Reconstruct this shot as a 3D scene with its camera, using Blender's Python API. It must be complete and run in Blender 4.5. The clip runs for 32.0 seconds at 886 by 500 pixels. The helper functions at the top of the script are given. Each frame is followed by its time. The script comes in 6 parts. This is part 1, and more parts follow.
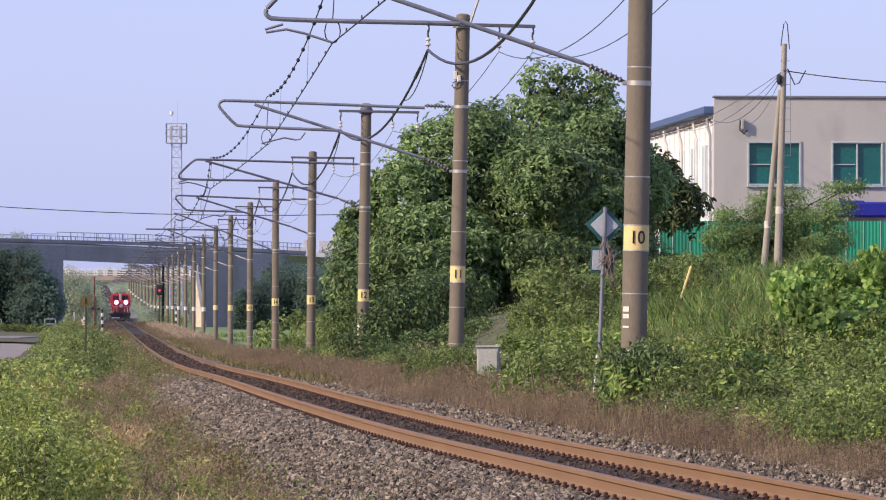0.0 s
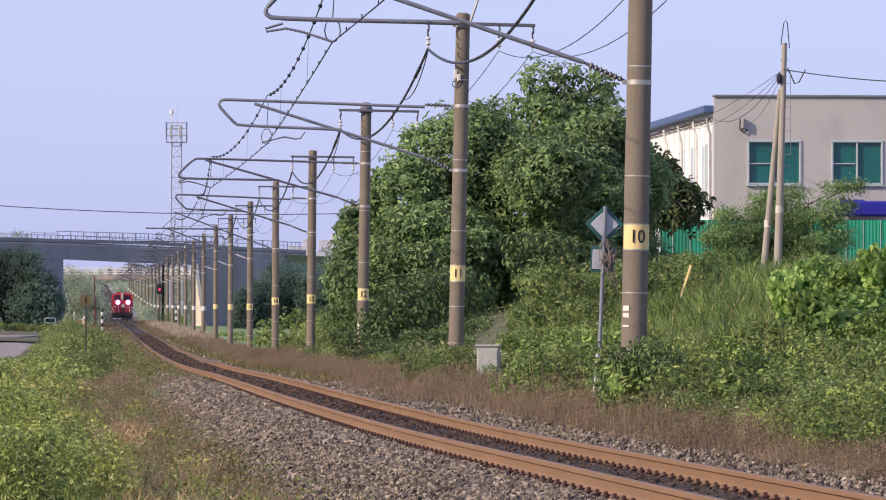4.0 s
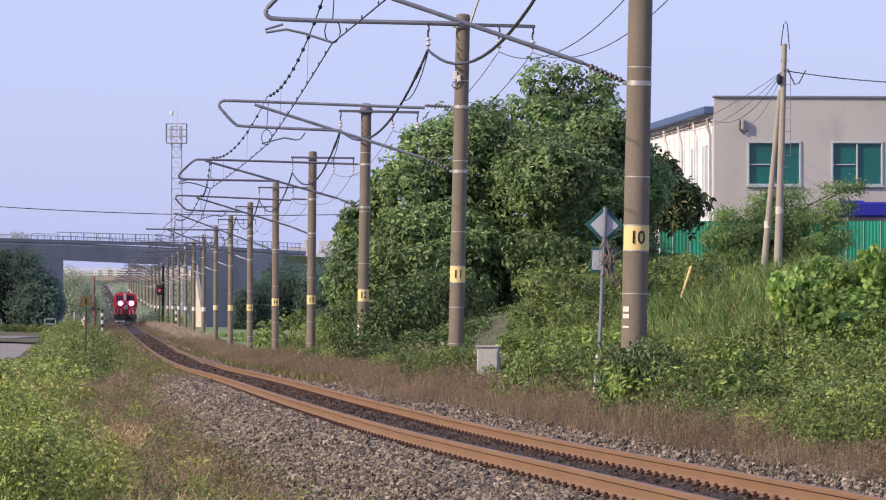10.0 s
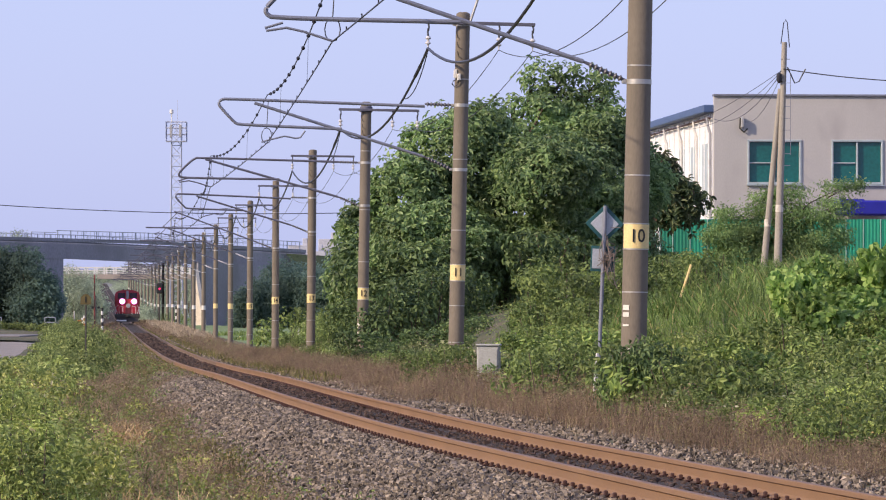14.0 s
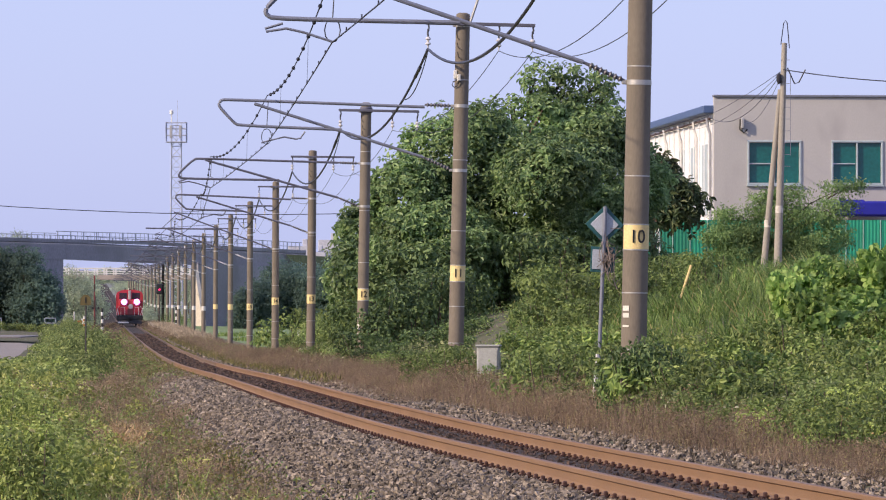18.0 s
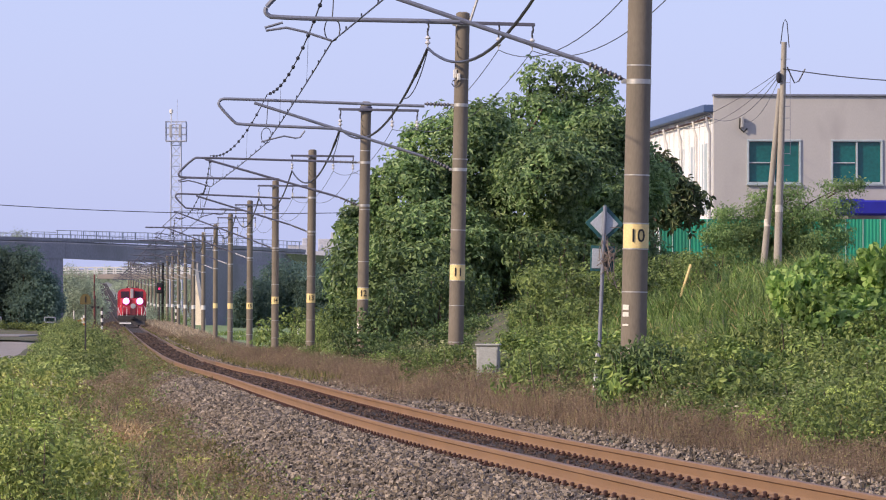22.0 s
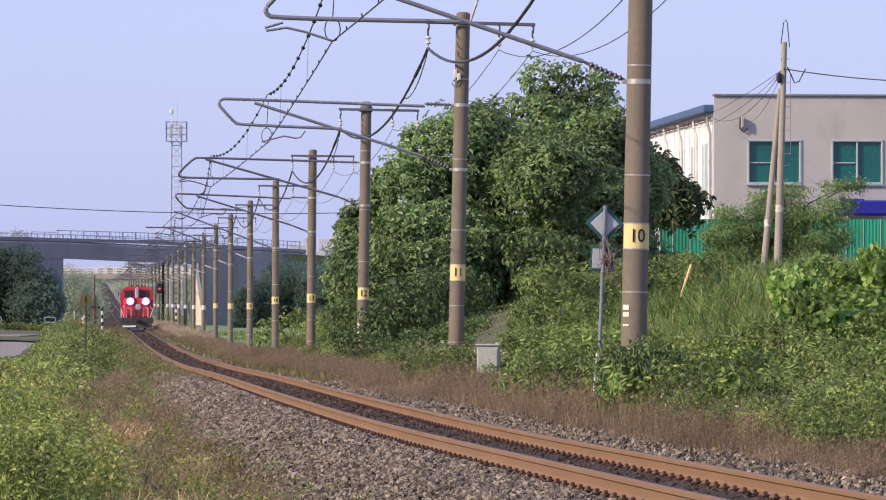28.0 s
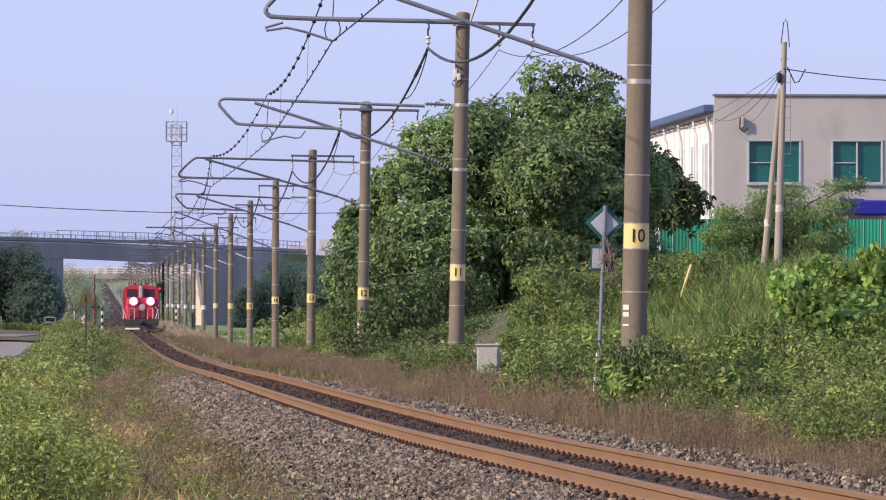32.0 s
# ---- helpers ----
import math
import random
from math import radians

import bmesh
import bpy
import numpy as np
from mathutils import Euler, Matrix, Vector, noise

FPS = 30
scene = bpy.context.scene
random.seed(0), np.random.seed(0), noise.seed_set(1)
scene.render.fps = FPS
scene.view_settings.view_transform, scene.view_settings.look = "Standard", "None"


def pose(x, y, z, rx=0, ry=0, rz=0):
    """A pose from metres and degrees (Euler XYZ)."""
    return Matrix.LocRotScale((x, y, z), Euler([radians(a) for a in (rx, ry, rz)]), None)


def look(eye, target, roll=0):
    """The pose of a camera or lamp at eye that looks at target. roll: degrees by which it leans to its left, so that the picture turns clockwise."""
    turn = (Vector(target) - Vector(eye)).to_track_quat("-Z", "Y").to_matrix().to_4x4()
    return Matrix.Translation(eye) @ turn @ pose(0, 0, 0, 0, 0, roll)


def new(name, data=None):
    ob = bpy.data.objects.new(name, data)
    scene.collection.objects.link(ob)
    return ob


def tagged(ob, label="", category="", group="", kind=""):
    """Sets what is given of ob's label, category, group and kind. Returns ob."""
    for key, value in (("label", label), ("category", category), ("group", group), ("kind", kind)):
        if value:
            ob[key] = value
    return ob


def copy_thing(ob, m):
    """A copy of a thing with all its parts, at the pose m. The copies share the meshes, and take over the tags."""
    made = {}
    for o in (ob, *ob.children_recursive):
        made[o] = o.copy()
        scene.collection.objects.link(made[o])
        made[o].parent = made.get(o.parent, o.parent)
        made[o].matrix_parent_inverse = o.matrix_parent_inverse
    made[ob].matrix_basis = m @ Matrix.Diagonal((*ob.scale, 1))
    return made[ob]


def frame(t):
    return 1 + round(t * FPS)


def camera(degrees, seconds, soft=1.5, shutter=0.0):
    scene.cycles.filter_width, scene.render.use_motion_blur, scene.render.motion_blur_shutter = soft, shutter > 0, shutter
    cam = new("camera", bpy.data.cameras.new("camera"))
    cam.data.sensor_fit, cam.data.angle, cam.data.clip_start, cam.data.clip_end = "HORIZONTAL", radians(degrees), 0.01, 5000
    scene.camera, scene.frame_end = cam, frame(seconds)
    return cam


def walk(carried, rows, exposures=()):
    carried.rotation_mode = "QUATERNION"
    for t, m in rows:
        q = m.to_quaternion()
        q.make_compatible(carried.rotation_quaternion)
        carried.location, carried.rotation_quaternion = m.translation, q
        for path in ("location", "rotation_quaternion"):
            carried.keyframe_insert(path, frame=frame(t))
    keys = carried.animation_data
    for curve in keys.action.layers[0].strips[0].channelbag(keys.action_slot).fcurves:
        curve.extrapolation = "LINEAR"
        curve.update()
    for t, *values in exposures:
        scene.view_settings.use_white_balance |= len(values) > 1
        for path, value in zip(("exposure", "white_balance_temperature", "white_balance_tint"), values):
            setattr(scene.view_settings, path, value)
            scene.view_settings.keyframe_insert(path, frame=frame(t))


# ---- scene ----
F, EYE_Z = 9500.0, 1.774
cam = camera(9.436, 32.0, soft=1.12)

# small sway of the tripod: seconds, sideways and upwards drift in units of 1/9500 rad
SWAY = [(0, 0, 0), (0.5, 0, 1.5), (1, 0, -0.3), (1.5, 0, -1.5), (2, 0, -1.8), (3, 0, -1.6), (3.5, 0, -1.6), (5.5, 0, -1.5),
        (6, 0, 0), (6.5, 0, -0.1), (7, -0.2, -1.3), (7.5, 0, 0), (8, -0.3, 0.2), (8.5, 0, -0.2), (9, -0.8, -1.5), (9.5, 0, 0.4),
        (10, 0, 0), (10.5, 0, 0.1), (11, 0, 1.4), (11.5, 0, 1.3), (12, 0, 0), (12.5, -0.2, -0.5), (13, 0, 0.4), (13.5, 0, -0.2),
        (14, 0, -2.8), (14.5, -0.2, -0.9), (16.5, 0, 0), (17, 0, -1.5), (17.5, -0.5, -0.1), (18, -0.1, -1.5), (19, -0.6, -1.6),
        (20, -0.5, -1.6), (20.5, 0, -1.7), (21, 0, -2.7), (22, -0.5, -3.1), (22.5, 0, -1.8), (23, -0.3, -3), (24, 0, -2.8),
        (24.5, 0, -3), (25, -0.1, -1.9), (25.5, 0, -1.6), (27.5, 0, -1.7), (28, 0, -3), (28.5, 0, -3.1), (29, -0.1, -1.9),
        (29.5, 0, -1.8), (30, -0.5, -3.1), (31, 0, -3.2), (32, 0, -3.1)]
walk(cam, [(t, pose(0, 0, EYE_Z, 90 + math.degrees((108.2 + dy) / F), 0, math.degrees(dx / F))) for t, dx, dy in SWAY],
     [(0, 0.0, 6300, 11), (32, 0.0, 6300, 11)])

# ---- world, sun ----
SUN_AZ, SUN_EL = radians(240), radians(27)
world = bpy.data.worlds.new("sky")
scene.world = world
world.use_nodes = True
wn, wl = world.node_tree.nodes, world.node_tree.links
sky = wn.new("ShaderNodeTexSky")
sky.sky_type = "NISHITA"
sky.sun_disc = False
sky.sun_elevation, sky.sun_rotation = SUN_EL, SUN_AZ
sky.air_density, sky.dust_density, sky.ozone_density = 1.0, 1.5, 2.5
haze = wn.new("ShaderNodeMixRGB")
haze.inputs[0].default_value = 0.55
haze.inputs[2].default_value = (8.0, 8.55, 13.9, 1)
wl.new(sky.outputs[0], haze.inputs[1])
wl.new(haze.outputs[0], wn["Background"].inputs[0])
wn["Background"].inputs[1].default_value = 0.1

sun_data = bpy.data.lights.new("sun", "SUN")
sun_data.energy, sun_data.angle, sun_data.color = 5.0, radians(0.6), (1.0, 0.8, 0.58)
sun = new("sun", sun_data)
sun.matrix_world = look((math.sin(SUN_AZ) * math.cos(SUN_EL), math.cos(SUN_AZ) * math.cos(SUN_EL), math.sin(SUN_EL)), (0, 0, 0))


# ---- materials ----
def node_mat(name):
    m = bpy.data.materials.new(name)
    m.use_nodes = True
    return m, m.node_tree.nodes, m.node_tree.links, m.node_tree.nodes["Principled BSDF"]


def rgb(c):
    return (c[0], c[1], c[2], 1)


def surface(name, c1, c2, rough=0.7, metal=0.0, scale=4.0, fine=40.0, bump=0.3, dist=0.01, stain=None, stain_scale=0.7, per="", stretch=None, grain=0.45):
    """Two-scale varied surface: c1 to c2 by coarse noise, darkened slightly by fine noise, optional stain colour."""
    m, n, l, b = node_mat(name)
    tc = n.new("ShaderNodeTexCoord")
    co = tc.outputs["Object"]
    if stretch:
        mp = n.new("ShaderNodeMapping")
        mp.inputs["Scale"].default_value = stretch
        l.new(co, mp.inputs[0])
        co = mp.outputs[0]
    a = n.new("ShaderNodeTexNoise")
    a.inputs["Scale"].default_value, a.inputs["Detail"].default_value = scale, 5
    f = n.new("ShaderNodeTexNoise")
    f.inputs["Scale"].default_value, f.inputs["Detail"].default_value = fine, 4
    l.new(co, a.inputs["Vector"]), l.new(co, f.inputs["Vector"])
    ramp = n.new("ShaderNodeMapRange")
    ramp.inputs[1].default_value, ramp.inputs[2].default_value = 0.3, 0.7
    l.new(a.outputs[0], ramp.inputs[0])
    mix = n.new("ShaderNodeMixRGB")
    mix.inputs[1].default_value, mix.inputs[2].default_value = rgb(c1), rgb(c2)
    l.new(ramp.outputs[0], mix.inputs[0])
    out = mix.outputs[0]
    g = n.new("ShaderNodeMixRGB")
    g.blend_type = "MULTIPLY"
    g.inputs[0].default_value = grain
    fr = n.new("ShaderNodeMapRange")
    fr.inputs[1].default_value, fr.inputs[2].default_value, fr.inputs[3].default_value = 0.3, 0.65, 0.45
    l.new(f.outputs[0], fr.inputs[0])
    l.new(out, g.inputs[1]), l.new(fr.outputs[0], g.inputs[2])
    out = g.outputs[0]
    if stain:
        s = n.new("ShaderNodeTexNoise")
        s.inputs["Scale"].default_value, s.inputs["Detail"].default_value = stain_scale, 6
        l.new(co, s.inputs["Vector"])
        sr = n.new("ShaderNodeMapRange")
        sr.inputs[1].default_value, sr.inputs[2].default_value = 0.52, 0.66
        l.new(s.outputs[0], sr.inputs[0])
        sm = n.new("ShaderNodeMixRGB")
        sm.inputs[2].default_value = rgb(stain)
        l.new(sr.outputs[0], sm.inputs[0]), l.new(out, sm.inputs[1])
        out = sm.outputs[0]
    if per:
        if per == "object":
            src = n.new("ShaderNodeObjectInfo").outputs["Random"]
        else:
            src = n.new("ShaderNodeNewGeometry").outputs["Random Per Island"]
        pr = n.new("ShaderNodeMapRange")
        pr.inputs[3].default_value, pr.inputs[4].default_value = (0.3, 1.75) if per == "island" else (0.7, 1.2)
        l.new(src, pr.inputs[0])
        pm = n.new("ShaderNodeMixRGB")
        pm.blend_type = "MULTIPLY"
        pm.inputs[0].default_value = 1.0
        l.new(out, pm.inputs[1]), l.new(pr.outputs[0], pm.inputs[2])
        out = pm.outputs[0]
    l.new(out, b.inputs["Base Color"])
    b.inputs["Roughness"].default_value, b.inputs["Metallic"].default_value = rough, metal
    if bump:
        bp = n.new("ShaderNodeBump")
        bp.inputs["Strength"].default_value, bp.inputs["Distance"].default_value = bump, dist
        l.new(f.outputs[0], bp.inputs["Height"])
        l.new(bp.outputs[0], b.inputs["Normal"])
    return m


def leaf_mat(name, c1, c2, c3, rough=0.45, through_light=0.3, patch=0.5, dry=None, gloss=0.3):
    """Leaves: colour from leaf to leaf between c1, c2 and c3, with broad patches and light that comes through."""
    m, n, l, b = node_mat(name)
    geo = n.new("ShaderNodeNewGeometry")
    ramp = n.new("ShaderNodeValToRGB")
    e = ramp.color_ramp.elements
    e[0].color, e[1].color = rgb(c1), rgb(c3)
    mid = e.new(0.5)
    mid.color = rgb(c2)
    if dry:
        e[len(e) - 1].position = 0.93
        e.new(0.97).color = rgb(dry)
    l.new(geo.outputs["Random Per Island"], ramp.inputs[0])
    no = n.new("ShaderNodeTexNoise")
    no.inputs["Scale"].default_value, no.inputs["Detail"].default_value = patch, 3
    l.new(geo.outputs["Position"], no.inputs["Vector"])
    # tone varies in broad patches; the dark ones also imitate shadow gaps
    mr = n.new("ShaderNodeMapRange")
    mr.inputs[1].default_value, mr.inputs[2].default_value, mr.inputs[3].default_value, mr.inputs[4].default_value = 0.3, 0.7, 0.45, 1.3
    l.new(no.outputs[0], mr.inputs[0])
    mul = n.new("ShaderNodeMixRGB")
    mul.blend_type, mul.inputs[0].default_value = "MULTIPLY", 1
    l.new(ramp.outputs[0], mul.inputs[1]), l.new(mr.outputs[0], mul.inputs[2])
    l.new(mul.outputs[0], b.inputs["Base Color"])
    b.inputs["Roughness"].default_value = rough + 0.12
    b.inputs["Specular IOR Level"].default_value = gloss
    tr = n.new("ShaderNodeBsdfTranslucent")
    l.new(mul.outputs[0], tr.inputs[0])
    mx = n.new("ShaderNodeMixShader")
    mx.inputs[0].default_value = through_light
    l.new(b.outputs[0], mx.inputs[1]), l.new(tr.outputs[0], mx.inputs[2])
    l.new(mx.outputs[0], n["Material Output"].inputs[0])
    return m


def plain(name, c, rough=0.5, metal=0.0):
    return surface(name, c, tuple(x * 0.8 for x in c), rough, metal, 3.0, 60.0, 0.1, 0.003)


def glow(name, c, strength):
    m, n, l, b = node_mat(name)
    b.inputs["Base Color"].default_value = rgb(c)
    b.inputs["Emission Color"].default_value = rgb(c)
    b.inputs["Emission Strength"].default_value = strength
    return m


RUST = surface("rusted_rail", (0.25, 0.143, 0.07), (0.205, 0.115, 0.056), 0.8, 0.0, 0.5, 70, 0.2, 0.004)
HEAD = surface("rail_head", (0.21, 0.135, 0.097), (0.17, 0.108, 0.078), 0.75, 0.0, 2.0, 50, 0.1, 0.002)
# rails farther off in darker browns; the dimming is put into the colour
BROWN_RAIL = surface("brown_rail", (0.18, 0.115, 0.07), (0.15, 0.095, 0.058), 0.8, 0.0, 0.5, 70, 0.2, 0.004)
FAR_RAIL = surface("far_rail", (0.09, 0.06, 0.045), (0.07, 0.048, 0.038), 0.8, 0.0, 0.5, 70, 0.2, 0.004)
CLIP = surface("rail_clip", (0.06, 0.03, 0.028), (0.1, 0.045, 0.036), 0.8, 0.2, 8, 60)
SLEEPER = surface("sleeper_concrete", (0.2, 0.15, 0.12), (0.13, 0.095, 0.08), 0.9, 0, 6, 60, 0.4, 0.01, per="object")
BALLAST_BED = surface("ballast_bed", (0.055, 0.038, 0.028), (0.025, 0.018, 0.014), 0.95, 0, 9, 28, 1.0, 0.05)
STONE = surface("ballast_stone", (0.3, 0.245, 0.19), (0.085, 0.068, 0.053), 0.9, 0, 6, 90, 0.4, 0.006, per="island")
RUSTY_STONE = surface("rusty_stone", (0.085, 0.053, 0.04), (0.05, 0.033, 0.026), 0.9, 0, 6, 90, 0.4, 0.006, per="island")
EARTH = surface("earth", (0.11, 0.1, 0.05), (0.07, 0.085, 0.03), 0.95, 0, 0.35, 8, 0.8, 0.06, stain=(0.16, 0.12, 0.075), stain_scale=0.25)
EMBANK = surface("embankment_growth", (0.05, 0.075, 0.03), (0.03, 0.05, 0.02), 0.95, 0, 0.5, 5, 1.0, 0.2)
FIELD = surface("field", (0.2, 0.27, 0.1), (0.15, 0.22, 0.08), 0.95, 0, 0.08, 3, 0.6, 0.06)
YARD = surface("bare_earth", (0.31, 0.27, 0.23), (0.24, 0.21, 0.18), 0.95, 0, 0.3, 6, 0.5, 0.03)
# ground past 850 m: distance haze put into a grey base colour
HAZED_GROUND = surface("hazed_ground", (0.22, 0.23, 0.2), (0.17, 0.18, 0.16), 0.95, 0, 0.05, 2, 0.4, 0.05)
CONCRETE = surface("pole_concrete", (0.2, 0.167, 0.13), (0.155, 0.13, 0.1), 0.85, 0, 3, 45, 0.3, 0.006, stain=(0.12, 0.1, 0.08), stain_scale=1.3, stretch=(1, 1, 0.25), grain=0.3)
# the blue in this concrete imitates haze over the bridge
BRIDGE = surface("hazed_bridge_concrete", (0.315, 0.315, 0.35), (0.26, 0.26, 0.295), 0.9, 0, 0.6, 10, 0.3, 0.02, stain=(0.2, 0.2, 0.21), stain_scale=0.25, stretch=(1, 1, 0.3))
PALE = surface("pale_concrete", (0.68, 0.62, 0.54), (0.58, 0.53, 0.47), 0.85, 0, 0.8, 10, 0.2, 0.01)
STEEL = surface("galvanised_steel", (0.25, 0.262, 0.32), (0.19, 0.2, 0.245), 0.6, 0.3, 4, 50, 0.1, 0.002)
# darker copy of the steel, also for crossarms
DARK_STEEL = surface("dark_steel", (0.14, 0.14, 0.185), (0.105, 0.105, 0.14), 0.7, 0.2, 4, 50, 0.1, 0.002)
RAILING = surface("bridge_railing_paint", (0.42, 0.45, 0.52), (0.36, 0.39, 0.46), 0.5, 0.2, 2, 40, 0.1, 0.002)
WIRE = plain("dark_wire", (0.045, 0.045, 0.06), 0.5, 0.3)
PORCELAIN = plain("porcelain", (0.7, 0.68, 0.68), 0.3)
ROD_GREY = plain("grey_porcelain", (0.13, 0.125, 0.14), 0.35)
PLATE = surface("yellow_plate", (0.85, 0.66, 0.3), (0.8, 0.6, 0.26), 0.5, 0, 6, 60, 0.05)
PLATE_WHITE = plain("white_plate", (0.8, 0.76, 0.68), 0.5)
BLACK = plain("black_paint", (0.015, 0.015, 0.015), 0.5)
WHITE = plain("white_paint", (0.8, 0.78, 0.75), 0.5)
BAND = plain("steel_band", (0.55, 0.53, 0.5), 0.4, 0.5)
BLUE = plain("blue_paint", (0.02, 0.02, 0.35), 0.5)


# ---- geometry helpers ----
class Geo:
    """Collects vertices and faces of one mesh."""

    def __init__(self):
        self.v, self.f, self.m = [], [], []

    def add(self, verts, faces, mi=0):
        k = len(self.v)
        self.v += [tuple(p) for p in verts]
        self.f += [tuple(i + k for i in q) for q in faces]
        self.m += [mi] * len(faces)
        return self

    def box(self, c, s, turn=None, bevel=0.0, mi=0):
        """Box of centre c and sizes s with chamfered edges."""
        hx, hy, hz = s[0] / 2, s[1] / 2, s[2] / 2
        b = min(bevel, hx * 0.9, hy * 0.9, hz * 0.9)
        bm = bmesh.new()
        bmesh.ops.create_cube(bm, size=1)
        bmesh.ops.scale(bm, verts=bm.verts, vec=(s[0], s[1], s[2]))
        if b > 0:
            bmesh.ops.bevel(bm, geom=list(bm.edges), offset=b, segments=1, affect="EDGES")
        bm.verts.index_update()
        t = turn or Matrix()
        self.add([t @ v.co + Vector(c) for v in bm.verts], [[v.index for v in fc.verts] for fc in bm.faces], mi)
        bm.free()
        return self

    def tube(self, pts, r, seg=8, r2=None, caps=True, mi=0):
        """Round tube along points; the radius goes from r to r2."""
        pts = [Vector(p) for p in pts]
        r2 = r if r2 is None else r2
        rings, faces, n = [], [], len(pts)
        for i, p in enumerate(pts):
            d = (pts[min(i + 1, n - 1)] - pts[max(i - 1, 0)]).normalized()
            up = Vector((0, 0, 1)) if abs(d.z) < 0.9 else Vector((1, 0, 0))
            a = d.cross(up).normalized()
            b = a.cross(d)
            rr = r + (r2 - r) * i / max(1, n - 1)
            rings += [p + (a * math.cos(2 * math.pi * k / seg) + b * math.sin(2 * math.pi * k / seg)) * rr for k in range(seg)]
        for i in range(n - 1):
            faces += [(i * seg + k, i * seg + (k + 1) % seg, (i + 1) * seg + (k + 1) % seg, (i + 1) * seg + k) for k in range(seg)]
        if caps:
            faces += [tuple(reversed(range(seg))), tuple(range((n - 1) * seg, n * seg))]
        return self.add(rings, faces, mi)

    def lathe(self, base, prof, seg=12, axis=None, mi=0):
        """Profile of (radius, height) turned round an axis at base."""
        t = axis or Matrix()
        vs = [t @ Vector((r * math.cos(2 * math.pi * k / seg), r * math.sin(2 * math.pi * k / seg), h)) + Vector(base) for r, h in prof for k in range(seg)]
        fs = [(i * seg + k, i * seg + (k + 1) % seg, (i + 1) * seg + (k + 1) % seg, (i + 1) * seg + k) for i in range(len(prof) - 1) for k in range(seg)]
        fs += [tuple(reversed(range(seg))), tuple(range((len(prof) - 1) * seg, len(prof) * seg))]
        return self.add(vs, fs, mi)

    def prism(self, outline, a, b, mi=0):
        """Extrudes an outline of (y, z) points from x = a to x = b."""
        n = len(outline)
        vs = [(a, y, z) for y, z in outline] + [(b, y, z) for y, z in outline]
        fs = [tuple(reversed(range(n))), tuple(range(n, 2 * n))] + [(k, (k + 1) % n, n + (k + 1) % n, n + k) for k in range(n)]
        return self.add(vs, fs, mi)

    def mesh(self, name, mats, smooth=None):
        me = bpy.data.meshes.new(name)
        me.from_pydata(self.v, [], self.f)
        for m in mats if isinstance(mats, (list, tuple)) else [mats]:
            me.materials.append(m)
        me.polygons.foreach_set("material_index", self.m)
        bm = bmesh.new()
        bm.from_mesh(me)
        bmesh.ops.recalc_face_normals(bm, faces=bm.faces)
        bm.to_mesh(me)
        bm.free()
        me.shade_flat()
        if smooth:
            me.shade_smooth()
            me.set_sharp_from_angle(angle=radians(smooth))
        return me


def part(name, geo, material, parent, label="", smooth=35, at=None):
    """Links a mesh as one part under a thing or a part."""
    ob = new(name, geo if isinstance(geo, bpy.types.Mesh) else geo.mesh(name, material, smooth))
    ob.parent = parent
    if at is not None:
        ob.matrix_basis = at
    return tagged(ob, label)


def thing(name, m, label, category, group="", kind=""):
    """An Empty at the base of a thing that parents its parts."""
    ob = new(name)
    ob.empty_display_size = 0.2
    ob.matrix_basis = m
    return tagged(ob, label, category, group, kind)


def bulk(name, verts, faces, material, kind="", smooth=False):
    """A large mesh straight from number arrays; all faces have the same count of corners."""
    verts, faces = np.asarray(verts, float), np.asarray(faces, int)
    me = bpy.data.meshes.new(name)
    me.vertices.add(len(verts))
    me.vertices.foreach_set("co", verts.ravel())
    k = faces.shape[1]
    me.loops.add(faces.size)
    me.loops.foreach_set("vertex_index", faces.ravel())
    me.polygons.add(len(faces))
    me.polygons.foreach_set("loop_start", np.arange(0, faces.size, k))
    me.polygons.foreach_set("loop_total", np.full(len(faces), k))
    me.update(calc_edges=True)
    me.materials.append(material)
    if smooth:
        me.shade_smooth()
    else:
        me.shade_flat()
    return me


# ---- the line of the track ----
KX = np.array([-60, 20, 40, 55, 70, 90, 115, 150, 200, 270, 360, 470, 600, 720, 820, 1000, 1400, 2000.0])
VX = np.array([12.0, 4.46, 2.57, 1.24, -0.03, -1.62, -3.48, -5.95, -9.28, -13.73, -19.53, -26.61, -34.99, -42.79, -49.38, -61.7, -89.2, -130.0])
KZ = np.array([-60, 35, 50, 65, 90, 130, 180, 260, 400, 600, 800, 1000, 1400, 2000.0])
VZ = np.array([0.78, 0.415, 0.355, 0.289, 0.237, 0.158, -0.067, -0.276, -0.207, 0.096, 0.472, 2.4, 8.0, 16.0])


def glide(K, V, d):
    d = np.asarray(d, float)
    m = np.gradient(V, K)
    i = np.clip(np.searchsorted(K, d) - 1, 0, len(K) - 2)
    h = K[i + 1] - K[i]
    t = (d - K[i]) / h
    return (2 * t**3 - 3 * t**2 + 1) * V[i] + (t**3 - 2 * t**2 + t) * h * m[i] + (-2 * t**3 + 3 * t**2) * V[i + 1] + (t**3 - t**2) * h * m[i + 1]


def track_x(d):
    return glide(KX, VX, d)


def track_z(d):
    return glide(KZ, VZ, d)


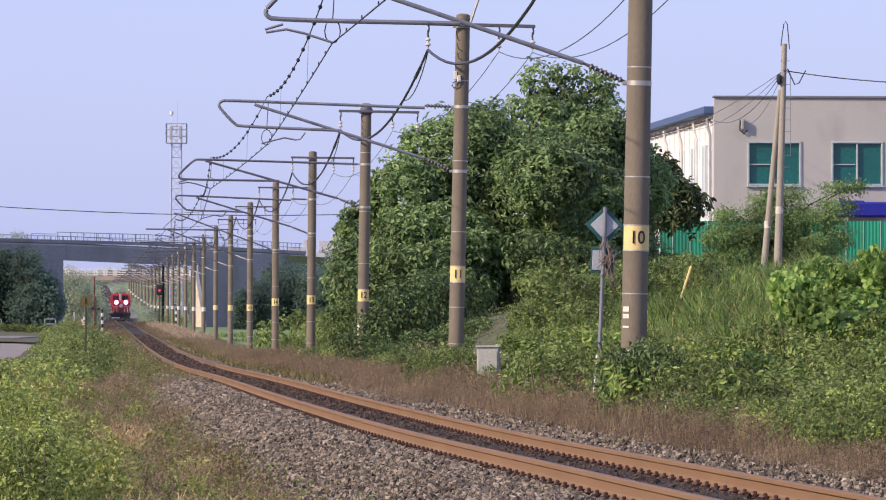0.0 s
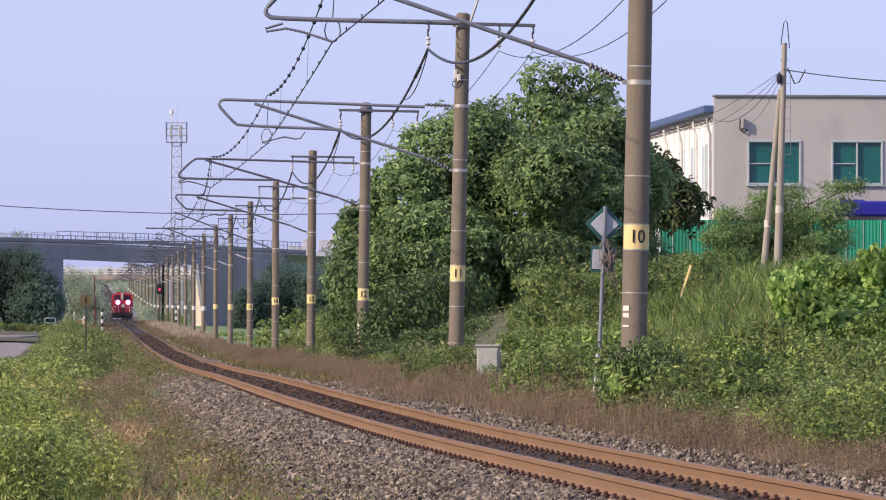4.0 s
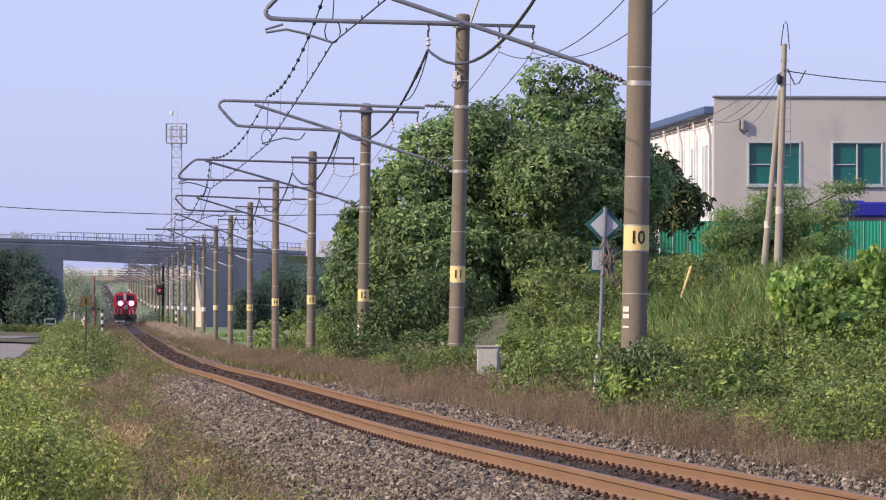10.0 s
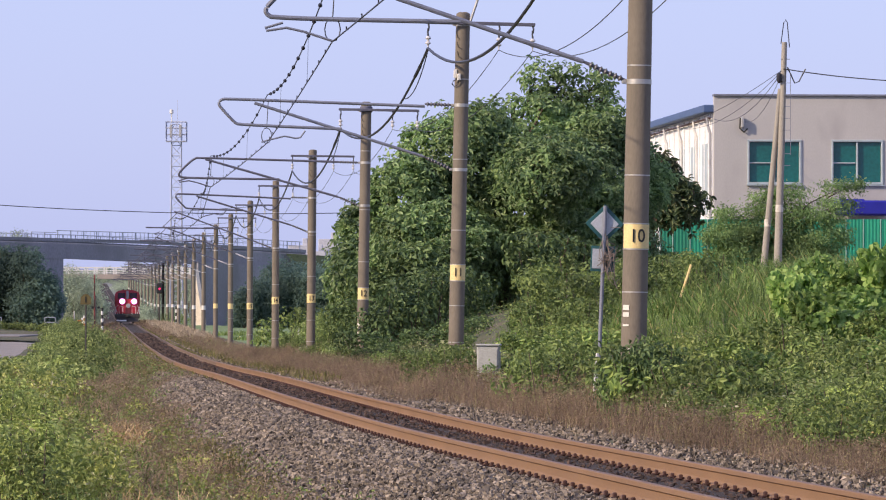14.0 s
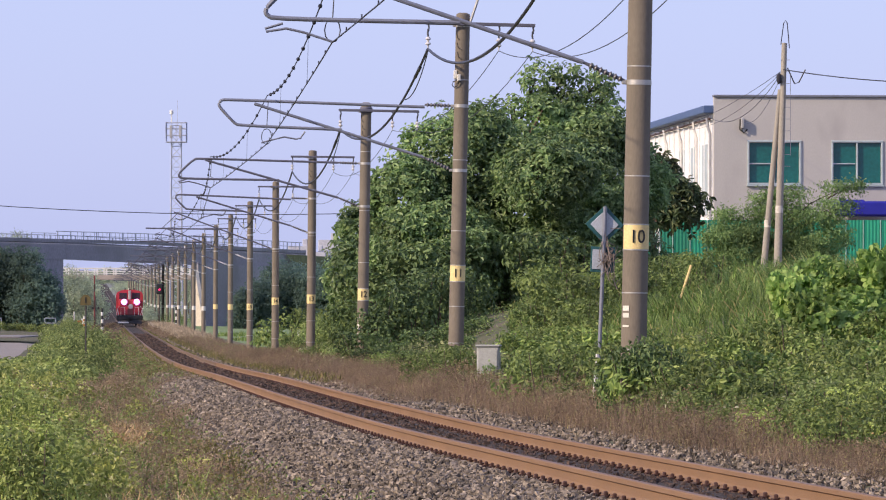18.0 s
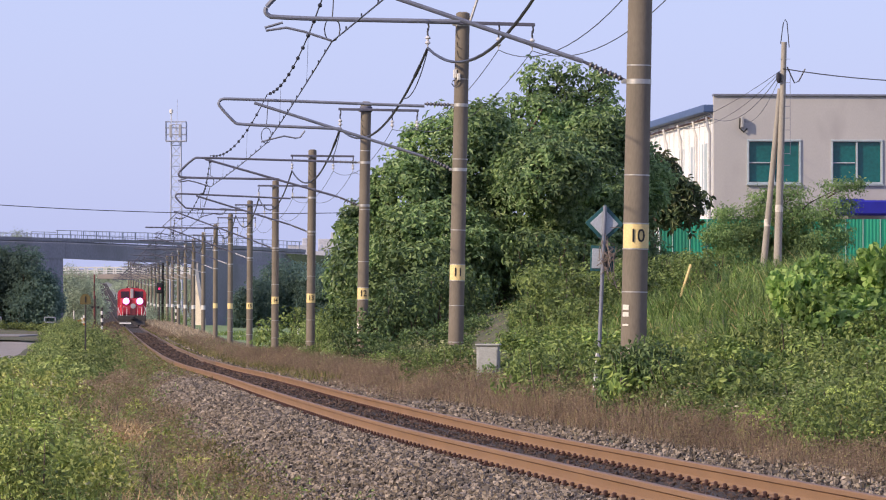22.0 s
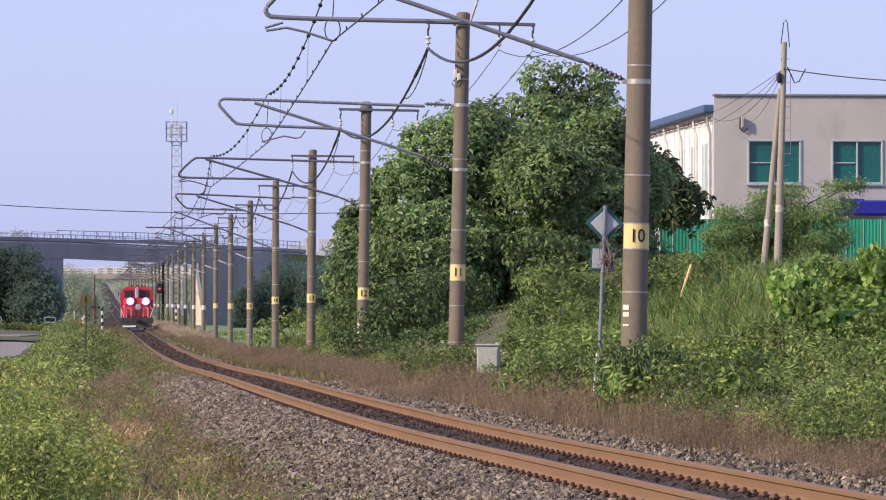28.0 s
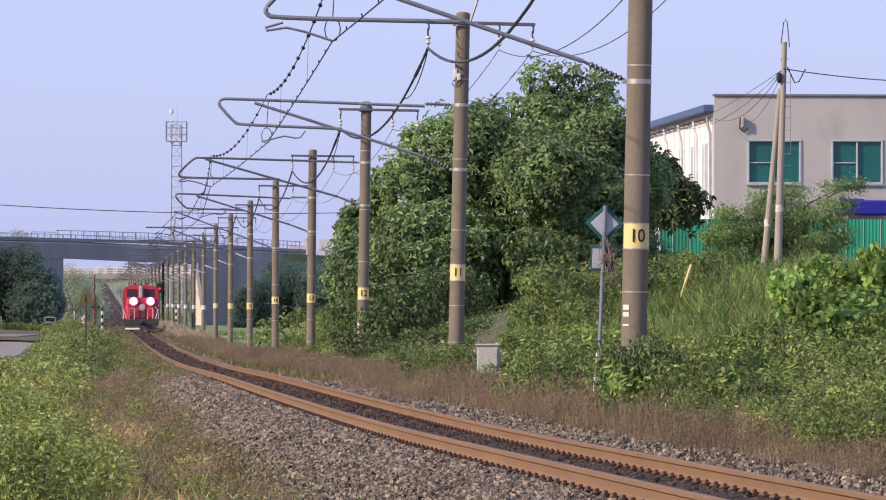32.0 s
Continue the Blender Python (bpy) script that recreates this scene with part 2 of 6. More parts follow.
def track_pose(d):
    """On the rails' top, x across to the right, y along the line away from the eye."""
    dx, dz = float(track_x(d + 1) - track_x(d - 1)) / 2, float(track_z(d + 1) - track_z(d - 1)) / 2
    cant = 0.049 * (1 - float(smooth_step(90, 230, d)))
    m = Matrix.Rotation(-math.atan(dx), 4, "Z") @ Matrix.Rotation(math.atan(dz), 4, "X") @ Matrix.Rotation(cant / 1.505, 4, "Y")
    return Matrix.Translation((float(track_x(d)), d, float(track_z(d)))) @ m


def smooth_step(a, b, x):
    t = np.clip((x - a) / (b - a), 0, 1)
    return t * t * (3 - 2 * t)


def wob(x, y, s=1.0, seed=0.0):
    """Cheap smooth unevenness between about -1 and 1."""
    x, y = np.asarray(x) / s + seed, np.asarray(y) / s + seed * 1.7
    return (np.sin(x * 1.7 + 1.3 * np.sin(y * 1.1)) + np.sin(y * 2.3 + 1.7 * np.sin(x * 0.9 + 2)) + 0.6 * np.sin(3.9 * x + 2.9 * y)) / 2.6


def ground_z(x, y):
    """Height of the ground at a place."""
    x, y = np.asarray(x, float), np.asarray(y, float)
    o = x - track_x(np.clip(y, -60, 2000))
    tz = track_z(np.clip(y, -60, 2000))
    left = np.interp(-o, [0, 1.55, 2.9, 4.2, 8, 14, 40], [-0.3, -0.32, -0.75, -0.8, -0.7, -0.45, -0.45])
    low = np.interp(o, [0, 1.5, 2.0, 3, 5, 8, 40], [-0.3, -0.25, -0.12, -0.1, -0.3, -0.3, -0.4])
    bank = np.interp(o, [0, 1.5, 2.2, 3.0, 4.0, 5.6, 8.1, 11.6, 14.5, 40], [-0.3, -0.28, -0.16, -0.15, 0.0, 0.42, 1.4, 2.15, 2.42, 2.7])
    k = smooth_step(262, 222, y)
    z = np.where(o < 0, left, low * (1 - k) + bank * k)
    return z + tz * smooth_step(60, 12, np.abs(o)) + 0.06 * wob(x, y, 1.6) * smooth_step(2, 4, np.abs(o))


# ---- ground ----
def build_ground():
    ys = np.concatenate([np.arange(-60, 40, 5), np.arange(40, 130, 1.0), np.arange(130, 260, 2.0), np.arange(260, 900, 8.0), np.arange(900, 2000, 50.0)])
    os_ = np.concatenate([[-2500, -1200, -500, -200, -90], np.arange(-50, -12, 4), np.arange(-12, -1.5, 0.5), [-1.5, 0, 1.6], np.arange(2, 16, 0.5), np.arange(16, 60, 4), [90, 200, 500, 1200, 2500]])
    Y, O = np.meshgrid(ys, os_, indexing="ij")
    X = O + track_x(Y)
    Z = ground_z(X, Y)
    Y = np.where(Y > 1900, 4500, Y)
    v = np.stack([X, Y, Z], -1).reshape(-1, 3)
    n, w = Y.shape
    i = (np.arange(n - 1)[:, None] * w + np.arange(w - 1)).ravel()
    me = bulk("ground", v, np.stack([i, i + 1, i + w + 1, i + w], -1), EARTH, smooth=True)
    me.materials.append(FIELD)
    cx = (O[:-1, :-1] + O[1:, 1:]).ravel() / 2
    cy = (Y[:-1, :-1] + Y[1:, 1:]).ravel() / 2
    me.materials.append(HAZED_GROUND)
    me.materials.append(YARD)
    me.polygons.foreach_set("material_index", np.where(cy > 850, 2, np.where((cx < -8.6) & (cx > -50) & (cy > 240) & (cy < 424), 3, ((cx > 6.3) & (cy > 262)).astype(int))).astype(np.int32))
    tagged(new("ground", me), "weedy earth beside the track, fields beyond", "ground", kind="structure")


build_ground()


# ---- track ----
def sweep(profile, ds, off):
    """Carries a closed (across, height) outline along the track at an offset from its middle."""
    n = len(profile)
    vs = []
    for d in ds:
        m = track_pose(float(d))
        vs += [m @ Vector((off + a, 0, z)) for a, z in profile]
    fs = [(i * n + k, i * n + (k + 1) % n, (i + 1) * n + (k + 1) % n, (i + 1) * n + k) for i in range(len(ds) - 1) for k in range(n)]
    fs += [tuple(range(n)), tuple(range((len(ds) - 1) * n, len(ds) * n))]
    return vs, fs


def build_track():
    ds = np.concatenate([np.arange(-40, 300, 2.0), np.arange(300, 900, 6.0), np.arange(900, 1500, 25.0)])
    bed = [(-1.75, -0.215), (-1.3, -0.185), (1.3, -0.17), (2.2, -0.12), (2.6, -0.3), (0, -0.9), (-3.1, -0.95), (-2.5, -0.55)]
    g = Geo()
    g.add(*sweep(bed, ds, 0))
    tagged(new("ballast_bed", g.mesh("ballast_bed", BALLAST_BED)), "grey-brown crushed stone ballast bed", "ballast", kind="structure")
    foot, head = 0.075, 0.034
    prof = [(-foot, -0.174), (foot, -0.174), (foot, -0.162), (0.02, -0.142), (0.009, -0.12), (0.009, -0.052), (head, -0.04), (head, -0.006), (0.027, 0), (-0.027, 0),
            (-head, -0.006), (-head, -0.04), (-0.009, -0.052), (-0.009, -0.12), (-0.02, -0.142), (-foot, -0.162)]
    for off in (-0.7525, 0.7525):
        rail = thing("rail", Matrix(), "rust-brown steel rail on concrete sleepers", "rail", "rails of the track")
        rail["kind"] = "structure"
        for length, web in ((ds[ds <= 196], RUST), (ds[(ds >= 196) & (ds <= 336)] + 0.01, BROWN_RAIL), (ds[ds >= 336] + 0.02, FAR_RAIL)):
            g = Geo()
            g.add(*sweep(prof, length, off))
            part("rail_web", g, web, rail, "" if web is RUST else "darker brown far rail", smooth=None)
            g = Geo()
            g.add(*sweep([(-0.026, 0.0005), (0.026, 0.0005), (0.022, 0.004), (-0.022, 0.004)], length, off))
            part("running_surface", g, HEAD, rail, "worn brown running surface", smooth=None)


build_track()


# ---- overhead line ----
POLES = [(75.8, 2.67, "10"), (117.3, 0.26, "11"), (159.8, -2.42, "12"), (202.0, -4.99, "13"), (246.1, -7.7, "14"), (288.7, -10.4, "15"), (330.5, -13.1, "16")]
POLES += [(330.5 + 42.4 * k, float(track_x(330.5 + 42.4 * k)) + 4.55, str(16 + k)) for k in range(1, 20)]
POLES = [(34.0, float(track_x(34.0)) + 3.0, "9")] + POLES
LIFT = 0.22
DROP = {"9": 0.2, "10": 0.2, "11": 0.29}


def arm_reach(i):
    """How far the bracket's end stands off its pole."""
    return {1: 5.3, 2: 5.3}.get(i, 5.55 if i % 2 == 1 else 5.14)


SMEAR = surface("smear_brown", (0.07, 0.06, 0.055), (0.05, 0.045, 0.04), 0.9)
INS = (0.77, -0.78, -1.52)
DIP = {1: 0.085, 2: 0.08}


def pole_frame(i):
    d, x, num = POLES[i]
    a = math.atan(float(track_x(d + 2) - track_x(d - 2)) / 4)
    return Matrix.Translation((x, d, float(track_z(d)) - DROP.get(num, 0.44))) @ Matrix.Rotation(-a, 4, "Z")


def bracket_even(L):
    return [(0, 6.34), (-(L - 0.62), 6.4), (-(L - 0.45), 6.38), (-(L - 0.04), 5.98), (-L, 5.9), (-(L - 0.02), 5.84), (-(L - 0.12), 5.79), (-2.55, 5.8)]


def bracket_odd(L):
    return [(0, 6.29), (-(L - 0.18), 6.44), (-(L - 0.05), 6.42), (-L, 6.34), (-(L - 0.03), 6.26), (-(L - 0.36), 5.92), (-(L - 0.46), 5.88), (-2.6, 5.84)]


def rounded(pts, times=2):
    """Cuts the corners of a line of points, so that a tube bends smoothly."""
    for _ in range(times):
        out = [pts[0]]
        for (a, b), (c, d) in zip(pts, pts[1:]):
            out += [(a * 0.75 + c * 0.25, b * 0.75 + d * 0.25), (a * 0.25 + c * 0.75, b * 0.25 + d * 0.75)]
        pts = out + [pts[-1]]
    return pts


def insulator_string(g, top, n=4, r=0.07):
    x, y, z = top
    prof = []
    for k in range(n):
        prof += [(0.028, -0.11 * k), (r, -0.11 * k - 0.045), (r * 0.95, -0.11 * k - 0.06), (0.03, -0.11 * k - 0.075)]
    prof += [(0.014, -0.11 * n), (0.014, -0.27)]
    g.lathe(top, prof, 10)


def letters(text, size, parent, m, material):
    """Flat characters as a mesh of their own."""
    cu = bpy.data.curves.new("number", "FONT")
    cu.body, cu.size, cu.align_x, cu.align_y, cu.extrude, cu.offset = text, size, "CENTER", "CENTER", 0.002, 0.0025
    ob = new("number", cu)
    dg = bpy.context.evaluated_depsgraph_get()
    me = bpy.data.meshes.new_from_object(ob.evaluated_get(dg))
    bpy.data.objects.remove(ob)
    me.materials.clear()
    me.materials.append(material)
    return part("number", me, material, parent, at=m)


def mast(i):
    d, x, num = POLES[i]
    m = pole_frame(i)
    lean = Matrix.Rotation(radians({"10": 1.15, "11": 1.25, "12": 0.95, "13": 0.6}.get(num, 0.25)), 4, "Y")
    p = thing("catenary_mast", m @ lean, "round grey-brown concrete catenary mast with steel brackets", "mast", "masts along the track")
    near = i < 8
    # farther brackets take the darker steel; their dimming is put into the colour
    metal = STEEL if i < 3 else DARK_STEEL
    seg = 24 if near else 12
    r = 0.187 if num == "10" else 0.172
    g = Geo()
    g.lathe((0, 0, -0.6), [(r, 0), (r * 0.89, 8.9), (r * 0.85, 8.95), (r * 0.5, 8.98)], seg)
    part("shaft", g, CONCRETE, p, smooth=40)
    # steel clamps
    for z in (6.34, 4.93, 8.1) if i < 3 else (6.34 + LIFT, 4.93 + LIFT * 1.6, 8.1):
        g = Geo()
        rr = r * (1 - 0.11 * (z + 0.6) / 8.9) + 0.006
        g.lathe((0, 0, z - 0.035), [(rr, 0), (rr, 0.07)], seg)
        g.box((-rr - 0.03, 0, z), (0.07, 0.06, 0.06), bevel=0.01)
        part("clamp", g, BAND, p)
    if near:
        for z in (1.15, 1.95, 3.6, 5.15, 6.9):
            g = Geo()
            rr = r * (1 - 0.11 * (z + 0.6) / 8.9) + 0.003
            g.lathe((0, 0, z), [(rr, 0), (rr, 0.018)], seg)
            part("wire_band", g, BAND, p)
    # number plate wrapped round the side that faces the eye
    zc = {"10": 2.745, "11": 2.68, "12": 2.66, "13": 2.78, "14": 2.88}.get(num, 2.7 if i < 9 else 2.55)
    g = Geo()
    rr = r * 0.965 + 0.006
    hh = 0.17
    arc = [radians(a) for a in range(195, 346, 10)]
    vs = [(rr * math.cos(a), rr * math.sin(a), z) for z in (zc - hh, zc + hh) for a in arc]
    n = len(arc)
    g.add(vs, [(k, k + 1, n + k + 1, n + k) for k in range(n - 1)])
    plate = part("number_plate", g, PLATE if i < 9 else PLATE_WHITE, p, "yellow number plate" if i < 9 else "pale number plate")
    if i < 4:
        for z in (zc - hh - 0.01, zc + hh + 0.01):
            g = Geo()
            g.lathe((0, 0, z - 0.008), [(rr, 0), (rr, 0.016)], seg)
            part("plate_strap", g, BAND, p)
    if i <= 6:
        letters(num, 0.26, plate, Matrix.Translation((0.0, -rr - 0.006, zc)) @ Matrix.Rotation(radians(90), 4, "X") @ Matrix.Diagonal((0.86, 1, 1, 1)), BLACK)
    if num in ("10", "12", "11"):
        for z, w in ((1.74, 0.08), (1.64, 0.07), (1.49, 0.03)) if num != "11" else ():
            g = Geo()
            a0 = radians(205)
            vs = [((r + 0.004) * math.cos(a0 + b), (r + 0.004) * math.sin(a0 + b), z + c) for c in (-w / 2.2, w / 2.2) for b in (0, 0.3, 0.6)]
            g.add(vs, [(0, 1, 4, 3), (1, 2, 5, 4)])
            part("paper_scrap", g, PLATE_WHITE, p, "torn white paper scrap")
    if num == "11":
        g = Geo()
        g.tube([(0.13, -0.1, 8.1), (0.33, -0.1, 8.75)], 0.03, 8)
        part("top_rod", g, BAND, p, "pale steel rod on the mast's top")
        for x0, y0, z0, h in ((-0.15, -0.11, 7.02, 0.19), (-0.075, -0.17, 6.95, 0.15)):
            g = Geo()
            g.box((x0, y0, z0), (0.075, 0.07, h), bevel=0.012)
            part("junction_box", g, PLATE_WHITE, p, "small white junction box")
        g = Geo()
        g.tube([(-0.12, -0.17, 6.9), (-0.2, -0.14, 6.86), (-0.22, -0.12, 6.8), (-0.17, -0.12, 6.74), (-0.1, -0.17, 6.78), (-0.07, -0.2, 6.9)], 0.012, 5)
        part("wire_loop", g, WIRE, p, "loop of dark wire")
    # thin raised strips stand in for dark smears on the shaft
    if i in (2, 3, 4):
        for k, (z0, w) in enumerate(((7.78, 0.5), (7.56, 0.75), (7.36, 0.6))):
            g = Geo()
            a0 = radians(212 + 6 * k)
            rr = r * (1 - 0.11 * (z0 + 0.6) / 8.9) + 0.004
            g.tube([(rr * math.cos(a0), rr * math.sin(a0), z0 + 0.16), (rr * math.cos(a0 + w * 0.3), rr * math.sin(a0 + w * 0.3), z0 + 0.05), (rr * math.cos(a0 + w), rr * math.sin(a0 + w), z0)], 0.012, 5)
            part("dark_smear", g, SMEAR, p, "thin dark smear on the mast")
    # crossarm with three hanging insulators
    g = Geo()
    g.box((-0.37, -0.2, 8.13), (2.4, 0.07, 0.075), bevel=0.008)
    g.v = [(-a, b, c) for a, b, c in g.v]
    part("crossarm", g, DARK_STEEL, p)
    for a in INS:
        g = Geo()
        g.tube([(-a, -0.2, 8.1), (-a + 0.015, -0.2, 8.02), (-a - 0.012, -0.2, 7.93), (-a, -0.2, 7.83)], 0.022, 6)
        g.box((-a, -0.2, 7.97), (0.05, 0.05, 0.06), bevel=0.01)
        part("hanger", g, WIRE, p)
        g = Geo()
        insulator_string(g, (-a, -0.2, 7.83), 2, 0.062)
        part("insulator", g, PORCELAIN, p)
    # cantilever
    L = arm_reach(i)
    up = LIFT if i > 2 else 0.0
    pts = [(a, z + up) for a, z in (bracket_even(L) if int(num) % 2 == 0 else bracket_odd(L))]
    dip = DIP.get(i, 0.0)
    pts = pts[:1] + [(a, z - dip) for a, z in pts[1:]]
    rods = ((6.34 + up, 6.35 + up), (4.93 + up * 1.6, 5.2 + up * 1.5))
    if i < 5:
        g = Geo()
        g.tube([(a, 0, z) for a, z in rounded([(-0.8, pts[0][1] + 0.01)] + pts[1:])], 0.033, 8)
        part("top_tube", g, metal, p)
        g = Geo()
        g.tube([(-(L - 0.78), 0, 6.36 + up - (dip if i == 2 else 0)), (-0.8, 0, 5.2 + up * 1.5)], 0.033, 8)
        part("strut_tube", g, metal, p)
    else:
        # far masts: one rising strut held by a stay wire, and a short level tube
        rods = rods[1:]
        g = Geo()
        g.tube([(-4.65, 0, 6.94), (-0.8, 0, 5.53)], 0.033, 8)
        part("strut_tube", g, metal, p)
        g = Geo()
        g.tube([(-4.6, 0, 6.92), (-0.1, 0, 7.25)], 0.01, 5)
        part("stay_wire", g, WIRE, p)
        g = Geo()
        g.tube([(-5.95, 0, 6.2), (-2.7, 0, 6.17)], 0.033, 8)
        part("level_tube", g, metal, p)
        g = Geo()
        g.tube([(-4.5, 0, 6.88), (-5.2, 0, 6.2)], 0.018, 6)
        part("hanger_rod", g, metal, p)
    for z0, z1 in rods:
        g = Geo()
        s = Vector((-0.8, 0, z1)) - Vector((-0.16, 0, z0))
        t = s.to_track_quat("Z", "Y").to_matrix().to_4x4()
        prof = [(0.02, 0)]
        for k in range(7):
            h = 0.1 + k * 0.075
            prof += [(0.026, h), (0.05, h + 0.02), (0.046, h + 0.03), (0.026, h + 0.045)]
        prof += [(0.02, s.length)]
        g.lathe((-0.16, 0, z0), prof, 10, t)
        part("rod_insulator", g, ROD_GREY if i < 6 else PORCELAIN, p, "grey ribbed insulator" if i < 6 else "whitish ribbed insulator")
    a0 = L - 0.95
    g = Geo()
    if int(num) % 2 and i < 5:
        g.tube([(-(a0 - 0.95), 0, 5.83), (-(a0 - 0.85), 0, 5.68), (-(a0 - 0.75), 0, 5.66), (-(a0 - 0.5), 0, 5.7), (-(a0 - 0.2), 0, 5.62), (-a0, 0, 5.56)], 0.02, 6)
    else:
        g.tube([(-(L - 0.25), 0, 5.78), (-(L + 0.0), 0, 5.7), (-(L - 0.02), 0, 5.66), (-(L - 0.3), 0, 5.71), (-(L - 0.55), 0, 5.66), (-a0, 0, 5.54)], 0.02, 6)
    g.v = [(a, b, c + up - dip * 1.6) for a, b, c in g.v]
    part("registration_arm", g, metal, p)
    if 1 <= i <= 4:
        # jumper from the tube to the contact wire, widening into a loop round the clamp
        x0, z1, z0 = -(a0 - (0.11 if i == 2 else 0.0)), pts[1][1] - 0.03, 5.53 + up - dip * 1.6
        g = Geo()
        g.tube([(x0 + 0.02, 0, z1), (x0, 0, z0 + 0.36), (x0 - 0.02, 0, z0 + 0.32)], 0.009, 5)
        ring = [(x0 + 0.11 * math.sin(t * math.pi / 6), 0, z0 + 0.17 + 0.17 * math.cos(t * math.pi / 6)) for t in range(13)]
        g.tube(ring, 0.009, 5)
        part("jumper_loop", g, WIRE, p, "dark looped jumper wire")
    if i == 3:
        g = Geo()
        g.lathe((0, 0, 8.06), [(r * 0.97, 0), (r * 1.08, 0.02), (r * 1.08, 0.16), (r * 0.97, 0.18)], seg)
        part("top_collar", g, DARK_STEEL, p, "dark steel collar")
    return p, m @ lean


MASTS = [mast(i) for i in range(len(POLES))]


def hang(a, b, sag, n=14):
    a, b = Vector(a), Vector(b)
    return [a.lerp(b, k / n) - Vector((0, 0, 4 * sag * (k / n) * (1 - k / n))) for k in range(n + 1)]


def build_wires():
    for i in range(len(POLES) - 1):
        ma, mb = MASTS[i][1], MASTS[i + 1][1]
        la, lb = (arm_reach(k) - (1.06 if k == 2 else 0.95) for k in (i, i + 1))
        w = thing("contact_line", Matrix(), "messenger and contact wire with droppers over the track", "overhead wire", "overhead wire spans", "structure")
        ua, ub = LIFT * (i > 2), LIFT * (i + 1 > 2)
        mess = hang(ma @ Vector((-la, 0, 6.47 + ua)), mb @ Vector((-lb, 0, 6.47 + ub)), 0.42)
        cont = hang(ma @ Vector((-la, 0, 5.53 + ua - 1.6 * DIP.get(i, 0))), mb @ Vector((-lb, 0, 5.53 + ub - 1.6 * DIP.get(i + 1, 0))), 0.04)
        g = Geo()
        g.tube(mess, 0.011, 5)
        part("messenger_wire", g, WIRE, w)
        g = Geo()
        g.tube(cont, 0.011, 5)
        part("contact_wire", g, WIRE, w)
        for k in range(1, 14):
            g = Geo()
            if i < 6:
                g.lathe(mess[k] - Vector((0, 0, 0.035)), [(0.012, 0), (0.032, 0.02), (0.032, 0.05), (0.012, 0.07)], 6)
                g.box(cont[k] + Vector((0, 0, 0.025)), (0.02, 0.03, 0.055))
            if k in (4, 10):
                g.tube([mess[k], cont[k]], 0.003, 4)
            if g.v:
                part("dropper", g, WIRE, w)
        f = thing("feeder_line", Matrix(), "dark feeder and return cables sagging between masts", "cable", "feeder spans", "structure")
        for a, r, sag in zip(INS, (0.03, 0.009, 0.009), (1.1, 0.9, 0.85) if i == 1 else (0.95, 0.6, 0.6)):
            g = Geo()
            g.tube(hang(ma @ Vector((-a, -0.2, 7.56)), mb @ Vector((-a, -0.2, 7.56)), sag, 18), r, 6)
            part("cable", g, WIRE, f)
        if i in (2, 3):
            run = hang(ma @ Vector((-INS[0], -0.2, 7.56)), mb @ Vector((-INS[0], -0.2, 7.56)), 0.95, 18)
            g = Geo()
            g.tube(hang(run[0] - Vector((0, 0, 0.05)), run[4], 0.3, 10), 0.013, 5)
            part("jumper", g, WIRE, f)
            g = Geo()
            g.tube([run[1].lerp(run[2], 0.2) - Vector((0, 0, 0.01)), run[2]], 0.042, 6)
            part("clamp", g, WIRE, f)


build_wires()


# ---- sleepers, one by one ----
def build_sleepers():
    g = Geo()
    g.box((0, 0, -0.255), (2.4, 0.24, 0.11), bevel=0.02)
    body = g.mesh("sleeper", SLEEPER)
    clips = []
    for off in (-0.7525, 0.7525):
        g = Geo()
        for s in (-1, 1):
            g.box((off + s * 0.1, 0, -0.157), (0.034, 0.042, 0.08), bevel=0.008)
            g.box((off + s * 0.115, 0, -0.19), (0.09, 0.1, 0.035), bevel=0.012)
            g.tube([(off + s * 0.14, -0.07, -0.19), (off + s * 0.13, -0.05, -0.16), (off + s * 0.1, -0.035, -0.165), (off + s * 0.07, 0, -0.15), (off + s * 0.1, 0.035, -0.165), (off + s * 0.13, 0.05, -0.16), (off + s * 0.14, 0.07, -0.19)], 0.009, 5)
        clips.append(g.mesh("rail_fastening", CLIP))
    tr = thing("sleeper_row", Matrix(), "weathered concrete sleepers with rusty rail fastenings", "sleepers", kind="structure")
    for k in range(290):
        m = track_pose(40.0 + 0.6 * k)
        s = part("sleeper", body, SLEEPER, tr, at=m)
        for c in clips:
            part("rail_fastening", c, CLIP, s)
    g = Geo()
    for k in range(600):
        m = track_pose(40.0 + 0.6 * (290 + k))
        g.box(m @ Vector((0, 0, -0.235)), (2.4, 0.24, 0.11), m.to_3x3().to_4x4())
    tagged(part("far_sleepers", g, SLEEPER, tr), kind="stuff")


build_sleepers()


# ---- locomotive ----
RED = surface("loco_red", (0.52, 0.036, 0.062), (0.44, 0.03, 0.05), 0.4, 0, 1.2, 30, 0.05, 0.002, stain=(0.33, 0.03, 0.03), stain_scale=0.9)
LOCO_DARK = surface("loco_underframe", (0.035, 0.033, 0.035), (0.07, 0.06, 0.055), 0.7, 0.2, 3, 30)
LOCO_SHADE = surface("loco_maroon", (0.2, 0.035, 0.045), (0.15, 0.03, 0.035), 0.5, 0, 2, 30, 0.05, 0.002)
LOCO_GREY = plain("loco_grey", (0.42, 0.42, 0.44), 0.5)
GLASS_DARK = plain("cab_glass", (0.06, 0.03, 0.05), 0.15)
LAMP = glow("headlight_glow", (1.0, 0.78, 1.0), 6.0)
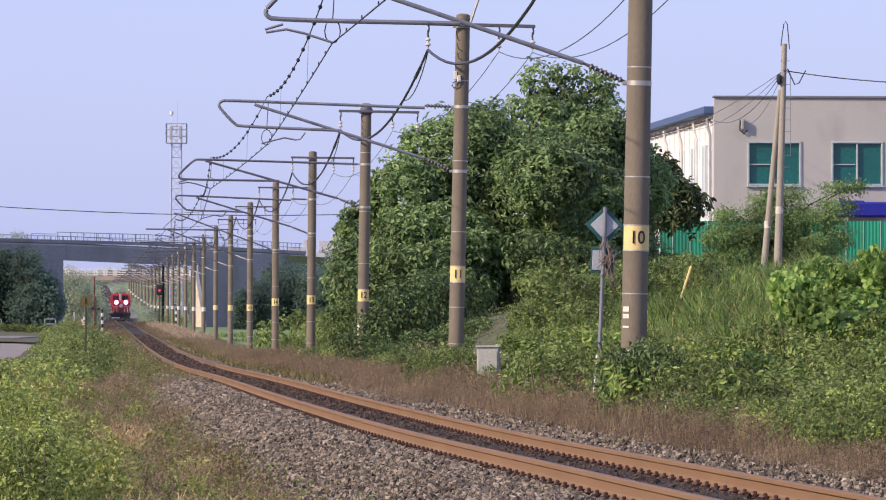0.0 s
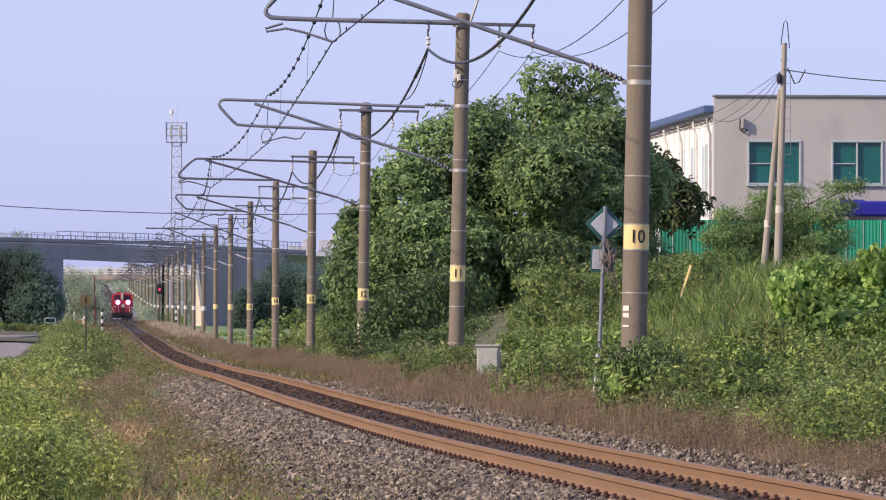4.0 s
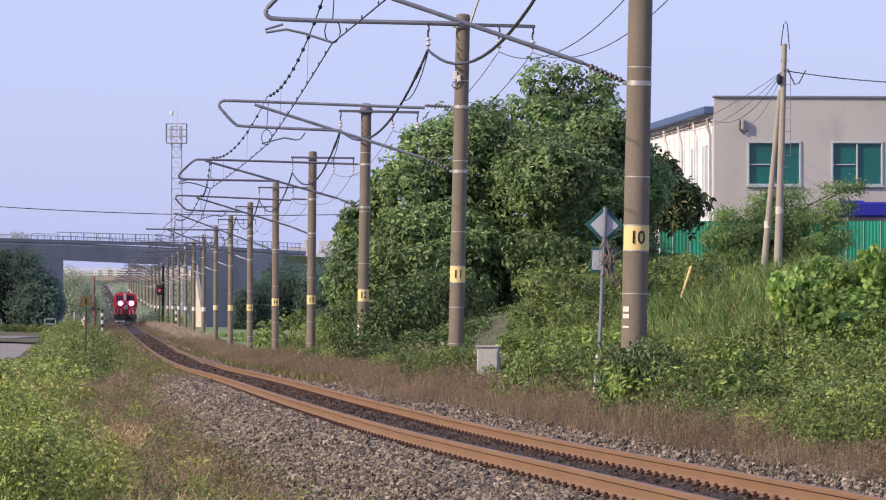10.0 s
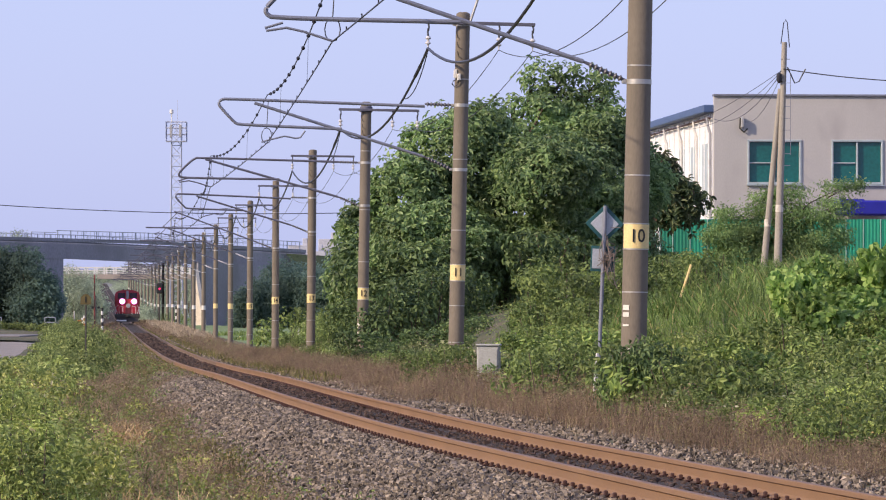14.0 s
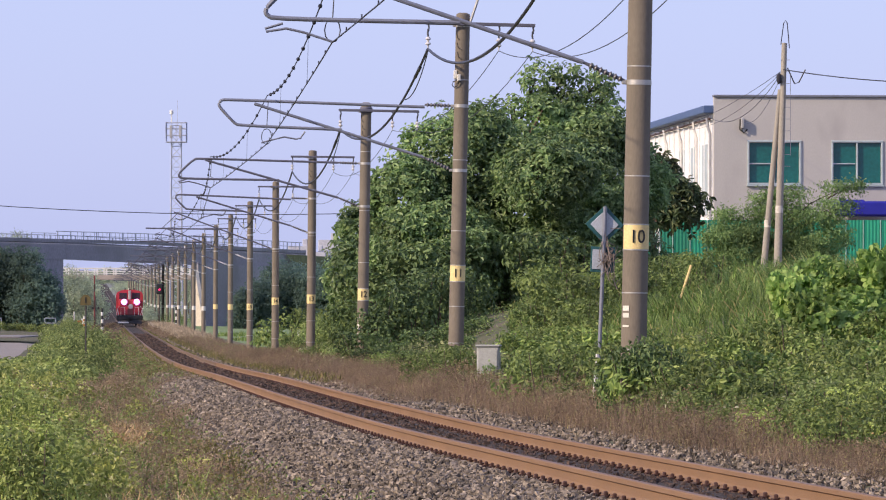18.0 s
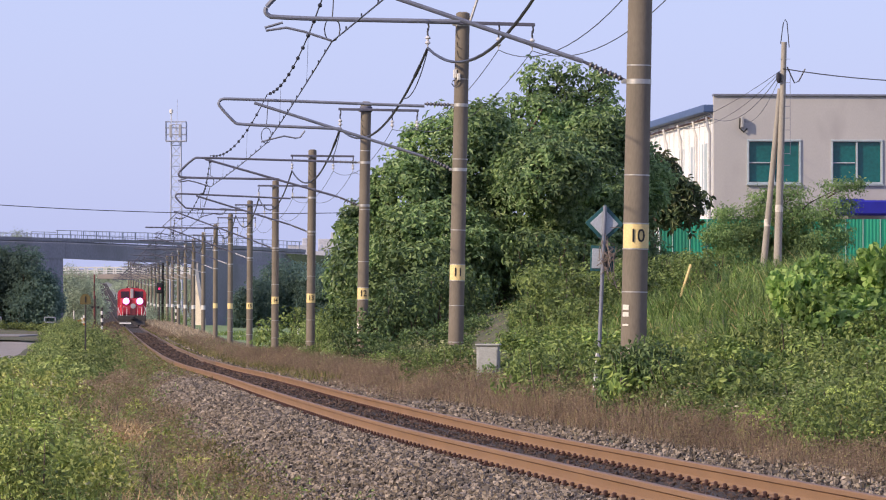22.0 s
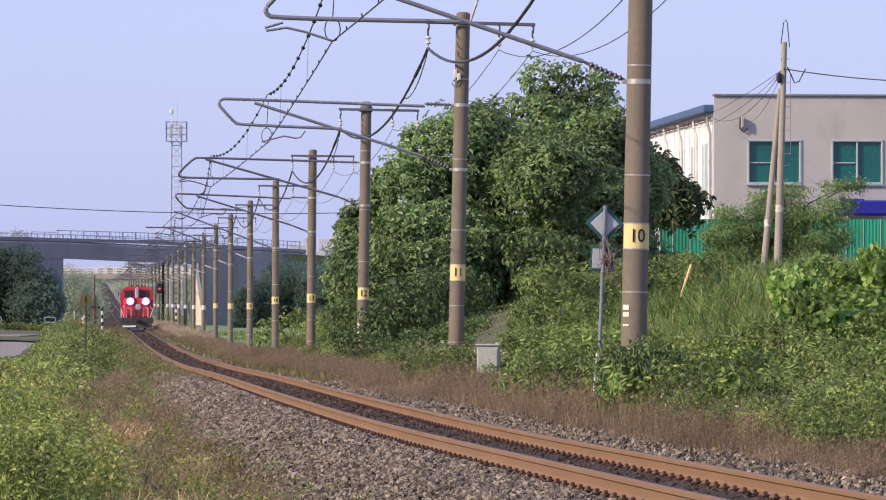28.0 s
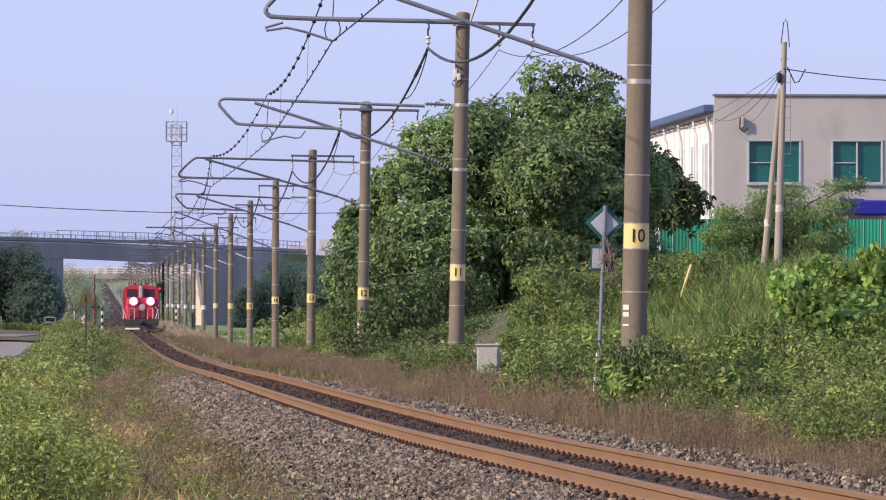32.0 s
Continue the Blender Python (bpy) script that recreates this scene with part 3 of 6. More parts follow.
# added glowing ring that imitates the bloom round each lamp
LAMP_HALO = glow("headlight_halo", (1.0, 0.3, 0.9), 1.05)


def build_loco():
    """Front at y = 0, looking towards -y; the rest behind it."""
    lo = thing("locomotive", track_pose(800.0), "red diesel locomotive with two lit pink-white headlights", "locomotive")
    g = Geo()
    g.box((0, 9.6, 1.02), (2.9, 19.0, 0.22), bevel=0.03)
    part("deck", g, LOCO_DARK, lo)
    g = Geo()
    g.box((0, 0.12, 0.86), (2.96, 0.2, 0.5), bevel=0.03)
    part("buffer_beam", g, LOCO_DARK, lo, "dark end beam")
    g = Geo()
    g.box((0, -0.25, 0.86), (0.34, 0.6, 0.3), bevel=0.04)
    g.tube([(0, -0.6, 0.86), (0, 0, 0.86)], 0.12, 10)
    part("coupler", g, LOCO_DARK, lo)
    g = Geo()
    g.add([(-1.35, -0.15, 0.16), (1.35, -0.15, 0.16), (1.35, 0.05, 0.6), (-1.35, 0.05, 0.6), (-1.35, 0.0, 0.16), (1.35, 0.0, 0.16), (1.35, 0.15, 0.6), (-1.35, 0.15, 0.6)],
          [(0, 1, 2, 3), (7, 6, 5, 4), (0, 4, 5, 1), (3, 2, 6, 7), (0, 3, 7, 4), (1, 5, 6, 2)])
    part("snow_plough", g, LOCO_DARK, lo)
    g = Geo()
    g.box((-0.72, -0.18, 0.3), (1.2, 0.06, 0.16), Matrix.Rotation(radians(-18), 4, "X"), 0.01)
    part("plough_edge", g, WHITE, lo, "whitish plough edge")
    # nose hood
    g = Geo()
    g.box((0, 1.5, 2.0), (2.5, 2.2, 1.78), bevel=0.16)
    part("nose_hood", g, RED, lo)
    for s in (-1, 1):
        g = Geo()
        g.box((s * 1.28, 1.55, 1.55), (0.34, 2.0, 0.86), bevel=0.05)
        part("side_locker", g, RED, lo)
    g = Geo()
    g.box((0.05, 0.37, 1.52), (0.62, 0.06, 0.72), bevel=0.015)
    part("nose_door", g, LOCO_SHADE, lo, "dull maroon door in the nose")
    g = Geo()
    g.lathe((0.1, 0.36, 2.1), [(0.27, 0), (0.27, 0.03), (0.2, 0.045)], 20, Matrix.Rotation(radians(90), 4, "X"))
    part("emblem", g, LOCO_GREY, lo, "round grey emblem")
    # cab
    out = [(-1.5, 1.1), (1.5, 1.1), (1.5, 3.45), (1.36, 3.72), (1.0, 3.9), (0.5, 3.98), (-0.5, 3.98), (-1.0, 3.9), (-1.36, 3.72), (-1.5, 3.45)]
    g = Geo()
    n = len(out)
    vs = [(a, 2.55, z) for a, z in out] + [(a, 5.3, z) for a, z in out]
    g.add(vs, [tuple(range(n)), tuple(range(n, 2 * n))] + [(k, (k + 1) % n, n + (k + 1) % n, n + k) for k in range(n)])
    cab = part("cab", g, RED, lo, smooth=None)
    for s in (-1, 1):
        g = Geo()
        g.box((s * 0.72, 2.54, 3.28), (0.88, 0.05, 0.7), bevel=0.02)
        win = part("windscreen", g, GLASS_DARK, cab, "dark glass")
        g = Geo()
        g.tube([(s * 0.5, 2.49, 2.95), (s * 0.75, 2.48, 3.45)], 0.012, 5)
        part("wiper", g, BLACK, win)
        g = Geo()
        g.box((s * 1.5, 3.8, 3.0), (0.05, 1.3, 0.7), bevel=0.02)
        part("side_window", g, GLASS_DARK, cab, "dark glass")
        g = Geo()
        g.tube([(s * 1.52, 2.6, 2.9), (s * 1.72, 2.5, 2.95), (s * 1.72, 2.5, 3.3)], 0.012, 5)
        g.box((s * 1.72, 2.5, 3.2), (0.06, 0.1, 0.4), bevel=0.01)
        part("mirror", g, BLACK, cab)
    g = Geo()
    g.box((0, 2.3, 3.4), (0.32, 0.34, 1.0), bevel=0.06)
    part("exhaust_stack", g, LOCO_GREY, lo, "grey stack before the cab")
    for s in (-1, 1):
        cx = s * 0.71 + 0.09
        g = Geo()
        g.box((cx, 0.44, 2.6), (0.98, 0.3, 0.66), bevel=0.09)
        pod = part("headlight_pod", g, RED, lo, "red headlight housing")
        g = Geo()
        g.lathe((cx, 0.3, 2.6), [(0.35, 0), (0.36, 0.03), (0.32, 0.07)], 20, Matrix.Rotation(radians(90), 4, "X"))
        part("headlight", g, LAMP_HALO, pod, "magenta ring for the glow round the headlight")
        g = Geo()
        g.lathe((cx, 0.23, 2.6), [(0.26, 0), (0.26, 0.02), (0.18, 0.06), (0.02, 0.08)], 20, Matrix.Rotation(radians(90), 4, "X"))
        part("lens", g, LAMP, pod, "lit white lens")
        # hand rails and steps at the corners
        g = Geo()
        g.tube([(s * 1.45, 0.1, 0.75), (s * 1.45, 0.1, 1.7), (s * 1.2, 0.1, 2.15)], 0.028, 6)
        g.tube([(s * 0.55, 0.1, 1.1), (s * 0.55, 0.1, 2.0), (s * 1.0, 0.1, 2.0), (s * 1.0, 0.1, 1.1)], 0.036, 6)
        part("hand_rail", g, WHITE, lo, "white hand rail")
        g = Geo()
        g.tube([(s * 1.46, 0.05, 1.95), (s * 1.2, 0.05, 1.1)], 0.035, 6)
        part("grab_bar", g, WHITE, lo, "white slanting bar")
        for z in (0.3, 0.6):
            g = Geo()
            g.box((s * 1.4, 0.3, z), (0.3, 0.4, 0.05), bevel=0.01)
            part("step", g, LOCO_DARK, lo)
    for x0, w, h in ((-0.5, 0.16, 0.2), (0.02, 0.22, 0.14), (0.5, 0.16, 0.2)):
        g = Geo()
        g.box((x0, 2.9, 3.95 + h / 2), (w, 0.5, h), bevel=0.03)
        part("roof_horn", g, LOCO_DARK, cab, "dark horn on the cab roof")
    # engine hood behind
    g = Geo()
    g.box((0, 11.6, 2.4), (2.1, 12.6, 2.6), bevel=0.18)
    hood = part("engine_hood", g, RED, lo)
    for k in range(9):
        for s in (-1, 1):
            g = Geo()
            g.box((s * 1.06, 6.2 + k * 1.3, 2.3), (0.04, 1.0, 1.5), bevel=0.01)
            part("louvre_panel", g, LOCO_DARK if k % 3 == 0 else RED, hood)
    for k in range(3):
        g = Geo()
        g.lathe((0, 8 + 3 * k, 3.68), [(0.7, 0), (0.7, 0.15), (0.6, 0.2)], 20)
        part("roof_fan", g, LOCO_DARK, hood)
    for s in (-1, 1):
        g = Geo()
        g.tube([(s * 1.43, 5.4, 2.1), (s * 1.43, 18.6, 2.1)], 0.022, 6)
        for k in range(8):
            g.tube([(s * 1.43, 5.5 + k * 1.85, 1.1), (s * 1.43, 5.5 + k * 1.85, 2.1)], 0.022, 6)
        part("side_railing", g, WHITE, lo, "white walkway railing")
    g = Geo()
    g.box((0, 9.6, 0.62), (2.5, 4.6, 0.62), bevel=0.12)
    part("fuel_tank", g, LOCO_DARK, lo)
    spin = []
    for y0 in (4.0, 15.2):
        g = Geo()
        for s in (-1, 1):
            g.box((s * 1.12, y0, 0.6), (0.16, 4.4, 0.32), bevel=0.04)
            for k in (-1.7, 0, 1.7):
                g.box((s * 1.22, y0 + k, 0.5), (0.14, 0.36, 0.34), bevel=0.03)
        g.box((0, y0, 0.7), (2.1, 0.8, 0.3), bevel=0.03)
        part("bogie_frame", g, LOCO_DARK, lo)
        for k in (-1.7, 0, 1.7):
            g = Geo()
            for s in (-1, 1):
                ax = Matrix.Rotation(radians(90 * s), 4, "Y")
                g.lathe((s * 0.69, 0, 0), [(0.53, 0), (0.53, 0.03), (0.508, 0.035), (0.5, 0.13), (0.42, 0.135), (0.4, 0.11), (0.15, 0.1), (0.12, 0.16)], 24, ax)
            g.tube([(-0.75, 0, 0), (0.75, 0, 0)], 0.09, 10)
            w = part("wheelset", g, LOCO_DARK, lo)
            spin.append((w, y0 + k))
    return lo, spin


LOCO, WHEELSETS = build_loco()


def loco_distance(t):
    return 800.0 - 10.95 * t


# ---- road bridge over the track ----
def build_bridge():
    """Local x along the deck, y away from the eye; the origin over the track on rail level."""
    k = 1.0205
    m = Matrix.Translation((float(track_x(640)) * k, 640 * k, EYE_Z + (0.15 - EYE_Z) * k)) @ Matrix.Rotation(radians(30), 4, "Z") @ Matrix.Scale(k, 4)
    b = thing("road_bridge", m, "grey concrete road bridge with steel railing and sloping deck", "bridge", kind="structure")

    def deck_z(x):
        return 7.7 + (-0.018 * x if x < 0 else -0.045 * x)
    for x0, x1, low, name in ((-75, -10.6, 1.75, "approach_girder"), (-10.6, 17, 1.75, "girder"), (17, 21.5, 1.75, "approach_girder")):
        g = Geo()
        vs = []
        for x in (x0 + 0.02, x1 - 0.02):
            for y, dz in ((-5, -0.3), (-5, low - 0.25), (-4.7, low), (14.7, low), (15, low - 0.25), (15, 0.5), (-4.0, 0.5), (-4.2, -0.3)):
                vs.append((x, y, deck_z(x) + dz))
        g.add(vs, [tuple(range(8)), tuple(range(8, 16))] + [(k, (k + 1) % 8, 8 + (k + 1) % 8, 8 + k) for k in range(8)])
        part(name, g, BRIDGE, b, smooth=None)
    for y in (-4.8, 14.8):
        g = Geo()
        g.add([(x, y + dy, deck_z(x) + dz) for x in (-75, 0, 21.5) for dy, dz in ((-0.15, 1.7), (0.15, 1.7), (0.15, 2.1), (-0.15, 2.1))],
              [(0, 1, 2, 3), (8, 9, 10, 11)] + [(4 * i + k, 4 * i + (k + 1) % 4, 4 * i + 4 + (k + 1) % 4, 4 * i + 4 + k) for i in (0, 1) for k in range(4)])
        part("kerb", g, BRIDGE, b)
        rl = Geo()
        rl.tube([(x, y, deck_z(x) + 3.0) for x in (-11.8, 0, 21)], 0.05, 6)
        rl.tube([(x, y, deck_z(x) + 2.5) for x in (-11.8, 0, 21)], 0.035, 6)
        rl.tube([(x, y, deck_z(x) + 2.75) for x in (-15, -11.8)], 0.04, 6)
        rail = part("bridge_railing", rl, RAILING, b)
        for k in range(26):
            x = -15 + k * 1.7
            if x > 21.2:
                break
            h = 0.96 if x > -12 else 0.7
            g = Geo()
            g.box((x, y, deck_z(x) + 2.07 + h / 2), (0.1, 0.1, h), bevel=0.01)
            part("baluster", g, RAILING, rail)
        for k in range(60):
            x = -9 + k * 0.55
            if x < 21:
                g = Geo()
                g.tube([(x, y, deck_z(x) + 2.1), (x, y, deck_z(x) + 3.0)], 0.028, 4)
                part("bar", g, RAILING, rail)
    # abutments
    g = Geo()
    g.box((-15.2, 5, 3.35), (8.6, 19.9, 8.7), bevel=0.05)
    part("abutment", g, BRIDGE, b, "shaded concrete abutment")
    # pale colour on this abutment stands in for haze over a shaded wall
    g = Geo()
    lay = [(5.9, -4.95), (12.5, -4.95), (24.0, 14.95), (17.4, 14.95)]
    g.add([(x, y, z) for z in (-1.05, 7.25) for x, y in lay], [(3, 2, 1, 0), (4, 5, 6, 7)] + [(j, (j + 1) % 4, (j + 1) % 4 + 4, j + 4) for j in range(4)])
    part("abutment", g, PALE, b, "concrete abutment coloured pale for haze")
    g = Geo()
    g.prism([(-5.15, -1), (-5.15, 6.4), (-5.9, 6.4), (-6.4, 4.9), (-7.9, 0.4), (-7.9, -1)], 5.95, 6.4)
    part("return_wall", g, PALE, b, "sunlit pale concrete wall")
    g = Geo()
    g.add([(6.5, -5.3, -1), (26, -5.3, -1), (32, -5.3, 2.0), (32, -5.3, 6.1), (6.5, -5.3, 7.3), (6.5, -5.7, -1), (26, -5.7, -1), (32, -5.7, 2.0), (32, -5.7, 6.1), (6.5, -5.7, 7.3)],
          [(0, 1, 2, 3, 4), (9, 8, 7, 6, 5), (0, 5, 6, 1), (1, 6, 7, 2), (2, 7, 8, 3), (3, 8, 9, 4), (4, 9, 5, 0)])
    part("wing_wall", g, BRIDGE, b)
    # road embankments on both sides
    for s, x0, lab in ((-1, -19.4, "embankment"), (1, 18.7, "embankment")):
        g = Geo()
        xs = [x0 + s * k * 6 for k in range(16)]
        vs = []
        for x in xs:
            h = deck_z(x) + 1.6
            q = 0.577 if s > 0 else 0.0
            vs += [(x, -5.2 - 1.55 * h, -0.7), (x, -5.0, h - 0.1), (x + 20 * q, 15.0, h - 0.1), (x + (20 + 1.55 * h) * q, 15.2 + 1.55 * h, -0.7)]
        g.add(vs, [(i * 4 + k, i * 4 + k + 1, i * 4 + k + 5, i * 4 + k + 4) for i in range(15) for k in range(3)] + [(0, 1, 2, 3)])
        part("embankment", g, EMBANK, b, "overgrown earth embankment", smooth=None)
    return m


BRIDGE_AT = build_bridge()


# ---- second bridge with white railing, farther on ----
WALL_OLD = surface("weathered_deck", (0.4, 0.34, 0.3), (0.32, 0.28, 0.25), 0.9, 0, 0.5, 8, 0.2, 0.01, stain=(0.24, 0.2, 0.19), stain_scale=0.4)


def build_far_bridge():
    m = Matrix.Translation((float(track_x(818)), 818, 0.4))
    b = thing("far_bridge", m, "low concrete bridge with white railing over the track", "bridge", kind="structure")
    g = Geo()
    g.box((0, 0, 6.35), (46, 6, 0.75), bevel=0.05)
    part("deck", g, WALL_OLD, b)
    for y in (-2.9, 2.9):
        g = Geo()
        for z in (6.95, 7.3, 7.75):
            g.box((0, y, z), (46, 0.1, 0.12 if z < 7.7 else 0.18), bevel=0.02)
        rl = part("railing", g, WHITE, b, "white railing")
        for k in range(32):
            g = Geo()
            g.box((-22.5 + k * 1.45, y, 7.25), (0.22, 0.12, 1.1), bevel=0.02)
            part("post", g, WHITE, rl)
    for x in (-16, 16):
        g = Geo()
        g.box((x, 0, 2.7), (2.0, 5, 6.8), bevel=0.05)
        part("pier", g, PALE, b)


build_far_bridge()


# ---- lattice tower ----
# tower steel lightened and blued, so its colour holds the haze
TOWER_STEEL = surface("hazed_tower_steel", (0.52, 0.54, 0.63), (0.44, 0.46, 0.55), 0.6, 0.1, 1, 20, 0.1)


def build_tower():
    t = thing("radio_tower", Matrix.Translation((-44.7, 900, -0.4)), "grey steel lattice tower with a caged platform", "tower")
    t.scale = (0.92, 0.92, 1.125)
    H = 29.5
    for sx in (-1, 1):
        for sy in (-1, 1):
            g = Geo()
            g.tube([(sx * 1.15, sy * 1.15, 0), (sx * 0.85, sy * 0.85, H)], 0.1, 6)
            part("leg", g, TOWER_STEEL, t)
    n = 19
    for k in range(n):
        z0, z1 = H * k / n, H * (k + 1) / n
        a0, a1 = 1.15 - 0.3 * z0 / H, 1.15 - 0.3 * z1 / H
        for p, q in (((-1, -1), (1, -1)), ((1, -1), (1, 1)), ((1, 1), (-1, 1)), ((-1, 1), (-1, -1))):
            u, v = (p, q) if k % 2 else (q, p)
            g = Geo()
            g.tube([(u[0] * a0, u[1] * a0, z0), (v[0] * a1, v[1] * a1, z1)], 0.045, 4)
            part("brace", g, TOWER_STEEL, t)
            g = Geo()
            g.tube([(p[0] * a1, p[1] * a1, z1), (q[0] * a1, q[1] * a1, z1)], 0.045, 4)
            part("strut", g, TOWER_STEEL, t)
    g = Geo()
    g.box((0, 0, 27.0), (3.7, 3.7, 0.15), bevel=0.02)
    part("platform", g, TOWER_STEEL, t)
    for z in (28.0, 29.0, 29.9):
        for p, q in (((-1, -1), (1, -1)), ((1, -1), (1, 1)), ((1, 1), (-1, 1)), ((-1, 1), (-1, -1))):
            g = Geo()
            g.tube([(p[0] * 1.85, p[1] * 1.85, z), (q[0] * 1.85, q[1] * 1.85, z)], 0.05, 4)
            part("cage_bar", g, TOWER_STEEL, t)
    for k in range(5):
        for s in (-1, 1):
            g = Geo()
            g.tube([(-1.85 + 0.925 * k, s * 1.85, 27), (-1.85 + 0.925 * k, s * 1.85, 29.9)], 0.05, 4)
            part("cage_post", g, TOWER_STEEL, t)
            g = Geo()
            g.tube([(s * 1.85, -1.85 + 0.925 * k, 27), (s * 1.85, -1.85 + 0.925 * k, 29.9)], 0.05, 4)
            part("cage_post", g, TOWER_STEEL, t)
    for x, y in ((-0.9, -1.9), (0.8, -1.9)):
        g = Geo()
        g.box((x, y, 28.5), (0.5, 0.25, 1.9), bevel=0.05)
        part("antenna", g, LOCO_GREY, t)
    g = Geo()
    g.tube([(0.2, 0, 29.5), (0.2, 0, 33.2)], 0.035, 5)
    part("whip", g, TOWER_STEEL, t)
    g = Geo()
    g.lathe((-0.9, 0, 29.9), [(0.1, 0), (0.1, 1.2), (0.35, 1.3), (0.35, 1.8), (0.1, 1.9)], 10)
    part("beacon", g, WHITE, t, "white beacon")


build_tower()


# ---- factory building on the bank ----
WALL = surface("beige_render", (0.475, 0.452, 0.43), (0.43, 0.41, 0.395), 0.9, 0, 0.6, 30, 0.15, 0.004, stain=(0.385, 0.36, 0.35), stain_scale=0.8, stretch=(1, 1, 0.45), grain=0.14)
WALL_WHITE = surface("white_cladding", (0.88, 0.87, 0.87), (0.84, 0.83, 0.83), 0.7, 0, 1, 30, 0.1, 0.003)
TEAL = surface("green_glass", (0.008, 0.1, 0.095), (0.01, 0.13, 0.12), 0.12, 0, 0.8, 10, 0.0, 0.001)
ROOF_BLUE = plain("blue_roof", (0.07, 0.12, 0.26), 0.5)
FRAME_W = plain("window_frame_paint", (0.46, 0.53, 0.56), 0.5)


def build_factory():
    a = radians(4.2)
    m = Matrix.Translation((11.62, 230, 3.21)) @ Matrix.Rotation(a, 4, "Z")
    b = thing("factory_building", m, "beige rendered factory with green windows and a white clad hall", "building", kind="structure")
    b.scale = (1.278, 1.278, 1.278)
    H = 6.04
    # front wall with openings for two windows, built of strips
    holes = [(1.12, 2.95, 3.08, 4.58), (3.96, 5.72, 3.08, 4.58), (6.9, 8.6, 3.08, 4.58)]
    xs = [0.0] + [v for h in holes for v in h[:2]] + [11.0]
    for i in range(len(xs) - 1):
        x0, x1 = xs[i], xs[i + 1]
        for z0, z1 in ((-0.5, H),) if i % 2 == 0 else ((-0.5, 3.08), (4.58, H)):
            g = Geo()
            g.box(((x0 + x1) / 2, 0.12, (z0 + z1) / 2), (x1 - x0, 0.24, z1 - z0))
            part("wall_section", g, WALL, b, smooth=None)
    g = Geo()
    g.box((5.5, 0.1, H + 0.03), (11.06, 0.36, 0.07), bevel=0.01)
    part("coping", g, STEEL, b, "dark metal coping")
    for x0, x1, z0, z1 in holes:
        w = thing("window", Matrix(), "", "")
        w.parent = b
        g = Geo()
        for c, s in ((((x0 + x1) / 2, 0.03, z0 + 0.035), (x1 - x0, 0.14, 0.07)), (((x0 + x1) / 2, 0.03, z1 - 0.035), (x1 - x0, 0.14, 0.07)),
                     ((x0 + 0.035, 0.03, (z0 + z1) / 2), (0.07, 0.14, z1 - z0 - 0.142)), ((x1 - 0.035, 0.03, (z0 + z1) / 2), (0.07, 0.14, z1 - z0 - 0.142)),
                     (((x0 + x1) / 2, 0.04, (z0 + z1) / 2), (0.06, 0.1, z1 - z0 - 0.142)), ((x0 * 0.75 + x1 * 0.25, 0.05, z0 * 0.52 + z1 * 0.48), ((x1 - x0) / 2 - 0.11, 0.06, 0.04))):
            g.box(c, s, bevel=0.008)
        part("window_frame", g, FRAME_W, w)
        for xa, xb in ((x0 + 0.075, (x0 + x1) / 2 - 0.035), ((x0 + x1) / 2 + 0.035, x1 - 0.075)):
            g = Geo()
            g.box(((xa + xb) / 2, 0.1, (z0 + z1) / 2), (xb - xa, 0.02, z1 - z0 - 0.16))
            part("pane", g, TEAL, w, "dark green glass")
        g = Geo()
        g.box(((x0 + x1) / 2, -0.06, z0 - 0.03), (x1 - x0 + 0.06, 0.1, 0.04), bevel=0.01)
        part("window_sill", g, FRAME_W, w)
    # left clad wall of the hall, eave falling away from the eye
    g = Geo()
    g.box((0.12, 11.1, 2.5), (0.24, 21.7, 6.0))
    part("side_wall", g, WALL_WHITE, b, "white clad side wall")
    for k in range(14):
        g = Geo()
        g.box((-0.03, 0.9 + k * 1.5, 2.75), (0.05, 0.08, 5.4), bevel=0.01)
        part("cladding_rib", g, WALL_WHITE, b)
    for y in (2.4, 5.6, 9.0):
        g = Geo()
        g.box((-0.01, y, 3.3), (0.05, 1.3, 2.4), bevel=0.01)
        part("panel_frame", g, FRAME_W, b)
    g = Geo()
    g.box((-0.1, 10.9, 5.62), (0.5, 21.6, 0.26), bevel=0.03)
    part("eave_gutter", g, ROOF_BLUE, b, "blue eave")
    g = Geo()
    g.box((-0.12, 10.9, 5.3), (0.08, 21.4, 0.06), bevel=0.02)
    part("gutter", g, CLIP, b, "dark gutter")
    for y in (0.35, 4.2, 8.6, 13):
        g = Geo()
        g.tube([(-0.2, y, 5.35), (-0.16, y, 5.0), (-0.09, y, 4.8), (-0.09, y, 0)], 0.05, 8)
        part("downpipe", g, WHITE if y > 1 else LOCO_GREY, b)
    g = Geo()
    g.add([(0.1, 0.3, 5.75), (5.5, 0.3, 6.0), (11, 0.3, 5.75), (0.1, 21.9, 5.75), (5.5, 21.9, 6.0), (11, 21.9, 5.75), (0.1, 0.3, 5.6), (11, 0.3, 5.6), (0.1, 21.9, 5.6), (11, 21.9, 5.6)],
          [(0, 1, 4, 3), (1, 2, 5, 4), (6, 8, 9, 7), (0, 6, 7, 2, 1), (3, 4, 5, 9, 8), (0, 3, 8, 6), (2, 7, 9, 5)])
    part("roof", g, ROOF_BLUE, b, smooth=None)
    g = Geo()
    g.box((10.88, 11.1, 2.75), (0.24, 21.7, 5.5))
    part("far_wall", g, WALL, b)
    g = Geo()
    g.box((5.5, 21.8, 2.75), (10.5, 0.24, 5.5))
    part("back_wall", g, WALL, b)
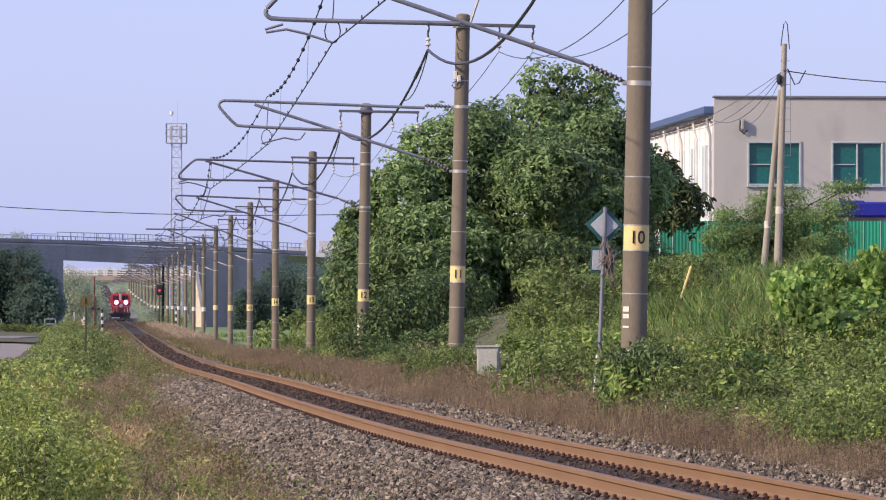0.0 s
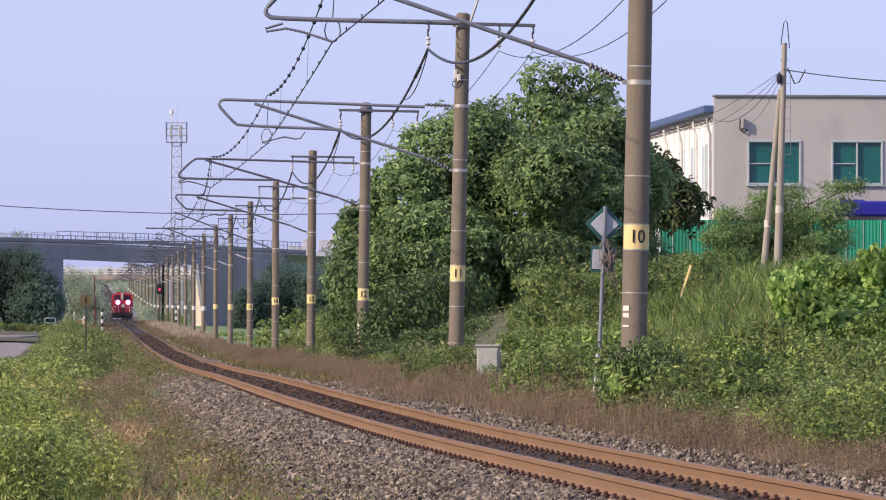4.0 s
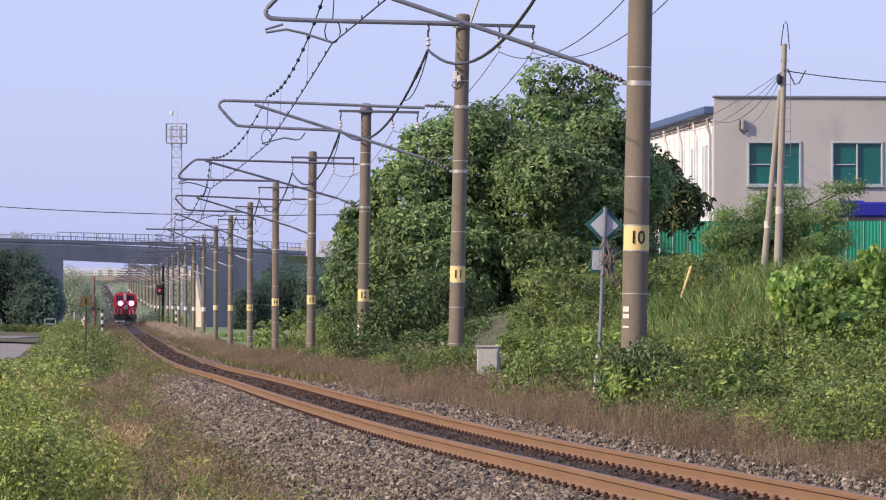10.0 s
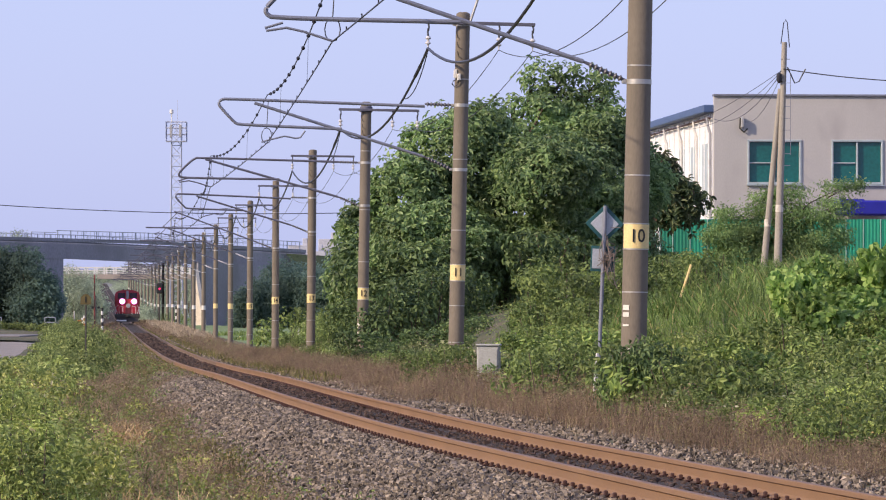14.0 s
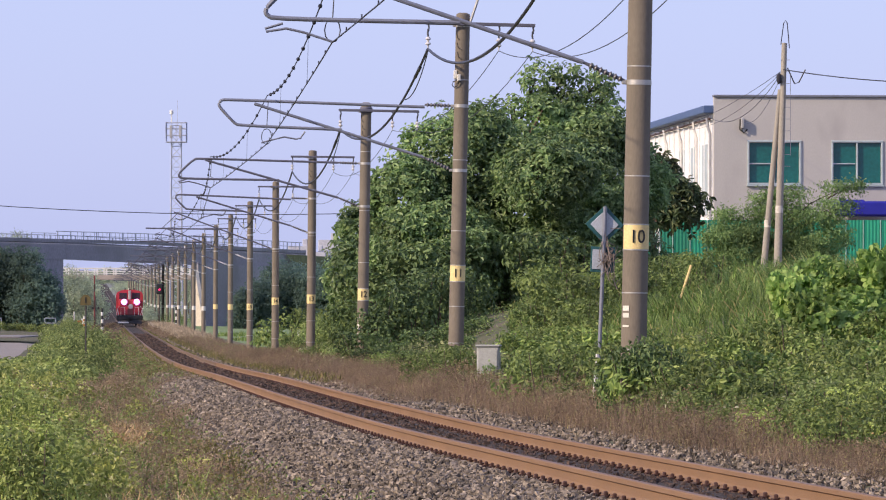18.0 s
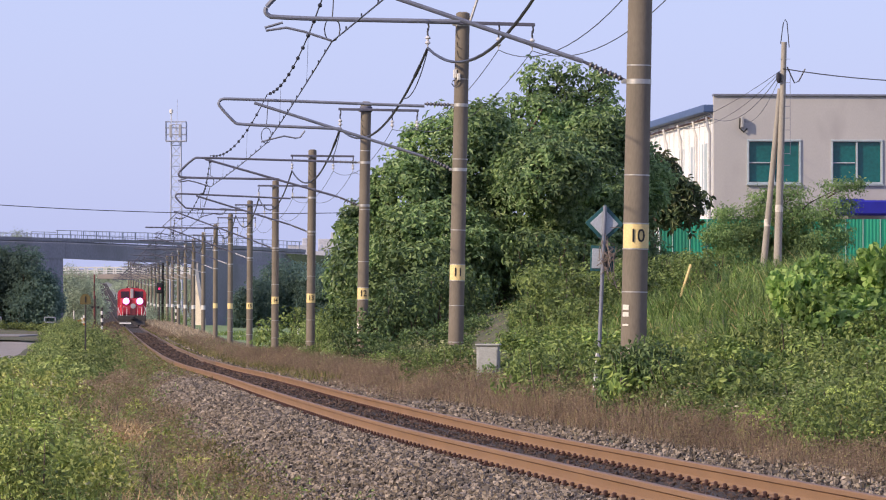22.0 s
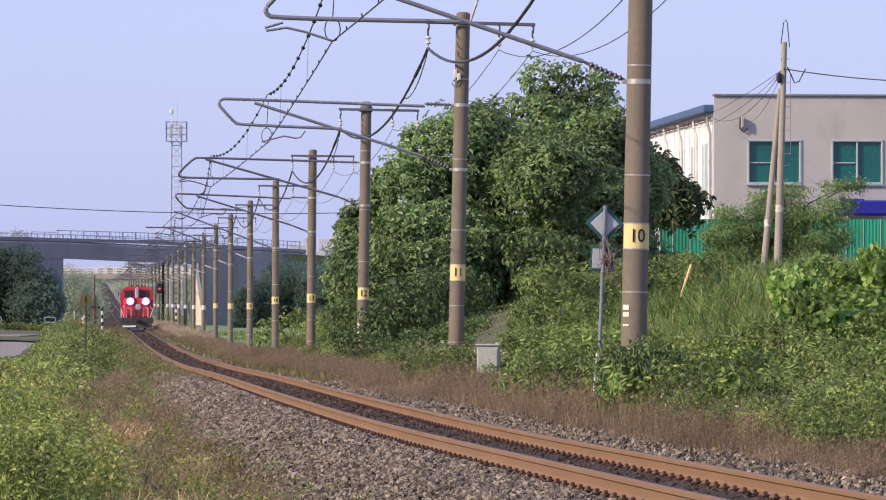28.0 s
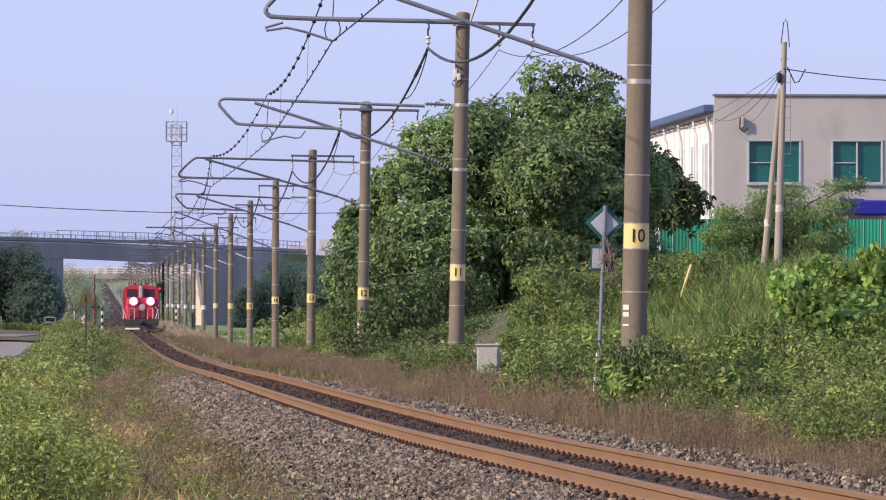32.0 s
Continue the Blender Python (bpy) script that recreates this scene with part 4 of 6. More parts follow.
    # floodlight and pipe on the front
    g = Geo()
    g.box((0.95, -0.12, 5.15), (0.1, 0.2, 0.35), bevel=0.02)
    part("wall_lamp", g, LOCO_GREY, b)
    g = Geo()
    g.tube([(0.88, -0.03, 5.3), (0.86, -0.06, 4.95), (1.0, -0.08, 4.82), (1.12, -0.06, 4.95)], 0.025, 6)
    part("cable_loop", g, BLACK, b)
    g = Geo()
    g.box((4.9, -1.0, 2.26), (1.9, 1.5, 0.5), bevel=0.06)
    g.box((4.4, -1.0, 2.5), (0.9, 1.3, 0.12), bevel=0.04)
    part("awning", g, BLUE, b, "deep blue awning")


build_factory()

# ---- green site fence ----
GREEN = surface("green_sheet", (0.014, 0.31, 0.18), (0.016, 0.27, 0.155), 0.5, 0, 1.5, 30, 0.05, 0.002, stain=(0.03, 0.19, 0.12), stain_scale=0.8, per="object")
PALE_GREEN = plain("pale_green_edge", (0.35, 0.55, 0.45), 0.5)


def build_fence():
    f = thing("site_fence", Matrix.Translation((5.62, 211, 2.72)) @ Matrix.Rotation(radians(2), 4, "Z"), "green corrugated steel site fence with pale joints", "fence")
    f.scale = (1.278, 1.278, 1.278)
    w = 0.535
    prof = []
    for k in range(5):
        x = w * k / 5
        prof += [(x, 0), (x + w * 0.08, -0.012), (x + w * 0.12, -0.012)]
    g = Geo()
    vs = [(x, y, z) for z in (0, 2.04) for x, y in prof + [(w, 0)]] + [(x, y + 0.006, z) for z in (0, 2.04) for x, y in prof + [(w, 0)]]
    n = len(prof) + 1
    g.add(vs, [(k, k + 1, n + k + 1, n + k) for k in range(n - 1)] + [(2 * n + k, 3 * n + k, 3 * n + k + 1, 2 * n + k + 1) for k in range(n - 1)] + [(n + k, n + k + 1, 3 * n + k + 1, 3 * n + k) for k in range(n - 1)])
    sheet = g.mesh("fence_panel", GREEN)
    g = Geo()
    g.box((0, -0.02, 1.02), (0.032, 0.025, 2.05), bevel=0.006)
    post = g.mesh("fence_joint", PALE_GREEN)
    for k in range(26):
        part("fence_panel", sheet, GREEN, f, at=Matrix.Translation((k * w, 0, 0)))
        part("fence_joint", post, PALE_GREEN, f, at=Matrix.Translation((k * w, 0, 0)))
    g = Geo()
    g.box((13 * w, 0.05, 1.9), (26 * w, 0.05, 0.05))
    part("fence_bar", g, STEEL, f)


build_fence()
for bx, bz, tx, tz in ((8.44, 3.6, 8.35, 5.9), (8.54, 3.6, 8.4, 5.9)):
    g = Geo()
    g.tube([(0, 0, -0.5), (tx - bx, 0, tz - bz)], 0.03, 8)
    ob = thing("pipe", Matrix.Translation((bx, 210, bz)), "pale steel pipe leaning beside the green fence", "pipe", "loose pipes")
    part("tube", g, WHITE, ob)


# ---- plants ----
LEAF_A = leaf_mat("leaf_shrub", (0.09, 0.14, 0.042), (0.19, 0.26, 0.074), (0.33, 0.4, 0.135))
LEAF_L = leaf_mat("leaf_fine", (0.18, 0.25, 0.065), (0.34, 0.43, 0.11), (0.56, 0.62, 0.2), patch=0.9)
LEAF_K = leaf_mat("leaf_broad_vine", (0.1, 0.19, 0.045), (0.2, 0.325, 0.075), (0.4, 0.52, 0.16), 0.45, 0.4, 0.7)
LEAF_C = leaf_mat("leaf_thicket", (0.15, 0.2, 0.055), (0.29, 0.365, 0.1), (0.54, 0.58, 0.21), 0.5, 0.42, 0.6)
# darker than the tree's leaves; shade under it is put into the green
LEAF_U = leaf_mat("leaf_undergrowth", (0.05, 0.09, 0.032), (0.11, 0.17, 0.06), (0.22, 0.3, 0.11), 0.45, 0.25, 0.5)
LEAF_M = leaf_mat("leaf_bush", (0.1, 0.145, 0.05), (0.205, 0.27, 0.085), (0.43, 0.48, 0.17), 0.5, 0.3, 0.3)
LEAF_Y = leaf_mat("leaf_yellowing", (0.2, 0.24, 0.06), (0.36, 0.4, 0.1), (0.58, 0.58, 0.2), 0.5, 0.3, 0.8, dry=(0.62, 0.58, 0.36))
LEAF_G = leaf_mat("leaf_grey_olive", (0.12, 0.15, 0.06), (0.23, 0.27, 0.11), (0.4, 0.42, 0.2), 0.5, 0.25, 0.6, dry=(0.6, 0.57, 0.4))
# pale grey-green with distance haze put into the leaf colour
LEAF_HZ = leaf_mat("leaf_hazed", (0.3, 0.36, 0.25), (0.38, 0.45, 0.31), (0.46, 0.53, 0.38), 0.8, 0.3, 0.1)
LEAF_B = leaf_mat("leaf_vine", (0.105, 0.175, 0.045), (0.23, 0.33, 0.085), (0.42, 0.5, 0.15))
LEAF_T = leaf_mat("leaf_tree", (0.105, 0.18, 0.07), (0.21, 0.32, 0.118), (0.4, 0.52, 0.22), 0.32, 0.38, 0.4, gloss=0.4)
LEAF_D = leaf_mat("leaf_dark", (0.05, 0.075, 0.035), (0.085, 0.12, 0.05), (0.15, 0.17, 0.075), 0.4, dry=(0.13, 0.09, 0.06))
LEAF_F = leaf_mat("leaf_feather", (0.115, 0.2, 0.075), (0.2, 0.305, 0.11), (0.3, 0.41, 0.16), 0.5)
# bluish tint of the embankment leaves is aerial haze, painted in
LEAF_FAR = leaf_mat("leaf_far_hazed", (0.15, 0.225, 0.19), (0.175, 0.26, 0.215), (0.205, 0.295, 0.235), 0.9, 0.6, 0.1)
GRASS = leaf_mat("grass_blade", (0.09, 0.16, 0.035), (0.18, 0.28, 0.07), (0.31, 0.39, 0.13), 0.6, patch=0.9, dry=(0.486, 0.392, 0.176))
WEED = leaf_mat("brown_weed", (0.15, 0.1, 0.072), (0.25, 0.175, 0.125), (0.36, 0.275, 0.185), 0.8, 0.2, 0.5, dry=(0.4, 0.36, 0.15))
TWIG = leaf_mat("twig_weed", (0.25, 0.175, 0.125), (0.34, 0.25, 0.17), (0.43, 0.35, 0.22), 0.8, 0.3, 0.8)
STRAW = leaf_mat("straw", (0.4, 0.26, 0.13), (0.54, 0.37, 0.19), (0.66, 0.5, 0.29), 0.8, 0.2)
TAN = leaf_mat("pale_dry_grass", (0.34, 0.26, 0.17), (0.44, 0.35, 0.24), (0.55, 0.45, 0.32), 0.8, 0.2)
OLIVE = leaf_mat("olive_weed", (0.11, 0.11, 0.035), (0.17, 0.165, 0.05), (0.24, 0.21, 0.08), 0.7, 0.2, dry=(0.4, 0.3, 0.14))
BARK = surface("bark", (0.13, 0.1, 0.07), (0.08, 0.06, 0.045), 0.9, 0, 6, 40, 0.6, 0.02)
rng = np.random.default_rng(7)


def unit(v):
    return v / np.maximum(np.linalg.norm(v, axis=-1, keepdims=True), 1e-9)


def leaves(c, nrm, size, broad=0.62, fine_shape=True, droop=0.5):
    """Folded leaf blades at centres c, facing nrm: vertices and quads."""
    n = len(c)
    r = unit(rng.normal(size=(n, 3)) + np.array([0, 0, -droop]))
    nrm = unit(nrm)
    along = unit(r - nrm * (r * nrm).sum(-1, keepdims=True))
    side = np.cross(nrm, along)
    L = np.broadcast_to(size, (n,))[:, None] * rng.uniform(0.7, 1.25, (n, 1))
    W = L * broad * 0.5
    up = nrm * L * 0.1
    if fine_shape == "round":
        q = [(-0.38, 0.0, 0.0), (-0.5, 0.3, 0.6), (-0.2, 0.56, 1.0), (0.16, 0.46, 0.9), (0.5, 0.0, -0.8), (0.16, -0.46, 0.9), (-0.2, -0.56, 1.0), (-0.5, -0.3, 0.6)]
        v = np.stack([c + along * L * a + side * L * broad * s + up * u for a, s, u in q], 1).reshape(-1, 3)
        k = np.arange(n)[:, None] * 8
        f = np.concatenate([k + np.array([0, 1, 2, 3]), k + np.array([0, 3, 4, 5]), k + np.array([0, 5, 6, 7])])
    elif fine_shape:
        v = np.stack([c - along * L * 0.5, c - along * L * 0.2 + side * W * 0.85 + up, c + along * L * 0.15 + side * W * 0.8 + up, c + along * L * 0.5 - up * 0.8,
                      c + along * L * 0.15 - side * W * 0.8 + up, c - along * L * 0.2 - side * W * 0.85 + up], 1).reshape(-1, 3)
        k = np.arange(n)[:, None] * 6
        f = np.concatenate([k + np.array([0, 1, 2, 3]), k + np.array([0, 3, 4, 5])])
    else:
        v = np.stack([c - along * L * 0.5, c + side * W + up, c + along * L * 0.5, c - side * W + up], 1).reshape(-1, 3)
        f = np.arange(n)[:, None] * 4 + np.array([0, 1, 2, 3])
    return v, f


def rosettes(c, axis, per, size, broad=0.5, droop=0.45):
    """Whorls of drooping leaves round shoot tips at c that point along axis: vertices and quads."""
    n = len(c)
    axis = unit(axis)
    a = unit(np.cross(axis, rng.normal(size=(n, 3))))
    b = np.cross(axis, a)
    t = (np.arange(per)[None] * 2.4 + rng.uniform(0, 6.28, (n, 1)) + rng.normal(size=(n, per)) * 0.35)[..., None]
    up = rng.uniform(-0.35, 0.75, (n, per, 1))
    out = a[:, None] * np.cos(t) + b[:, None] * np.sin(t) + axis[:, None] * up - np.array([0, 0, droop])
    along = unit(out).reshape(-1, 3)
    ax = np.repeat(axis, per, 0)
    nrm = unit(ax + rng.normal(size=ax.shape) * 0.3 - along * (ax * along).sum(-1, keepdims=True))
    nrm = unit(nrm - along * (nrm * along).sum(-1, keepdims=True))
    side = np.cross(nrm, along)
    L = np.repeat(size * rng.uniform(0.75, 1.3, (n, 1)), per, 0).reshape(-1, 1) * rng.uniform(0.7, 1.15, (n * per, 1))
    W = L * broad * 0.5
    f0 = np.repeat(c, per, 0) + along * L * rng.uniform(0.05, 0.5, (n * per, 1))
    bend = nrm * L * 0.09
    v = np.stack([f0, f0 + along * L * 0.3 + side * W * 0.9 + bend, f0 + along * L * 0.65 + side * W * 0.75 + bend * 0.6, f0 + along * L - bend * 1.6,
                  f0 + along * L * 0.65 - side * W * 0.75 + bend * 0.6, f0 + along * L * 0.3 - side * W * 0.9 + bend], 1).reshape(-1, 3)
    k = np.arange(n * per)[:, None] * 6
    return v, np.concatenate([k + np.array([0, 1, 2, 3]), k + np.array([0, 3, 4, 5])])


def blades(p, h, w, lean=0.35):
    """Grass blades from feet p: bent, tapering strips; vertices and quads."""
    n = len(p)
    a = rng.uniform(0, 2 * np.pi, n)
    dirn = np.stack([np.cos(a), np.sin(a), np.zeros(n)], -1)
    side = np.stack([-np.sin(a), np.cos(a), np.zeros(n)], -1)
    turn = rng.uniform(0, 2 * np.pi, n)
    side = np.stack([np.cos(turn), np.sin(turn), np.zeros(n)], -1) * 0.8 + side * 0.2
    h = (np.broadcast_to(h, (n,)) * rng.uniform(0.55, 1.2, n))[:, None]
    w = np.broadcast_to(w, (n,))[:, None]
    ln = lean * rng.uniform(0.2, 1.6, (n, 1))
    zz = np.array([0, 0, 1.0])
    m = p + zz * h * 0.6 + dirn * h * ln * 0.35
    t = p + zz * h * (1 - 0.3 * ln) + dirn * h * ln
    v = np.stack([p - side * w / 2, p + side * w / 2, m + side * w * 0.4, m - side * w * 0.4, t + side * w * 0.08, t - side * w * 0.08], 1).reshape(-1, 3)
    k = np.arange(n)[:, None] * 6
    return v, np.concatenate([k + np.array([0, 1, 2, 3]), k + np.array([3, 2, 4, 5])])


def stuff(name, chunks, material, label, category):
    vs, fs, k = [], [], 0
    for v, f in chunks:
        vs.append(v)
        fs.append(f + k)
        k += len(v)
    ob = new(name, bulk(name, np.concatenate(vs), np.concatenate(fs), material))
    return tagged(ob, label, category, kind="stuff")


def place(o, d):
    x = o + track_x(d)
    return np.stack([x, d, ground_z(x, d)], -1)


def lump_cloud(lobes, n, inner=0.55, spread=0.8):
    """Points and outward directions in the outer shell of several ellipsoids (x, y, z, rx, ry, rz)."""
    lobes = np.array(lobes, float)
    wgt = lobes[:, 3] * lobes[:, 5]
    k = rng.choice(len(lobes), n, p=wgt / wgt.sum())
    u = unit(rng.normal(size=(n, 3)))
    r = rng.uniform(inner, 1.0, (n, 1)) ** 0.6
    return lobes[k, :3] + u * r * lobes[k, 3:6], unit(u * (spread + 0.4) + np.array([0, 0, 0.5]) + rng.normal(size=(n, 3)) * 0.42)


def sub_lobes(lobes):
    """Breaks every lobe into a core and smaller tufts round its upper half."""
    out = []
    for x, y, z, a, b, c in lobes:
        out.append((x, y, z - c * 0.1, a * 0.72, b * 0.72, c * 0.75))
        for k in range(6):
            t, e = k * 1.047 + rng.uniform(-0.4, 0.4), rng.uniform(-0.1, 0.95)
            r = rng.uniform(0.28, 0.42)
            out.append((x + a * 0.7 * math.cos(t) * math.cos(e), y + b * 0.7 * math.sin(t) * math.cos(e), z + c * 0.75 * math.sin(e), a * r, b * r, c * r))
    return out


def shrub_kind(name, label, material, lobes, n, size, broad, fine_shape, stems=6):
    root = thing(name, Matrix(), label, "shrub", "shrubs along the line")
    lobes = sub_lobes(lobes)
    c, nr = lump_cloud(lobes, n, 0.7)
    if fine_shape == "round":
        nr = unit(nr + rng.normal(size=nr.shape) * 0.55 + np.array([-0.2, -0.3, 0]))
    c[:, 2] = np.maximum(c[:, 2], 0.02)
    me = bulk("foliage", *leaves(c, nr, size, broad, fine_shape), material)
    part("foliage", me, material, root)
    g = Geo()
    for k in range(stems):
        lb = lobes[k % len(lobes)]
        q = Vector((lb[0] + rng.uniform(-0.2, 0.2), lb[1] + rng.uniform(-0.2, 0.2), lb[2] + lb[5] * 0.5))
        foot = Vector((q.x * 0.3, q.y * 0.3, -0.25))
        if name == "dry_weed":
            g = Geo()
        g.tube([foot, foot.lerp(q, 0.5) + Vector((rng.uniform(-0.08, 0.08), rng.uniform(-0.08, 0.08), 0.05)), q], 0.016, 5, 0.006)
        if name == "dry_weed":
            part("stem", g, BARK, root)
    if name != "dry_weed":
        part("stem", g, BARK, root)
    return root


KINDS = [
    shrub_kind("shrub", "olive-green small-leaved shrub on the bank", LEAF_A, [(0, 0, 0.45, 0.6, 0.6, 0.5), (0.4, 0.1, 0.6, 0.4, 0.4, 0.4), (-0.35, -0.1, 0.35, 0.45, 0.4, 0.4)], 900, 0.085, 0.5, True),
    shrub_kind("shrub", "olive-green small-leaved shrub on the bank", LEAF_A, [(0.1, 0, 0.5, 0.45, 0.5, 0.6), (-0.3, 0.2, 0.7, 0.35, 0.3, 0.45), (0.5, -0.2, 0.3, 0.4, 0.4, 0.35)], 900, 0.075, 0.55, True),
    shrub_kind("shrub", "bright green leafy shrub beside the track", LEAF_B, [(0, 0, 0.4, 0.65, 0.6, 0.45), (0.3, -0.2, 0.6, 0.35, 0.4, 0.35)], 800, 0.1, 0.6, True),
    shrub_kind("shrub", "bright green leafy shrub beside the track", LEAF_B, [(0, 0.1, 0.5, 0.5, 0.5, 0.55), (-0.45, 0, 0.35, 0.4, 0.4, 0.4), (0.4, 0, 0.55, 0.35, 0.35, 0.4)], 800, 0.09, 0.55, True),
    shrub_kind("kudzu_mound", "mound of broad-leaved green vine on the bank", LEAF_K, [(0, 0, 0.4, 0.7, 0.7, 0.5), (0.4, -0.1, 0.65, 0.45, 0.45, 0.4), (-0.4, 0.1, 0.5, 0.5, 0.4, 0.4)], 1400, 0.098, 0.9, "round"),
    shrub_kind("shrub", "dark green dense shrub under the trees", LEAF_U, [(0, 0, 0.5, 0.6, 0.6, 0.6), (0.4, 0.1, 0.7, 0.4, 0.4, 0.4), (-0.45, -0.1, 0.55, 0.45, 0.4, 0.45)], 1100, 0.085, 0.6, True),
    shrub_kind("shrub", "dry olive shrub among brown weeds", OLIVE, [(0, 0, 0.35, 0.6, 0.6, 0.4), (0.3, 0.1, 0.5, 0.35, 0.35, 0.35)], 1300, 0.05, 0.45, True),
    shrub_kind("shrub", "yellow-green fine-leaved shrub beside the track", LEAF_L, [(0, 0, 0.4, 0.65, 0.6, 0.45), (0.3, -0.2, 0.6, 0.35, 0.4, 0.35)], 1700, 0.07, 0.5, True),
    shrub_kind("shrub", "yellow-green fine-leaved shrub beside the track", LEAF_L, [(0, 0.1, 0.5, 0.5, 0.5, 0.55), (-0.45, 0, 0.35, 0.4, 0.4, 0.4), (0.4, 0, 0.55, 0.35, 0.35, 0.4)], 1700, 0.065, 0.5, True),
    shrub_kind("dry_weed", "dry twiggy reddish-brown weed clump", TWIG, [(0, 0, 0.35, 0.4, 0.4, 0.42), (0.35, 0.1, 0.3, 0.3, 0.3, 0.35), (-0.3, -0.1, 0.28, 0.3, 0.3, 0.32)], 1100, 0.045, 0.4, True, 6),
]
USED = set()


def put_shrub(kind, o, d, s, tall=1.0, x=None):
    x = o + float(track_x(d)) if x is None else x
    m = Matrix.Translation((x, d, float(ground_z(x, d)) - 0.08)) @ Matrix.Rotation(rng.uniform(0, 6.28), 4, "Z")
    if 80 < d < 108 and 0.0 < x / d < 0.0165:
        return
    src = KINDS[kind]
    if kind in USED:
        ob = copy_thing(src, m)
    else:
        ob = src
        USED.add(kind)
        ob.matrix_basis = m
    ob.scale = (s, s, s * tall)


def bush_mass(name, spots, material, label, leaf=0.09, n=620, broad=0.55):
    """Many bushes that grow into one another, joined: spots of (x, y, radius, height)."""
    ch = []
    for x, y, r, h in spots:
        if any(y < pd + 1 and abs(x / y - pl / pd) < r * 1.1 / y for pd, pl, _ in POLES[3:8]):
            continue
        z = float(ground_z(x, y))
        lob = [(x, y, z + h * 0.45, r, r, h * 0.5)]
        for k in range(3):
            a = rng.uniform(0, 6.28)
            lob.append((x + r * 0.6 * math.cos(a), y + r * 0.6 * math.sin(a), z + h * rng.uniform(0.35, 0.75), r * 0.55, r * 0.55, h * 0.33))
        c, nr = lump_cloud(lob, n, 0.5)
        c[:, 2] = np.maximum(c[:, 2], z)
        ch.append(leaves(c, nr, leaf * (0.75 + 0.25 * r), broad, True))
    return stuff(name, ch, material, label, "bushes")


def in_hollow(x, d):
    """The shaded recess on the bank under the big tree, which tall shrubs leave open."""
    return 100 < d < 182 and -0.019 < x / d < 0.0145


def mounds(name, spots, material, label, leaf, per, broad=0.55, loose=0.5, shape=True):
    """Low growth of many small leafy domes: rows of (x, y, radius, height) on the ground, per leaves to a square metre."""
    sp = np.array(spots, float)
    grow = 0.25 + sp[:, 1] / 125
    k = np.repeat(np.arange(len(sp)), np.maximum(12, per / grow * sp[:, 2] * (sp[:, 2] + sp[:, 3]) * 2.4).astype(int))
    n = len(k)
    u = unit(rng.normal(size=(n, 3)) * np.array([1, 1, 0.9]))
    u[:, 2] = np.abs(u[:, 2])
    rad = rng.uniform(0.6, 1.06, (n, 1)) ** 0.7
    c = np.stack([sp[k, 0], sp[k, 1], ground_z(sp[:, 0], sp[:, 1])[k]], -1) + u * rad * np.stack([sp[k, 2], sp[k, 2], sp[k, 3]], -1)
    nr = unit(u * 0.9 + np.array([0, 0, 0.3]) + rng.normal(size=(n, 3)) * loose)
    return stuff(name, [leaves(c, nr, leaf * grow[k] * rng.uniform(0.6, 1.3, n), broad, shape)], material, label, "undergrowth")


def build_thickets():
    """Low growth that runs on without gaps beside the line."""
    def zone(n, o0, o1, d0, d1, r0, r1, h0, h1, power=1.4, keep=None):
        out = []
        for _ in range(n):
            d = d0 + (d1 - d0) * rng.uniform(0, 1) ** power
            x = rng.uniform(o0, o1) + float(track_x(d)) + 0.35 * float(wob(d * 0.5, o0, 2.0, 5.0))
            q = (1 + 0.35 * float(wob(x, d, 2.2, 9.0)))
            if keep is None or keep(x, d):
                out.append((x, d, rng.uniform(r0, r1), rng.uniform(h0, h1) * q))
        return out
    green = zone(150, -9.0, -4.6, 56, 150, 0.25, 0.6, 0.3, 0.95)
    mounds("verge_thicket", green + zone(110, -10, -4.6, 120, 260, 0.35, 0.75, 0.35, 0.85), LEAF_C, "dense green leafy thicket beside the track", 0.095, 240, 0.6, 0.7)
    mounds("yellowing_thicket", zone(210, -8.0, -4.35, 56, 140, 0.15, 0.45, 0.3, 0.95) + zone(70, -4.7, -3.2, 56, 120, 0.12, 0.34, 0.12, 0.45), LEAF_Y, "yellow-green sprawling weeds beside the track", 0.085, 250, 0.45, 0.8)
    mounds("dry_verge", zone(110, -4.5, -2.8, 56, 180, 0.14, 0.42, 0.18, 0.6) + zone(45, -6.0, -4.3, 58, 130, 0.12, 0.3, 0.5, 0.9) + zone(14, -3.6, -2.6, 142, 172, 0.3, 0.5, 0.5, 0.8), TWIG, "reddish-brown dry weed clumps beside the ballast", 0.055, 260, 0.4, 0.9, False)
    mounds("olive_verge", zone(110, -4.4, -2.5, 56, 220, 0.14, 0.42, 0.1, 0.4), OLIVE, "olive low weeds beside the ballast", 0.06, 240, 0.4, 0.9, False)
    # foot of the right bank
    mounds("bank_foot_growth", zone(260, 3.3, 5.2, 64, 200, 0.25, 0.55, 0.3, 0.62), LEAF_G, "grey-olive small-leaved growth at the bank's foot", 0.07, 260, 0.5, 0.6)
    mounds("bank_growth", zone(130, 4.6, 6.6, 66, 125, 0.3, 0.6, 0.3, 0.6, 1.0, lambda x, d: not in_hollow(x, d)), LEAF_C, "green leafy growth over the bank", 0.08, 230, 0.55, 0.6)
    mounds("bank_weeds", zone(80, 7.5, 15, 92, 168, 0.2, 0.55, 0.12, 0.36, 1.0), LEAF_G, "mixed olive weeds in the long grass", 0.075, 190, 0.35, 0.9)
    mounds("near_bank_growth", zone(130, 3.3, 5.7, 53, 72, 0.2, 0.42, 0.25, 0.7, 1.0), LEAF_A, "green weeds on the near bank", 0.095, 260, 0.5, 0.8)


